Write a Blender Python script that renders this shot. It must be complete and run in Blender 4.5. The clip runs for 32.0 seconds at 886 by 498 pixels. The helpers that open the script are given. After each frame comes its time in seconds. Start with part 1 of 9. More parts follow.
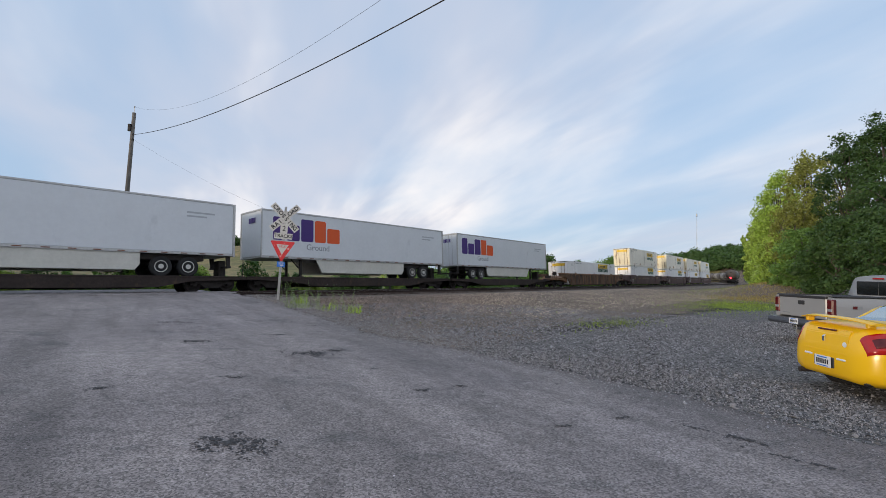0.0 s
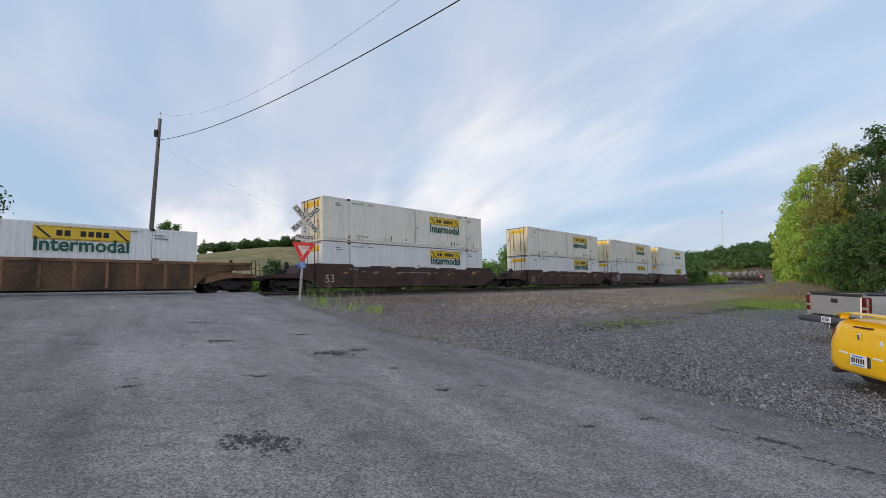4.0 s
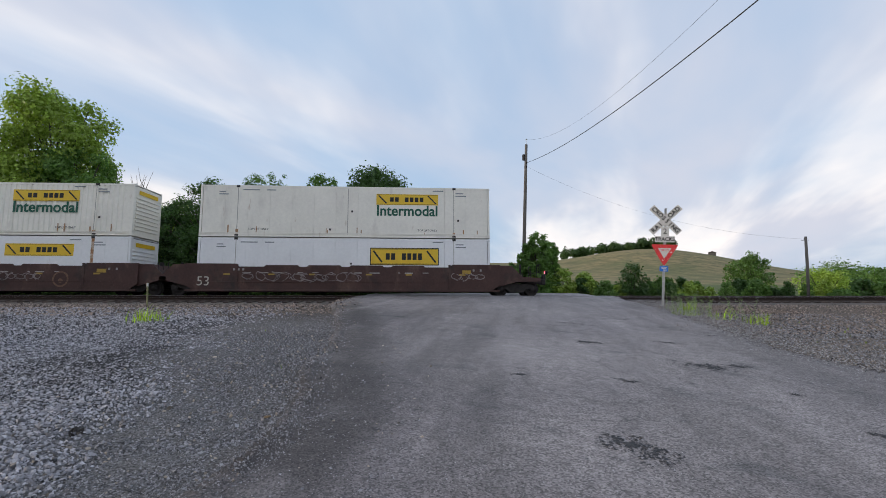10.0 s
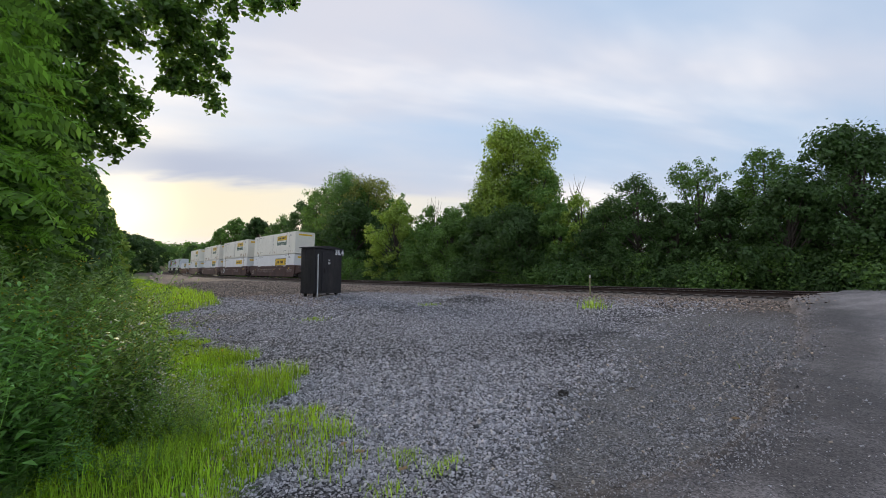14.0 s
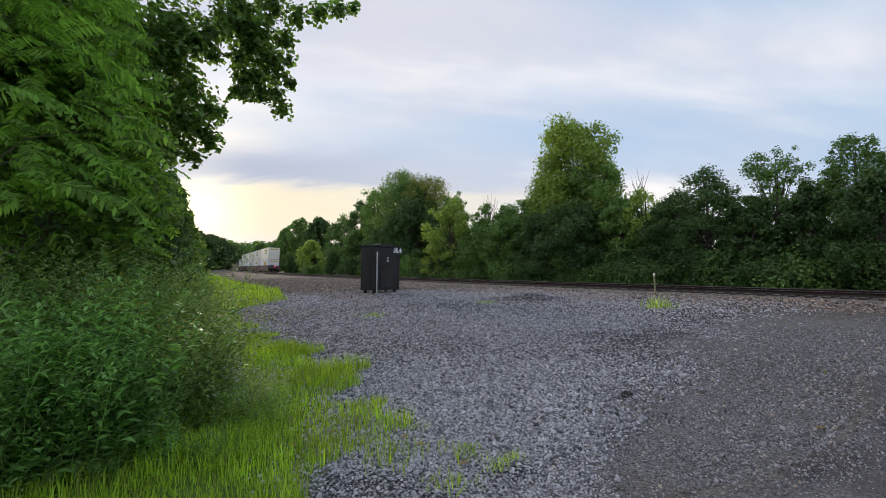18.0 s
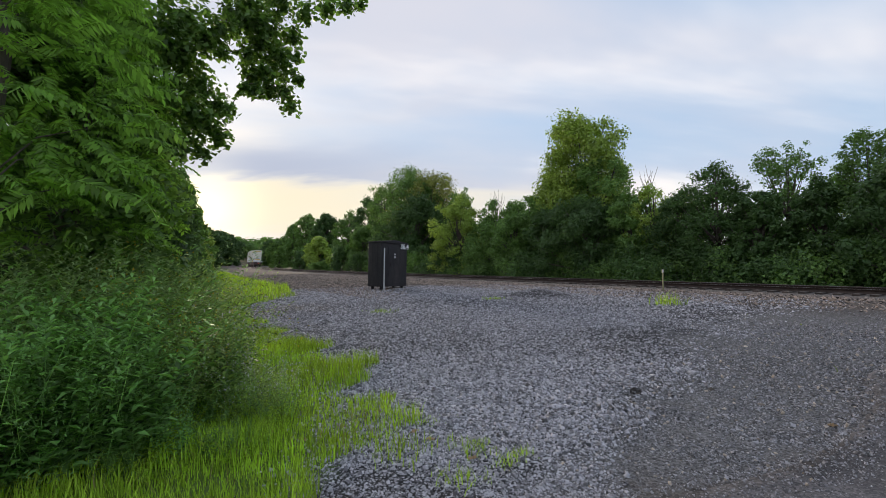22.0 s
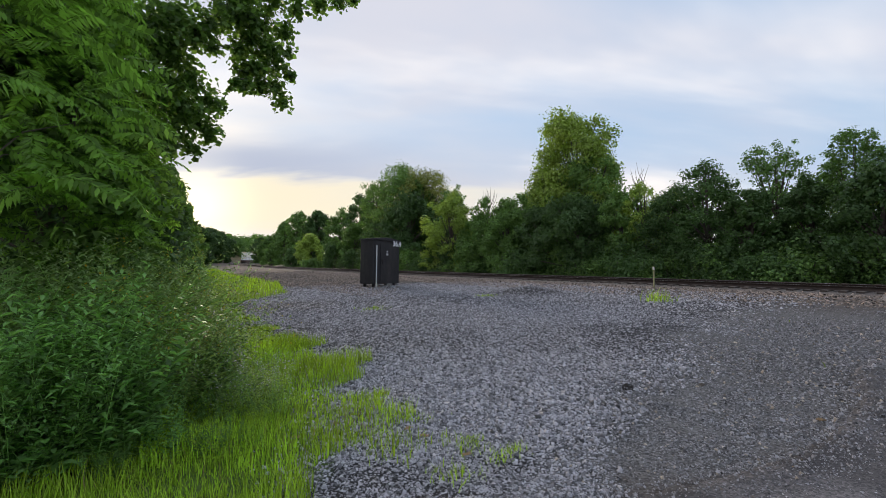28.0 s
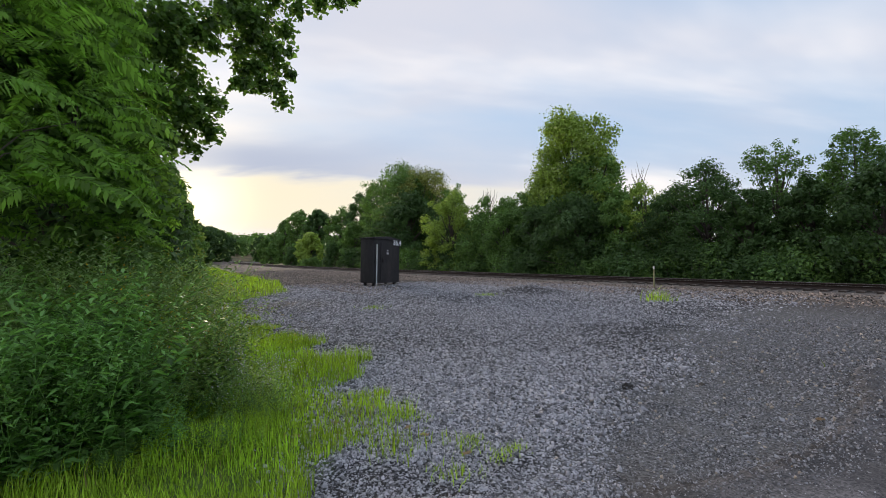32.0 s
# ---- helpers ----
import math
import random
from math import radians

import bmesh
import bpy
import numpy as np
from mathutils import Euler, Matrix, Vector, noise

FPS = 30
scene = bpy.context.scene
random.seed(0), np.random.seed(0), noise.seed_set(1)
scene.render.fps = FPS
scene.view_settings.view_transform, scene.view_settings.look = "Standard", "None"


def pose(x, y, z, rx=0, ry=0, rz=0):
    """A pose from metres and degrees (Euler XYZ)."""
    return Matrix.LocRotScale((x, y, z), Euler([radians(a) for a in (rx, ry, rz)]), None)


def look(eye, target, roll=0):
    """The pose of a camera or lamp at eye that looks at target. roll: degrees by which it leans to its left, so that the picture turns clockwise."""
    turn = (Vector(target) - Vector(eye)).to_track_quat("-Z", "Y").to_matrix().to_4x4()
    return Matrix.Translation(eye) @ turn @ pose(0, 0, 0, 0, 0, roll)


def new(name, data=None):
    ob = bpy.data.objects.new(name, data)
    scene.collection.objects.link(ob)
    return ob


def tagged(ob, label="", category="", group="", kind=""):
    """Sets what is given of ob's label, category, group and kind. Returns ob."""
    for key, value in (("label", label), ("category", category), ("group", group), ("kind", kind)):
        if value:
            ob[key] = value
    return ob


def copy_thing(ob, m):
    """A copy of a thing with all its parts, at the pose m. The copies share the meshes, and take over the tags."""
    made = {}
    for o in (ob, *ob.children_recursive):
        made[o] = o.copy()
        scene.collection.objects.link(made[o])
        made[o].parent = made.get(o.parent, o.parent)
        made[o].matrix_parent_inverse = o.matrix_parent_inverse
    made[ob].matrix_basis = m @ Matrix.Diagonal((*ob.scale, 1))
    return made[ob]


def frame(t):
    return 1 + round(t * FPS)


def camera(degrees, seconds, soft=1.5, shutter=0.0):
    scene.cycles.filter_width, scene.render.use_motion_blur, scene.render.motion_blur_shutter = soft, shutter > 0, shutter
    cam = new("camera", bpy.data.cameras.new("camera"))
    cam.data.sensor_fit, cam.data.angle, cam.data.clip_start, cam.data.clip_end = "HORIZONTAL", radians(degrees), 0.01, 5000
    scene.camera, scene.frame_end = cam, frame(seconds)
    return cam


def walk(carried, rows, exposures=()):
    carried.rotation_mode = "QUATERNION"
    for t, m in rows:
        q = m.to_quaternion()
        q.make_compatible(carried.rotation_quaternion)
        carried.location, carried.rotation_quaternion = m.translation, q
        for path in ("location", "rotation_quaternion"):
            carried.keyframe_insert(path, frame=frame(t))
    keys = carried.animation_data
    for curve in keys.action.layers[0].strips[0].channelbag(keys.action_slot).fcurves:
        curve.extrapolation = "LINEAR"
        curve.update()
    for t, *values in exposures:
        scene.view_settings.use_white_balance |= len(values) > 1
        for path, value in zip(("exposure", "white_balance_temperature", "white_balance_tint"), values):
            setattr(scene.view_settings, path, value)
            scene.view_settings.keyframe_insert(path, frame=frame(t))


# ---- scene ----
cam = camera(87.45, 32.0, soft=0.65)
PATH = [
    (0.0, pose(0.000, 0.000, 1.600, 92.97, -1.36, -0.20)),
    (0.5, pose(-0.008, 0.006, 1.597, 93.17, -1.31, 0.52)),
    (1.0, pose(-0.013, -0.003, 1.595, 93.19, -1.24, 1.30)),
    (1.5, pose(-0.021, -0.010, 1.597, 93.10, -1.14, 1.96)),
    (2.0, pose(-0.014, -0.001, 1.597, 92.99, -1.00, 2.23)),
    (2.5, pose(-0.008, 0.008, 1.596, 92.94, -0.96, 2.40)),
    (3.0, pose(-0.005, 0.008, 1.596, 92.95, -0.97, 2.47)),
    (3.5, pose(-0.002, 0.018, 1.590, 92.96, -0.92, 2.27)),
    (5.5, pose(-0.007, 0.009, 1.590, 92.58, -1.15, 2.27)),
    (6.0, pose(-0.007, 0.010, 1.601, 92.46, -1.20, 2.58)),
    (6.5, pose(0.002, 0.015, 1.598, 92.49, -1.06, 3.39)),
    (7.0, pose(-0.010, 0.006, 1.603, 92.47, -1.06, 4.94)),
    (7.5, pose(0.005, 0.021, 1.608, 92.52, -0.98, 8.11)),
    (8.0, pose(0.008, 0.030, 1.624, 92.48, -1.00, 12.56)),
    (8.5, pose(0.020, 0.016, 1.635, 92.45, -0.69, 18.17)),
    (9.0, pose(0.019, -0.011, 1.628, 92.52, -0.46, 25.64)),
    (9.5, pose(-0.016, -0.048, 1.626, 92.66, -0.44, 34.66)),
    (10.0, pose(-0.049, -0.101, 1.625, 92.86, -0.25, 44.35)),
    (10.5, pose(-0.072, -0.162, 1.631, 92.86, -0.04, 53.89)),
    (11.0, pose(-0.050, -0.216, 1.624, 92.95, 0.53, 63.12)),
    (11.5, pose(-0.113, -0.241, 1.588, 93.05, 0.73, 71.19)),
    (12.0, pose(-0.128, -0.304, 1.594, 92.84, 0.62, 78.23)),
    (12.5, pose(-0.130, -0.323, 1.599, 92.64, 0.74, 83.82)),
    (13.0, pose(-0.129, -0.342, 1.598, 92.40, 0.80, 88.12)),
    (13.5, pose(-0.126, -0.351, 1.597, 92.24, 0.76, 91.30)),
    (14.0, pose(-0.127, -0.356, 1.591, 92.19, 0.66, 93.67)),
    (14.5, pose(-0.117, -0.359, 1.592, 92.11, 0.48, 95.63)),
    (15.0, pose(-0.116, -0.369, 1.592, 92.03, 0.38, 97.30)),
    (15.5, pose(-0.104, -0.376, 1.594, 92.05, 0.43, 98.59)),
    (17.5, pose(-0.088, -0.370, 1.587, 92.00, 0.63, 100.49)),
    (18.0, pose(-0.090, -0.378, 1.584, 91.99, 0.62, 100.59)),
    (18.5, pose(-0.091, -0.373, 1.587, 91.90, 0.71, 100.72)),
    (19.0, pose(-0.096, -0.372, 1.585, 91.81, 0.72, 100.84)),
    (19.5, pose(-0.096, -0.374, 1.583, 91.79, 0.80, 100.99)),
    (20.0, pose(-0.098, -0.381, 1.585, 91.68, 0.74, 101.11)),
    (20.5, pose(-0.092, -0.388, 1.588, 91.58, 0.74, 101.18)),
    (21.0, pose(-0.099, -0.397, 1.585, 91.51, 0.63, 101.24)),
    (21.5, pose(-0.081, -0.390, 1.587, 91.49, 0.69, 101.37)),
    (22.0, pose(-0.078, -0.395, 1.586, 91.53, 0.59, 101.42)),
    (22.5, pose(-0.080, -0.398, 1.582, 91.60, 0.58, 101.30)),
    (23.0, pose(-0.081, -0.392, 1.581, 91.64, 0.73, 101.14)),
    (23.5, pose(-0.084, -0.394, 1.581, 91.57, 0.79, 100.89)),
    (24.0, pose(-0.091, -0.394, 1.583, 91.46, 0.95, 100.69)),
    (24.5, pose(-0.087, -0.393, 1.583, 91.44, 0.99, 100.60)),
    (25.0, pose(-0.082, -0.395, 1.589, 91.43, 0.94, 100.54)),
    (25.5, pose(-0.087, -0.393, 1.586, 91.50, 0.97, 100.60)),
    (27.5, pose(-0.082, -0.405, 1.582, 91.24, 0.69, 100.49)),
    (28.0, pose(-0.082, -0.412, 1.580, 91.20, 0.58, 100.45)),
    (28.5, pose(-0.074, -0.412, 1.582, 91.15, 0.49, 100.39)),
    (29.0, pose(-0.075, -0.414, 1.583, 91.10, 0.38, 100.31)),
    (29.5, pose(-0.080, -0.415, 1.576, 91.18, 0.30, 100.30)),
    (30.0, pose(-0.070, -0.411, 1.582, 91.22, 0.35, 100.34)),
    (30.5, pose(-0.068, -0.406, 1.580, 91.31, 0.44, 100.38)),
    (31.0, pose(-0.071, -0.403, 1.583, 91.25, 0.48, 100.41)),
    (31.5, pose(-0.071, -0.402, 1.580, 91.19, 0.54, 100.50)),
    (32.0, pose(-0.074, -0.413, 1.585, 91.07, 0.50, 100.47)),
]
walk(cam, PATH, exposures=[(0.0, 0.1, 6500, 11), (8.5, 0.1, 6500, 11), (13.0, 0.2, 6700, 12), (32.0, 0.2, 6700, 12)])

# ---------------------------------------------------------------- sky and sun
SUN_YAW, SUN_EL = 128.6, 6.2


def make_world():
    w = bpy.data.worlds.new("sky")
    scene.world = w
    w.use_nodes = True
    nt = w.node_tree
    nt.nodes.clear()
    N = nt.nodes.new
    L = nt.links.new
    out, bg = N("ShaderNodeOutputWorld"), N("ShaderNodeBackground")
    L(bg.outputs[0], out.inputs[0])
    sky = N("ShaderNodeTexSky")
    sky.sky_type = 'NISHITA'
    sky.sun_disc = False
    sky.sun_elevation = radians(SUN_EL)
    sky.sun_rotation = radians(-SUN_YAW)
    sky.air_density, sky.dust_density, sky.ozone_density = 1.0, 1.2, 2.0
    bg.inputs[1].default_value = SKY_STRENGTH
    tc = N("ShaderNodeTexCoord")
    sep = N("ShaderNodeSeparateXYZ")
    L(tc.outputs["Generated"], sep.inputs[0])

    def math_(op, a, b=None, c=None):
        n = N("ShaderNodeMath")
        n.operation = op
        for i, v in enumerate((a, b, c)):
            if v is None:
                continue
            if isinstance(v, (int, float)):
                n.inputs[i].default_value = v
            else:
                L(v, n.inputs[i])
        return n.outputs[0]

    # flat cloud deck: direction divided by height
    zz = math_('ADD', math_('MAXIMUM', sep.outputs[2], 0.0), 0.20)
    px = math_('DIVIDE', sep.outputs[0], zz)
    py = math_('DIVIDE', sep.outputs[1], zz)

    def cloud(scale, yaw, along, loc, detail, rough, dist):
        """Noise on the deck, drawn out along a bearing."""
        c, sn = math.cos(radians(yaw)), math.sin(radians(yaw))
        comb = N("ShaderNodeCombineXYZ")
        L(math_('ADD', math_('ADD', math_('MULTIPLY', px, c), math_('MULTIPLY', py, sn)), loc[0]), comb.inputs[0])
        L(math_('ADD', math_('MULTIPLY', math_('ADD', math_('MULTIPLY', px, -sn), math_('MULTIPLY', py, c)), along), loc[1]), comb.inputs[1])
        comb.inputs[2].default_value = loc[2]
        n = N("ShaderNodeTexNoise")
        n.inputs["Scale"].default_value = scale
        n.inputs["Detail"].default_value = detail
        n.inputs["Roughness"].default_value = rough
        n.inputs["Distortion"].default_value = dist
        L(comb.outputs[0], n.inputs[0])
        return n.outputs[0]

    # long streaks that run along yaw 24, broken by softer puffs
    a = cloud(0.55, 24, 0.40, (3.3, 1.2, 0), 5, 0.50, 0.35)
    b = cloud(1.5, 17, 0.45, (7.1, 4.4, 2), 5, 0.50, 0.3)
    mix = math_('ADD', math_('MULTIPLY', a, 0.62), math_('MULTIPLY', b, 0.38))
    # the deck opens towards the right of the line
    side = N("ShaderNodeVectorMath")
    side.operation = 'DOT_PRODUCT'
    L(tc.outputs["Generated"], side.inputs[0])
    side.inputs[1].default_value = (math.sin(radians(40)), math.cos(radians(40)), 0)
    mix = math_('SUBTRACT', mix, math_('MULTIPLY', math_('POWER', math_('MAXIMUM', side.outputs["Value"], 0.0), 3.0), 0.08))
    # and high over the lot
    high = N("ShaderNodeVectorMath")
    high.operation = 'DOT_PRODUCT'
    L(tc.outputs["Generated"], high.inputs[0])
    high.inputs[1].default_value = (-math.sin(radians(74)) * math.cos(radians(27)), math.cos(radians(74)) * math.cos(radians(27)), math.sin(radians(27)))
    mix = math_('SUBTRACT', mix, math_('MULTIPLY', math_('POWER', math_('MAXIMUM', high.outputs["Value"], 0.0), 18.0), 0.11))
    ramp = N("ShaderNodeMapRange")
    ramp.interpolation_type = 'SMOOTHSTEP'
    ramp.inputs["From Min"].default_value = 0.33
    ramp.inputs["From Max"].default_value = 0.61
    ramp.inputs["To Min"].default_value = 0.10
    ramp.inputs["To Max"].default_value = 1.0
    L(mix, ramp.inputs[0])
    # shade inside the clouds
    c = cloud(1.1, 24, 0.35, (1.7, 9.4, 5), 5, 0.52, 0.3)
    shade = N("ShaderNodeMapRange")
    shade.interpolation_type = 'SMOOTHSTEP'
    shade.inputs["From Min"].default_value = 0.42
    shade.inputs["From Max"].default_value = 0.58
    L(c, shade.inputs[0])
    cm = N("ShaderNodeMixRGB")
    cm.inputs[1].default_value = (6.95, 6.65, 6.5, 1)
    cm.inputs[2].default_value = (4.35, 4.55, 5.2, 1)
    L(shade.outputs[0], cm.inputs[0])
    # warm light round the sun
    sd = (-math.sin(radians(SUN_YAW)) * math.cos(radians(SUN_EL)), math.cos(radians(SUN_YAW)) * math.cos(radians(SUN_EL)), math.sin(radians(SUN_EL)))
    dot = N("ShaderNodeVectorMath")
    dot.operation = 'DOT_PRODUCT'
    nv = N("ShaderNodeVectorMath")
    nv.operation = 'NORMALIZE'
    L(tc.outputs["Generated"], nv.inputs[0])
    L(nv.outputs[0], dot.inputs[0])
    dot.inputs[1].default_value = sd
    dpos = math_('MAXIMUM', dot.outputs["Value"], 0.0)
    glow = math_('POWER', dpos, 420.0)
    wide = math_('MULTIPLY', math_('POWER', dpos, 9.0), math_('POWER', math_('SUBTRACT', 1.0, math_('MAXIMUM', sep.outputs[2], 0.0)), 7.0))
    warm = N("ShaderNodeMixRGB")
    warm.blend_type = 'MIX'
    L(math_('MINIMUM', math_('MULTIPLY', wide, 1.9), 0.95), warm.inputs[0])
    L(cm.outputs[0], warm.inputs[1])
    warm.inputs[2].default_value = (6.9, 6.1, 4.2, 1)
    # grey-lilac bank of cloud that hangs over the low sun, and the yellow strip of clear sky below it
    up = math_('ADD', sep.outputs[2], math_('MULTIPLY', math_('SUBTRACT', b, 0.5), 0.14))
    bank_lo = N("ShaderNodeMapRange")
    bank_lo.interpolation_type = 'SMOOTHSTEP'
    bank_lo.inputs["From Min"].default_value, bank_lo.inputs["From Max"].default_value = 0.148, 0.175
    L(up, bank_lo.inputs[0])
    bank_hi = N("ShaderNodeMapRange")
    bank_hi.interpolation_type = 'SMOOTHSTEP'
    bank_hi.inputs["From Min"].default_value, bank_hi.inputs["From Max"].default_value = 0.175, 0.275
    bank_hi.inputs["To Min"].default_value, bank_hi.inputs["To Max"].default_value = 1.0, 0.0
    L(up, bank_hi.inputs[0])
    # blue gaps
    gap = N("ShaderNodeMixRGB")
    gap.blend_type = 'MIX'
    gap.inputs[0].default_value = 0.72
    cap = N("ShaderNodeVectorMath")
    cap.operation = 'MINIMUM'
    L(sky.outputs[0], cap.inputs[0])
    cap.inputs[1].default_value = (7.0, 6.6, 5.6)
    L(cap.outputs[0], gap.inputs[1])
    gap.inputs[2].default_value = (3.1, 4.45, 6.3, 1)
    full = N("ShaderNodeMixRGB")
    L(ramp.outputs[0], full.inputs[0])
    L(gap.outputs[0], full.inputs[1])
    L(warm.outputs[0], full.inputs[2])
    near = math_('POWER', dpos, 4.0)
    bank = N("ShaderNodeMixRGB")
    L(math_('MULTIPLY', math_('MULTIPLY', bank_lo.outputs[0], bank_hi.outputs[0]), math_('MULTIPLY', math_('POWER', dpos, 6.0), 0.92)), bank.inputs[0])
    L(full.outputs[0], bank.inputs[1])
    bank.inputs[2].default_value = (2.9, 3.3, 4.25, 1)
    strip = N("ShaderNodeMixRGB")
    L(math_('MULTIPLY', math_('SUBTRACT', 1.0, bank_lo.outputs[0]), math_('MULTIPLY', near, 0.92)), strip.inputs[0])
    L(bank.outputs[0], strip.inputs[1])
    strip.inputs[2].default_value = (6.15, 5.65, 4.3, 1)
    # grey-lilac haze low over the horizon
    haze_lo = N("ShaderNodeMapRange")
    haze_lo.interpolation_type = 'SMOOTHSTEP'
    haze_lo.inputs["From Min"].default_value, haze_lo.inputs["From Max"].default_value = 0.045, 0.085
    haze_lo.inputs["To Min"].default_value, haze_lo.inputs["To Max"].default_value = 0.85, 0.0
    L(math_('ADD', sep.outputs[2], math_('MULTIPLY', math_('SUBTRACT', b, 0.5), 0.05)), haze_lo.inputs[0])
    haze = N("ShaderNodeMixRGB")
    L(math_('MULTIPLY', haze_lo.outputs[0], near), haze.inputs[0])
    L(strip.outputs[0], haze.inputs[1])
    haze.inputs[2].default_value = (6.0, 5.5, 5.3, 1)
    addg = N("ShaderNodeMixRGB")
    addg.blend_type = 'ADD'
    L(math_('MULTIPLY', glow, 1.0), addg.inputs[0])
    L(haze.outputs[0], addg.inputs[1])
    addg.inputs[2].default_value = (4.5, 3.9, 2.3, 1)
    L(addg.outputs[0], bg.inputs[0])


SKY_STRENGTH = 0.141
make_world()
sun_data = bpy.data.lights.new("sun", 'SUN')
sun_data.energy = 2.3
sun_data.angle = radians(10)
sun_data.color = (1.0, 0.84, 0.64)
sun = new("sun", sun_data)
sun.matrix_basis = look((-math.sin(radians(SUN_YAW)) * 80, math.cos(radians(SUN_YAW)) * 80, 80 * math.tan(radians(SUN_EL + 1))), (0, 0, 0))

# ---------------------------------------------------------------- materials
def mat(name, col, rough=0.7, metal=0.0, grain=(), bump=(), second=None, space='Object', island=0.0, rand=0.0, spec=0.5, emit=None, leaf=0.0, speck=None):
    """grain: (scale, amount) noise that varies the brightness; bump: (scale, strength, metres); second: (colour, scale, low, high, detail, stretch)
    a stain or wear colour laid over by noise; island, rand: brightness change per loose piece, per object."""
    m = bpy.data.materials.new(name)
    m.use_nodes = True
    nt = m.node_tree
    N, L = nt.nodes.new, nt.links.new
    p = nt.nodes["Principled BSDF"]
    p.inputs["Roughness"].default_value = rough
    p.inputs["Metallic"].default_value = metal
    p.inputs["Specular IOR Level"].default_value = spec
    tc = N("ShaderNodeTexCoord")
    co = tc.outputs[space]
    rgb = N("ShaderNodeRGB")
    rgb.outputs[0].default_value = (*col, 1)
    cur = rgb.outputs[0]

    def noise_(scale, detail=5, stretch=(1, 1, 1), rough_=0.6):
        v = co
        if stretch != (1, 1, 1):
            mp = N("ShaderNodeMapping")
            if len(stretch) > 3:  # long streaks at an angle
                mp.vector_type = 'TEXTURE'
                mp.inputs["Rotation"].default_value = (0, 0, stretch[3])
            mp.inputs["Scale"].default_value = stretch[:3]
            L(co, mp.inputs[0])
            v = mp.outputs[0]
        n = N("ShaderNodeTexNoise")
        n.inputs["Scale"].default_value = scale
        n.inputs["Detail"].default_value = detail
        n.inputs["Roughness"].default_value = rough_
        L(v, n.inputs[0])
        return n.outputs[0]

    def scaled(value, lo, hi):
        r = N("ShaderNodeMapRange")
        r.inputs["From Min"].default_value = 0.25
        r.inputs["From Max"].default_value = 0.75
        r.inputs["To Min"].default_value = lo
        r.inputs["To Max"].default_value = hi
        L(value, r.inputs[0])
        return r.outputs[0]

    def times(fac):
        nonlocal cur
        vm = N("ShaderNodeVectorMath")
        vm.operation = 'SCALE'
        L(cur, vm.inputs[0])
        L(fac, vm.inputs["Scale"])
        cur = vm.outputs[0]

    if second:
        for sc in (second if isinstance(second, list) else [second]):
            colour, scale, low, high, detail, stretch = sc
            r = N("ShaderNodeMapRange")
            r.inputs["From Min"].default_value = low
            r.inputs["From Max"].default_value = high
            L(noise_(scale, detail, stretch), r.inputs[0])
            mx = N("ShaderNodeMixRGB")
            L(r.outputs[0], mx.inputs[0])
            L(cur, mx.inputs[1])
            mx.inputs[2].default_value = (*colour, 1)
            cur = mx.outputs[0]
    for g in grain:
        times(scaled(noise_(g[0], 4, g[2] if len(g) > 2 else (1, 1, 1)), 1 - g[1], 1 + g[1]))
    if speck:
        vo = N("ShaderNodeTexVoronoi")
        vo.inputs["Scale"].default_value = speck[0]
        L(co, vo.inputs["Vector"])
        sx = N("ShaderNodeSeparateXYZ")
        L(vo.outputs["Color"], sx.inputs[0])
        r = N("ShaderNodeMapRange")
        r.inputs["To Min"].default_value, r.inputs["To Max"].default_value = 1 - speck[1], 1 + speck[1]
        L(sx.outputs[0], r.inputs[0])
        times(r.outputs[0])
    if island:
        ge = N("ShaderNodeNewGeometry")
        r = N("ShaderNodeMapRange")
        r.inputs["To Min"].default_value, r.inputs["To Max"].default_value = 1 - island, 1 + island
        L(ge.outputs["Random Per Island"], r.inputs[0])
        times(r.outputs[0])
    if rand:
        oi = N("ShaderNodeObjectInfo")
        r = N("ShaderNodeMapRange")
        r.inputs["To Min"].default_value, r.inputs["To Max"].default_value = 1 - rand, 1 + rand
        L(oi.outputs["Random"], r.inputs[0])
        times(r.outputs[0])
    L(cur, p.inputs["Base Color"])
    prev = None
    for b in bump:
        bn = N("ShaderNodeBump")
        bn.inputs["Strength"].default_value = b[1]
        bn.inputs["Distance"].default_value = b[2]
        if len(b) > 3 and b[3] == 'stones':
            v = N("ShaderNodeTexVoronoi")
            v.inputs["Scale"].default_value = b[0]
            L(co, v.inputs["Vector"])
            inv = N("ShaderNodeMath")
            inv.operation = 'SUBTRACT'
            inv.inputs[0].default_value = 1.0
            L(v.outputs["Distance"], inv.inputs[1])
            L(inv.outputs[0], bn.inputs["Height"])
        else:
            L(noise_(b[0]), bn.inputs["Height"])
        if prev:
            L(prev, bn.inputs["Normal"])
        prev = bn.outputs[0]
    if prev:
        L(prev, p.inputs["Normal"])
    if leaf:
        out = nt.nodes["Material Output"]
        tr, mx = N("ShaderNodeBsdfTranslucent"), N("ShaderNodeMixShader")
        vm = N("ShaderNodeVectorMath")
        vm.operation = 'MULTIPLY'
        L(cur, vm.inputs[0])
        vm.inputs[1].default_value = (1.2, 1.32, 0.68)
        L(vm.outputs[0], tr.inputs[0])
        mx.inputs[0].default_value = leaf
        L(p.outputs[0], mx.inputs[1])
        L(tr.outputs[0], mx.inputs[2])
        L(mx.outputs[0], out.inputs[0])
    if emit:
        p.inputs["Emission Color"].default_value = (*emit[0], 1)
        p.inputs["Emission Strength"].default_value = emit[1]
    return m


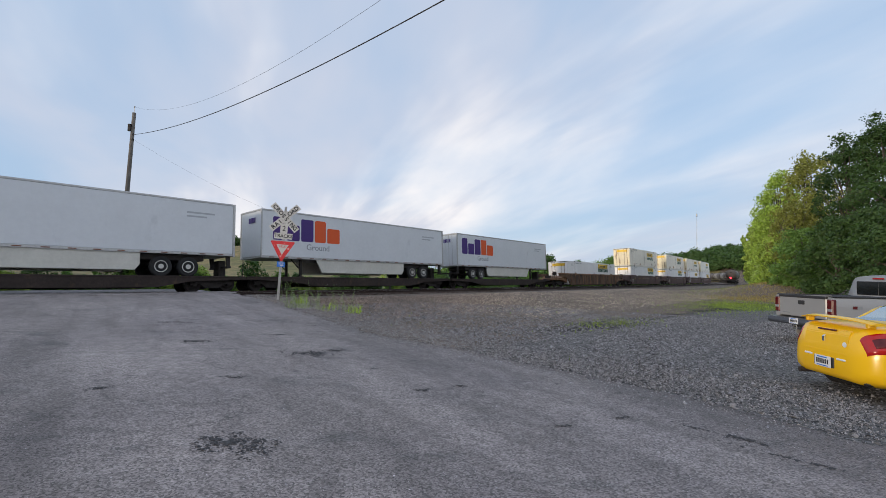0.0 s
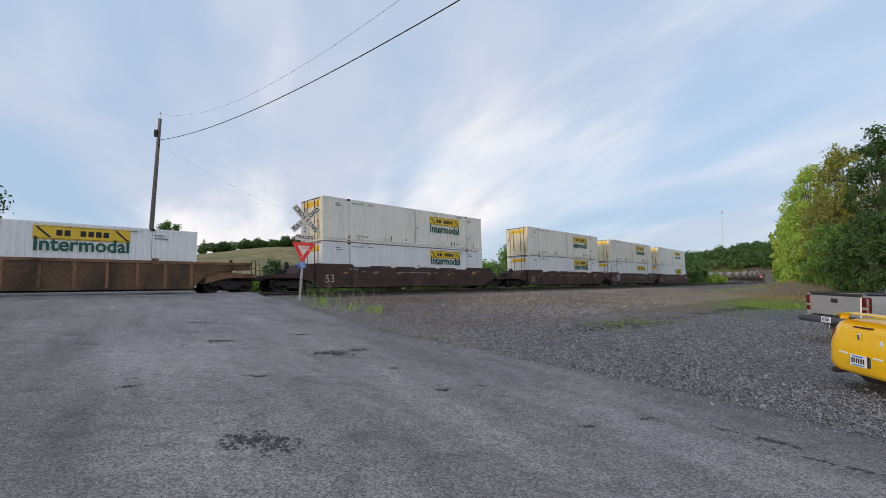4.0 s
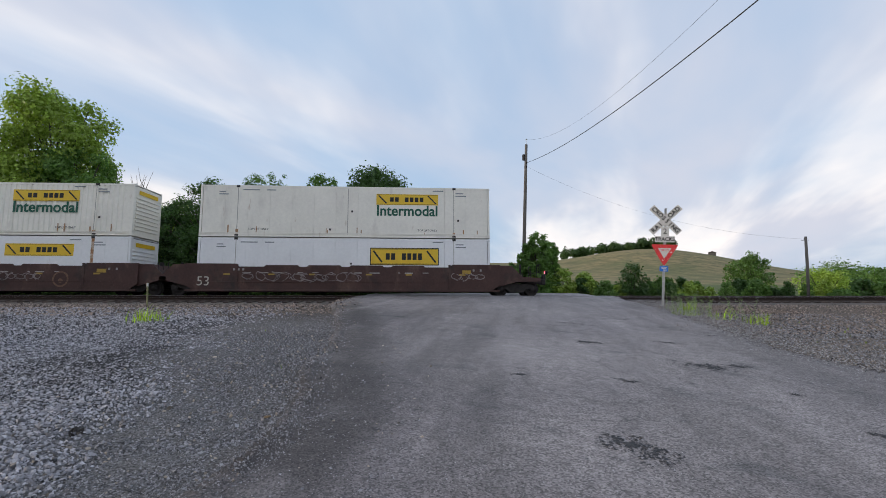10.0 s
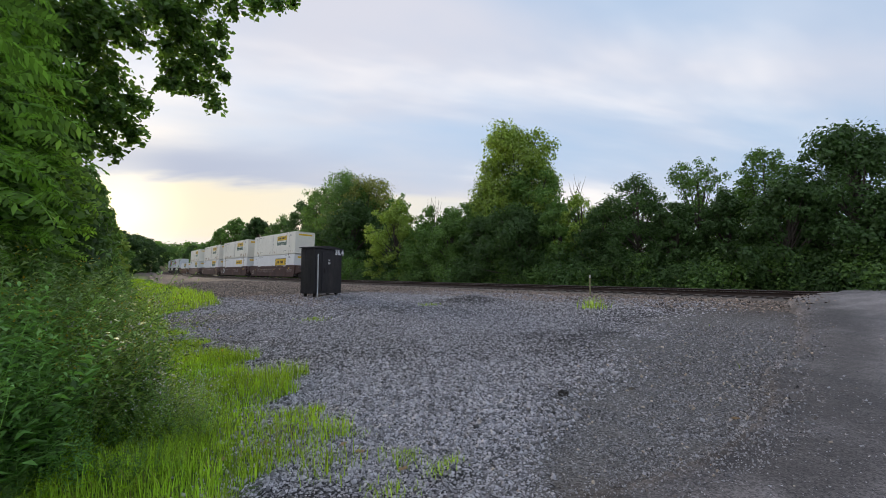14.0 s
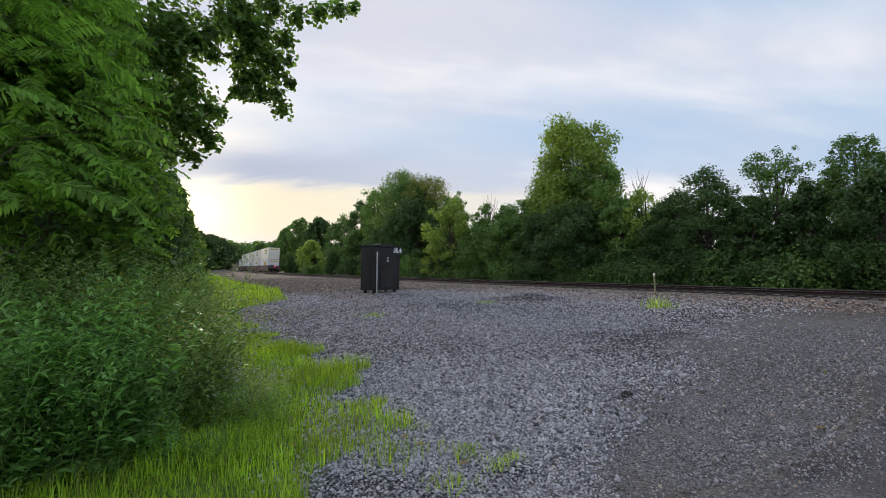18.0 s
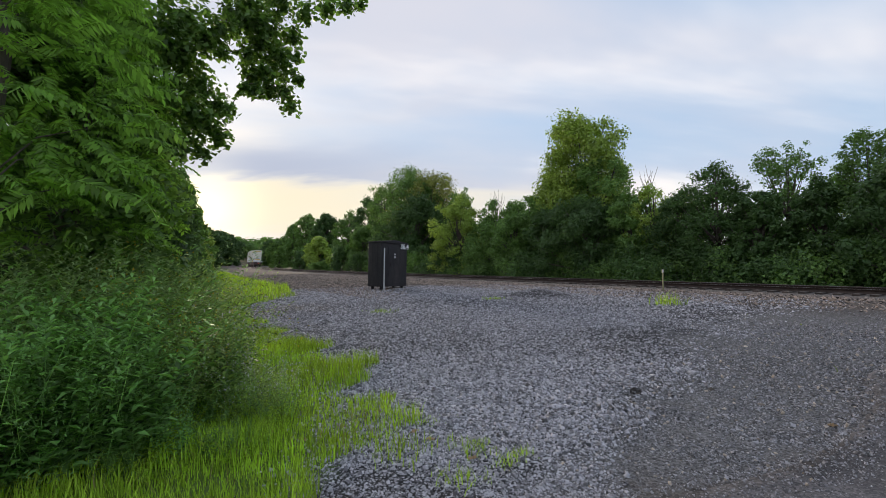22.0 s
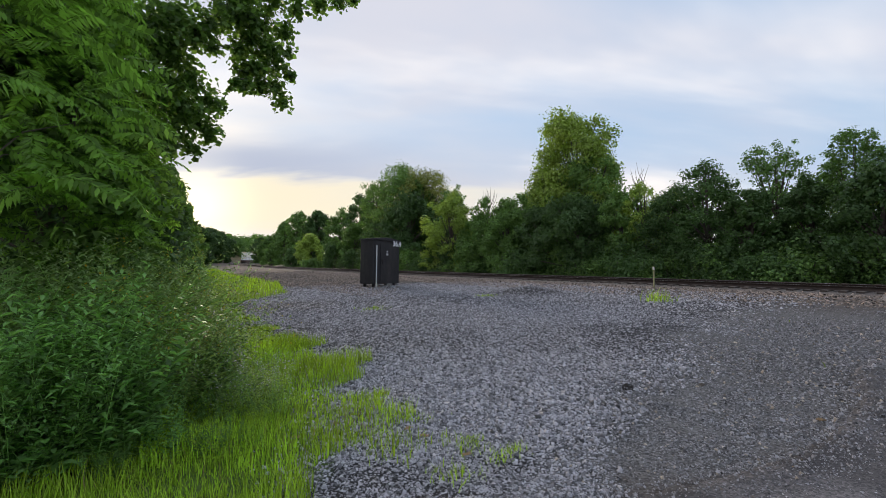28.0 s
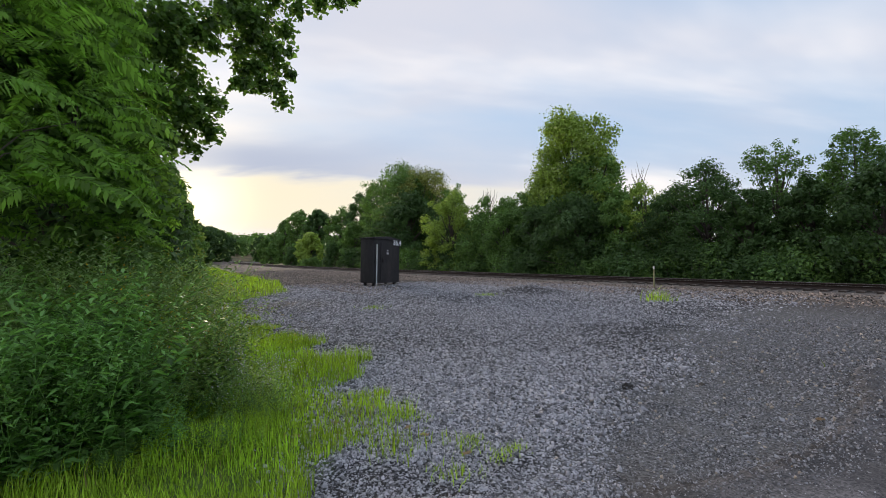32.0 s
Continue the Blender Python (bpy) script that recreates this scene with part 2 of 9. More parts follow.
def ground_mat():
    """Earth, grass, gravel lot and ballast, laid out by the sheet's own zone values."""
    m = bpy.data.materials.new("ground")
    m.use_nodes = True
    nt = m.node_tree
    N, L = nt.nodes.new, nt.links.new
    p = nt.nodes["Principled BSDF"]
    p.inputs["Roughness"].default_value = 0.9
    p.inputs["Specular IOR Level"].default_value = 0.25
    co = N("ShaderNodeTexCoord").outputs["Object"]

    def nz(scale, detail=5, rough=0.6):
        n = N("ShaderNodeTexNoise")
        n.inputs["Scale"].default_value, n.inputs["Detail"].default_value, n.inputs["Roughness"].default_value = scale, detail, rough
        L(co, n.inputs[0])
        return n.outputs[0]

    def rng(v, a, b, c=0.0, d=1.0):
        r = N("ShaderNodeMapRange")
        for k, x in zip(("From Min", "From Max", "To Min", "To Max"), (a, b, c, d)):
            r.inputs[k].default_value = x
        L(v, r.inputs[0])
        return r.outputs[0]

    def mixc(f, a, b):
        mx = N("ShaderNodeMixRGB")
        L(f, mx.inputs[0]) if not isinstance(f, float) else setattr(mx.inputs[0], "default_value", f)
        for i, v in ((1, a), (2, b)):
            if isinstance(v, tuple):
                mx.inputs[i].default_value = (*v, 1)
            else:
                L(v, mx.inputs[i])
        return mx.outputs[0]

    def stones(scale):
        v = N("ShaderNodeTexVoronoi")
        v.inputs["Scale"].default_value = scale
        L(co, v.inputs["Vector"])
        return v

    def zone(name, wobble, scale):
        at = N("ShaderNodeAttribute")
        at.attribute_name = name
        ad = N("ShaderNodeMath")
        ad.operation = 'MULTIPLY_ADD'
        L(nz(scale, 6, 0.65), ad.inputs[0])
        ad.inputs[1].default_value = wobble
        sb = N("ShaderNodeMath")
        sb.operation = 'SUBTRACT'
        L(at.outputs["Fac"], sb.inputs[0])
        sb.inputs[1].default_value = wobble / 2
        L(sb.outputs[0], ad.inputs[2])
        return rng(ad.outputs[0], 0.42, 0.58)

    v1, v2, v3 = stones(19.0), stones(27.0), stones(62.0)
    # near-black, darkest at cell rims: shade between loose stones put into the colour
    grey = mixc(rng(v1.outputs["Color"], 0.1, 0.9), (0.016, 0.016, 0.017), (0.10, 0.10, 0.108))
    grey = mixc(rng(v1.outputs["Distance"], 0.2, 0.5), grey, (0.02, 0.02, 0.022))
    fine = mixc(rng(v3.outputs["Color"], 0.1, 0.9), (0.03, 0.029, 0.029), (0.24, 0.228, 0.225))
    grey = mixc(zone("fine", 0.7, 0.5), grey, fine)
    brown = mixc(rng(v1.outputs["Color"], 0.1, 0.9), (0.19, 0.152, 0.125), (0.48, 0.395, 0.32))
    # cell rims darker too: shaded gaps put into the brown
    brown = mixc(rng(v1.outputs["Distance"], 0.25, 0.6), brown, (0.10, 0.082, 0.069))
    dark = mixc(rng(v2.outputs["Color"], 0.1, 0.9), (0.035, 0.035, 0.037), (0.25, 0.25, 0.25))
    green = mixc(rng(nz(0.6, 6), 0.35, 0.65), (0.10, 0.17, 0.028), (0.19, 0.25, 0.05))
    green = mixc(rng(nz(9.0, 4), 0.3, 0.7), green, (0.07, 0.12, 0.02))
    straw = mixc(rng(nz(0.03, 8, 0.72), 0.36, 0.55), (0.17, 0.205, 0.06), (0.45, 0.34, 0.15))
    straw = mixc(rng(nz(0.25, 6, 0.7), 0.40, 0.66), straw, (0.12, 0.15, 0.045))
    col = mixc(zone("meadow", 0.5, 0.06), green, straw)
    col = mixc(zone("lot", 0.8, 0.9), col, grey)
    col = mixc(zone("dark", 0.9, 0.35), col, dark)
    col = mixc(zone("brown", 0.9, 0.5), col, brown)
    soot = N("ShaderNodeAttribute")
    soot.attribute_name = "soot"
    half = N("ShaderNodeMath")
    half.operation = 'MULTIPLY'
    L(soot.outputs["Fac"], half.inputs[0])
    L(rng(nz(0.7, 6), 0.3, 0.7, 0.45, 0.8), half.inputs[1])
    col = mixc(half.outputs[0], col, (0.085, 0.065, 0.054))
    L(col, p.inputs["Base Color"])
    at = N("ShaderNodeAttribute")
    at.attribute_name = "stony"
    b1, b2 = N("ShaderNodeBump"), N("ShaderNodeBump")
    L(rng(v1.outputs["Distance"], 0.0, 0.7, 1.0, 0.0), b1.inputs["Height"])
    b1.inputs["Distance"].default_value = 0.03
    L(rng(at.outputs["Fac"], 0, 1, 0.1, 0.9), b1.inputs["Strength"])
    L(nz(60.0, 4), b2.inputs["Height"])
    b2.inputs["Distance"].default_value, b2.inputs["Strength"].default_value = 0.01, 0.5
    L(b1.outputs[0], b2.inputs["Normal"])
    L(b2.outputs[0], p.inputs["Normal"])
    return m


M_GROUND = ground_mat()
M_ASPHALT = mat("worn_asphalt", (0.222, 0.199, 0.196), 0.72, grain=[(0.30, 0.22), (5.0, 0.22), (38.0, 0.12), (0.9, 0.36, (5.0, 1.0, 1.0, 2.2)), (2.6, 0.20, (9.0, 1.0, 1.0, 2.2))], speck=(75.0, 0.6), bump=[(70.0, 0.65, 0.012), (7.0, 0.5, 0.016)],
                second=[((0.180, 0.162, 0.167), 0.22, 0.46, 0.66, 6, (1, 1, 1)), ((0.09, 0.09, 0.095), 1.1, 0.58, 0.74, 8, (0.8, 1.5, 1)), ((0.055, 0.055, 0.06), 2.4, 0.66, 0.74, 8, (1, 1, 1))], spec=0.5)


def hair_cracks(m, scale, width):
    """Thin dark cracks round ragged plates, here and there."""
    nt = m.node_tree
    N, L = nt.nodes.new, nt.links.new
    p = nt.nodes["Principled BSDF"]
    src = p.inputs["Base Color"].links[0].from_socket
    co = nt.nodes["Texture Coordinate"].outputs["Object"]
    wob, add, vo, mask, low, mul, mx = (N(k) for k in ("ShaderNodeTexNoise", "ShaderNodeMixRGB", "ShaderNodeTexVoronoi", "ShaderNodeTexNoise", "ShaderNodeMapRange", "ShaderNodeMath", "ShaderNodeMixRGB"))
    wob.inputs["Scale"].default_value, wob.inputs["Detail"].default_value = 2.2, 6
    L(co, wob.inputs[0])
    add.blend_type = 'ADD'
    add.inputs[0].default_value = 0.55
    L(co, add.inputs[1])
    L(wob.outputs["Color"], add.inputs[2])
    vo.feature = 'DISTANCE_TO_EDGE'
    vo.inputs["Scale"].default_value = scale
    L(add.outputs[0], vo.inputs["Vector"])
    low.inputs["From Min"].default_value, low.inputs["From Max"].default_value = width * 0.4, width
    low.inputs["To Min"].default_value, low.inputs["To Max"].default_value = 0.5, 0.0
    L(vo.outputs["Distance"], low.inputs[0])
    mask.inputs["Scale"].default_value, mask.inputs["Detail"].default_value = 0.5, 5
    L(co, mask.inputs[0])
    part_ = N("ShaderNodeMapRange")
    part_.inputs["From Min"].default_value, part_.inputs["From Max"].default_value = 0.46, 0.60
    L(mask.outputs[0], part_.inputs[0])
    mul.operation = 'MULTIPLY'
    L(low.outputs[0], mul.inputs[0])
    L(part_.outputs[0], mul.inputs[1])
    L(mul.outputs[0], mx.inputs[0])
    L(src, mx.inputs[1])
    mx.inputs[2].default_value = (0.05, 0.05, 0.052, 1)
    L(mx.outputs[0], p.inputs["Base Color"])


hair_cracks(M_ASPHALT, 0.75, 0.010)


def dirty_edge(m, name, colour):
    """Mixes a dirt colour into a material by a value of the mesh."""
    nt = m.node_tree
    p = nt.nodes["Principled BSDF"]
    src = p.inputs["Base Color"].links[0].from_socket
    at, nz, ad, mx = (nt.nodes.new(k) for k in ("ShaderNodeAttribute", "ShaderNodeTexNoise", "ShaderNodeMath", "ShaderNodeMixRGB"))
    at.attribute_name = name
    nz.inputs["Scale"].default_value, nz.inputs["Detail"].default_value = 0.8, 7
    nt.links.new(nt.nodes["Texture Coordinate"].outputs["Object"], nz.inputs[0])
    ad.operation = 'MULTIPLY'
    nt.links.new(at.outputs["Fac"], ad.inputs[0])
    r = nt.nodes.new("ShaderNodeMapRange")
    r.inputs["From Min"].default_value, r.inputs["From Max"].default_value = 0.2, 0.5
    nt.links.new(nz.outputs[0], r.inputs[0])
    nt.links.new(r.outputs[0], ad.inputs[1])
    nt.links.new(ad.outputs[0], mx.inputs[0])
    mx.blend_type = 'MULTIPLY'
    nt.links.new(src, mx.inputs[1])
    mx.inputs[2].default_value = (*colour, 1)
    nt.links.new(mx.outputs[0], p.inputs["Base Color"])


dirty_edge(M_ASPHALT, "dirt", (0.36, 0.345, 0.335))
M_PATCH = mat("dark_tar_patch", (0.055, 0.055, 0.058), 0.9, grain=[(14.0, 0.4), (120.0, 0.4)], bump=[(60.0, 0.8, 0.012)])
M_STONE = mat("grey_stone", (0.325, 0.313, 0.332), 0.7, island=0.85, grain=[(30.0, 0.2)], bump=[(60.0, 0.4, 0.004)])
M_PALECHIP = mat("pale_grey_chippings", (0.265, 0.256, 0.26), 0.85, island=0.6, grain=[(30.0, 0.2)])
M_DSTONE = mat("dark_grey_stone", (0.20, 0.198, 0.208), 0.85, island=0.8, grain=[(30.0, 0.2)])
M_CHIP = mat("packed_grey_chippings", (0.242, 0.232, 0.24), 0.85, island=0.75, grain=[(30.0, 0.2)])
M_FROND = mat("fresh_compound_leaves", (0.175, 0.32, 0.06), 0.5, island=0.5, leaf=0.58, spec=0.3)
M_SSTONE = mat("sooty_brown_stone", (0.23, 0.18, 0.148), 0.9, island=0.95, grain=[(30.0, 0.25)])
M_BSTONE = mat("brown_stone", (0.36, 0.305, 0.25), 0.9, island=0.65, grain=[(30.0, 0.25)])
M_RAIL = mat("rusty_rail", (0.050, 0.033, 0.026), 0.75, 0.3, grain=[(8.0, 0.3), (40.0, 0.3)], bump=[(50.0, 0.3, 0.004)])
M_RAILTOP = mat("polished_rail_head", (0.42, 0.41, 0.40), 0.35, 0.9, grain=[(6.0, 0.2)])
M_TIE = mat("old_wooden_tie", (0.085, 0.066, 0.055), 0.95, grain=[(3.0, 0.35), (25.0, 0.35)], bump=[(30.0, 0.6, 0.01)], rand=0.4)
M_WOOD = mat("weathered_pole_wood", (0.155, 0.14, 0.125), 0.9, grain=[(2.0, 0.2), (14.0, 0.35, (6, 6, 0.4))], bump=[(16.0, 0.5, 0.006)])
M_GALV = mat("galvanised_steel", (0.50, 0.50, 0.50), 0.5, 0.6, grain=[(9.0, 0.15), (60.0, 0.1)])
M_BLACK = mat("black_rubber", (0.018, 0.018, 0.019), 0.85, grain=[(20.0, 0.3)])
M_DARK = mat("dark_grimy_steel", (0.035, 0.030, 0.028), 0.8, 0.2, grain=[(5.0, 0.4), (30.0, 0.3)])
M_WIRE = mat("black_cable", (0.02, 0.02, 0.022), 0.6)
M_WHITE = mat("white_sign_sheet", (0.56, 0.56, 0.55), 0.5, grain=[(3.0, 0.06), (20.0, 0.05)])
M_DIGIT = mat("white_figures", (0.85, 0.85, 0.84), 0.5)
M_RED = mat("red_sign_sheet", (0.62, 0.035, 0.04), 0.45, grain=[(4.0, 0.12)], second=((0.75, 0.6, 0.6), 9.0, 0.62, 0.70, 5, (1, 1, 1)))
M_INK = mat("black_lettering", (0.012, 0.012, 0.013), 0.6)
M_BLUE = mat("blue_sign_sheet", (0.02, 0.16, 0.60), 0.45, grain=[(5.0, 0.1)])
M_SIGNBACK = mat("bare_aluminium_sign_back", (0.50, 0.51, 0.52), 0.45, 0.7, grain=[(4.0, 0.12)])
M_LEAF = [mat("leaves_deep_green", (0.078, 0.145, 0.047), 0.55, island=0.32, rand=0.10, grain=[(0.35, 0.25)], leaf=0.38, spec=0.3),
          mat("leaves_mid_green", (0.142, 0.25, 0.066), 0.55, island=0.32, rand=0.10, grain=[(0.35, 0.25)], leaf=0.38, spec=0.3),
          mat("leaves_yellow_green", (0.305, 0.415, 0.08), 0.55, island=0.32, rand=0.10, grain=[(0.35, 0.22)], leaf=0.32, spec=0.3),
          mat("leaves_turning_gold", (0.245, 0.26, 0.07), 0.6, island=0.4, rand=0.10, grain=[(0.35, 0.22)], leaf=0.38, spec=0.3)]
# darker leaf: shade inside dense woods is put into its colour
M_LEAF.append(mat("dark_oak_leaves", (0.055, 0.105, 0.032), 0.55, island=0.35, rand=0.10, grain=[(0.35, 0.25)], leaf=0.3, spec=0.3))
M_MAPLE = mat("broad_maple_leaves", (0.13, 0.225, 0.065), 0.45, island=0.5, leaf=0.58, spec=0.35)
M_BARK = mat("grey_brown_bark", (0.10, 0.082, 0.068), 0.95, grain=[(3.0, 0.3), (14.0, 0.35, (4, 4, 1))], bump=[(12.0, 0.8, 0.02)])
M_HERB = mat("bluish_herb_leaves", (0.20, 0.37, 0.115), 0.5, island=0.7, leaf=0.4, spec=0.35)
M_DUSTY = mat("dusty_grey_green_leaves", (0.27, 0.375, 0.17), 0.7, island=0.4, leaf=0.35, spec=0.2)
M_OLIVE = mat("olive_weed_leaves", (0.27, 0.37, 0.11), 0.6, island=0.65, leaf=0.45, spec=0.25)
M_GRASS = mat("fresh_grass", (0.345, 0.50, 0.05), 0.6, island=0.55, grain=[(0.8, 0.3), (2.5, 0.25)], leaf=0.4, spec=0.25)
M_GRASSDULL = mat("dull_meadow_grass", (0.205, 0.27, 0.062), 0.65, island=0.5, grain=[(0.6, 0.35), (2.5, 0.25)], leaf=0.35, spec=0.2)
M_GRASSDRY = mat("dry_grass", (0.30, 0.235, 0.095), 0.75, island=0.4, leaf=0.25)
M_FLOWER = mat("pale_flower_heads", (0.62, 0.58, 0.58), 0.8, island=0.2)
M_GOLD = mat("goldenrod_flowers", (0.55, 0.40, 0.03), 0.8, island=0.25)

# ---------------------------------------------------------------- building helpers
def link_mesh(name, me, material=None, parent=None, label="", at=None):
    ob = new(name, me)
    if material is not None and not me.materials:
        for mm in (material if isinstance(material, (list, tuple)) else [material]):
            me.materials.append(mm)
    if parent is not None:
        ob.parent = parent
    if at is not None:
        ob.matrix_basis = at
    if label:
        ob["label"] = label
    return ob


def part(name, bm, material, parent=None, label="", smooth=False, at=None):
    me = bpy.data.meshes.new(name)
    bm.normal_update()
    bm.to_mesh(me)
    bm.free()
    if smooth:
        me.shade_smooth()
    return link_mesh(name, me, material, parent, label, at)


def empty(name, m=None):
    ob = new(name)
    ob.empty_display_size = 0.3
    if m is not None:
        ob.matrix_basis = m
    return ob


def box(bm, x0, x1, y0, y1, z0, z1, bevel=0.0, m=None):
    """A box from corner to corner; bevel rounds its edges."""
    vs = [bm.verts.new((x, y, z)) for z in (z0, z1) for y in (y0, y1) for x in (x0, x1)]
    fs = [bm.faces.new([vs[i] for i in q]) for q in ((0, 2, 3, 1), (4, 5, 7, 6), (0, 1, 5, 4), (2, 6, 7, 3), (0, 4, 6, 2), (1, 3, 7, 5))]
    if bevel:
        es = list({e for f in fs for e in f.edges})
        r = bmesh.ops.bevel(bm, geom=es, offset=bevel, segments=1, affect='EDGES', profile=0.5)
        vs = list({v for f in r["faces"] for v in f.verts} | {v for v in vs if v.is_valid})
    if m is not None:
        bmesh.ops.transform(bm, matrix=m, verts=[v for v in vs if v.is_valid])
    return vs


def boxes(name, rows, material, parent, label="", bevel=0.0):
    """One part for each (x0, x1, y0, y1, z0, z1)."""
    for q in rows:
        bm = bmesh.new()
        box(bm, *q, bevel)
        part(name, bm, material, parent, label)


def tube(bm, p0, p1, r0, r1=None, n=10, cap=True):
    """A tapered round bar from p0 to p1."""
    r1 = r0 if r1 is None else r1
    p0, p1 = Vector(p0), Vector(p1)
    q = (p1 - p0).to_track_quat('Z', 'Y')
    rings = []
    for p, r in ((p0, r0), (p1, r1)):
        rings.append([bm.verts.new(p + q @ Vector((r * math.cos(2 * math.pi * k / n), r * math.sin(2 * math.pi * k / n), 0))) for k in range(n)])
    for k in range(n):
        bm.faces.new((rings[0][k], rings[0][(k + 1) % n], rings[1][(k + 1) % n], rings[1][k]))
    if cap:
        bm.faces.new(rings[0][::-1])
        bm.faces.new(rings[1])


def pipe(bm, pts, radii, n=8):
    """A bent tapered bar through pts."""
    rings = []
    pts = [Vector(p) for p in pts]
    for i, p in enumerate(pts):
        d = (pts[min(i + 1, len(pts) - 1)] - pts[max(i - 1, 0)])
        q = d.to_track_quat('Z', 'Y')
        rings.append([bm.verts.new(p + q @ Vector((radii[i] * math.cos(2 * math.pi * k / n), radii[i] * math.sin(2 * math.pi * k / n), 0))) for k in range(n)])
    for a, b in zip(rings, rings[1:]):
        for k in range(n):
            bm.faces.new((a[k], a[(k + 1) % n], b[(k + 1) % n], b[k]))
    bm.faces.new(rings[0][::-1])
    bm.faces.new(rings[-1])


def lathe(bm, prof, n=24, m=None, close=True):
    """Turns (radius, height) pairs round the z axis."""
    vs, rings = [], []
    for r, z in prof:
        ring = [bm.verts.new((r * math.cos(2 * math.pi * k / n), r * math.sin(2 * math.pi * k / n), z)) for k in range(n)]
        rings.append(ring)
        vs += ring
    for a, b in zip(rings, rings[1:]):
        for k in range(n):
            bm.faces.new((a[k], a[(k + 1) % n], b[(k + 1) % n], b[k]))
    if close:
        bm.faces.new(rings[0][::-1])
        bm.faces.new(rings[-1])
    if m is not None:
        bmesh.ops.transform(bm, matrix=m, verts=vs)


def prism(bm, outline, y0, y1):
    """An outline of (x, z) pairs drawn out from y0 to y1."""
    a = [bm.verts.new((x, y0, z)) for x, z in outline]
    b = [bm.verts.new((x, y1, z)) for x, z in outline]
    n = len(a)
    for k in range(n):
        bm.faces.new((a[k], a[(k + 1) % n], b[(k + 1) % n], b[k]))
    bm.faces.new(a[::-1])
    bm.faces.new(b)


def letters(name, text, size, material, parent, m, align='CENTER', depth=0.002, wide=1.0, bold=0.0):
    """Raised lettering in the built-in font, as a mesh part; it reads along local x with its top to local y."""
    cu = bpy.data.curves.new(name, 'FONT')
    cu.body, cu.size, cu.align_x, cu.align_y, cu.extrude, cu.resolution_u, cu.offset = text, size, align, 'CENTER', depth, 3, bold
    tmp = bpy.data.objects.new("tmp", cu)
    me = bpy.data.meshes.new_from_object(tmp)
    bpy.data.objects.remove(tmp)
    if wide != 1.0:
        me.transform(Matrix.Diagonal((wide, 1, 1, 1)))
    me.name = name
    me.materials.clear()
    return link_mesh(name, me, material, parent, at=m)


def raw_mesh(name, co, faces4, mats=None, attrs=None, smooth=False):
    """A mesh from numpy arrays: co (n, 3), faces (m, 3 or 4)."""
    me = bpy.data.meshes.new(name)
    k = faces4.shape[1]
    me.vertices.add(len(co))
    me.vertices.foreach_set("co", np.asarray(co, np.float32).ravel())
    me.loops.add(faces4.size)
    me.loops.foreach_set("vertex_index", faces4.astype(np.int32).ravel())
    me.polygons.add(len(faces4))
    me.polygons.foreach_set("loop_start", np.arange(0, faces4.size, k, dtype=np.int32))
    me.polygons.foreach_set("loop_total", np.full(len(faces4), k, np.int32))
    if mats is not None:
        me.polygons.foreach_set("material_index", np.asarray(mats, np.int32))
    for key, v in (attrs or {}).items():
        a = me.attributes.new(key, 'FLOAT', 'POINT')
        a.data.foreach_set("value", np.asarray(v, np.float32))
    me.update()
    me.validate()
    if smooth:
        me.shade_smooth()
    return me


# ---------------------------------------------------------------- plan of the line
PSI, D_FAR, S0, R_RIGHT, R_LEFT, S_END = radians(47.0), 27.1, -20.0, 1600.0, 700.0, -125.0
U = np.array([math.cos(PSI), math.sin(PSI)])
NN = np.array([-U[1], U[0]])
BASE = D_FAR * NN + S0 * U
S_TURN, R_TURN = 158.0, 380.0  # sharper bend far to the right
S_BEND, R_FAR = -190.0, 520.0  # past this the line bends again
RAIL_Z, NEAR_OFF, GAUGE, DROP = 0.40, 4.1, 1.5, 0.18


def line(s, off=0.0):
    """Plan point and heading at s metres along the far track; off: metres towards the road's near side."""
    if s < S_END:
        p, h = line(S_END, off)
        d, n = np.array([math.cos(h), math.sin(h)]), np.array([-math.sin(h), math.cos(h)])
        if s >= S_BEND:
            return p + (s - S_END) * d, h
        a = (s - S_BEND) / R_FAR
        return p + (S_BEND - S_END) * d + (R_FAR + off) * math.sin(a) * d + (R_FAR + off) * (1 - math.cos(a)) * n, h + a
    if s > S_TURN:
        p, h = line(S_TURN, off)
        d, n = np.array([math.cos(h), math.sin(h)]), np.array([-math.sin(h), math.cos(h)])
        a = (s - S_TURN) / R_TURN
        return p + (R_TURN + off) * math.sin(a) * d + (R_TURN + off) * (1 - math.cos(a)) * n, h + a
    r = R_RIGHT if s > S0 else R_LEFT
    a = (s - S0) / r
    return BASE + (r + off) * math.sin(a) * U + (r - (r + off) * math.cos(a)) * NN, PSI + a


def offs(x, y):
    """(off, s) of plan points, arrays."""
    v0 = np.stack([x, y], -1) - BASE
    right = v0 @ U > 0
    r = np.where(right, R_RIGHT, R_LEFT)
    v = v0 - r[..., None] * NN
    off = np.hypot(v[..., 0], v[..., 1]) - r
    s = S0 + r * np.arctan2(v @ U, -(v @ NN))
    pe, he = line(S_END)
    d = np.array([math.cos(he), math.sin(he)])
    w = np.stack([x, y], -1) - pe
    far = (w @ d < 0) & ~right
    off = np.where(far, -(w @ np.array([-d[1], d[0]])), off)
    s = np.where(far, S_END + w @ d, s)
    return off, s


def polar(yaw, r, z=0.0):
    return (-r * math.sin(radians(yaw)), r * math.cos(radians(yaw)), z)


def smooth01(x):
    x = np.clip(x, 0, 1)
    return x * x * (3 - 2 * x)


def dip(off):
    """How far the ground lies lower at the far track."""
    return DROP * smooth01((2.9 - np.asarray(off)) / 1.4)


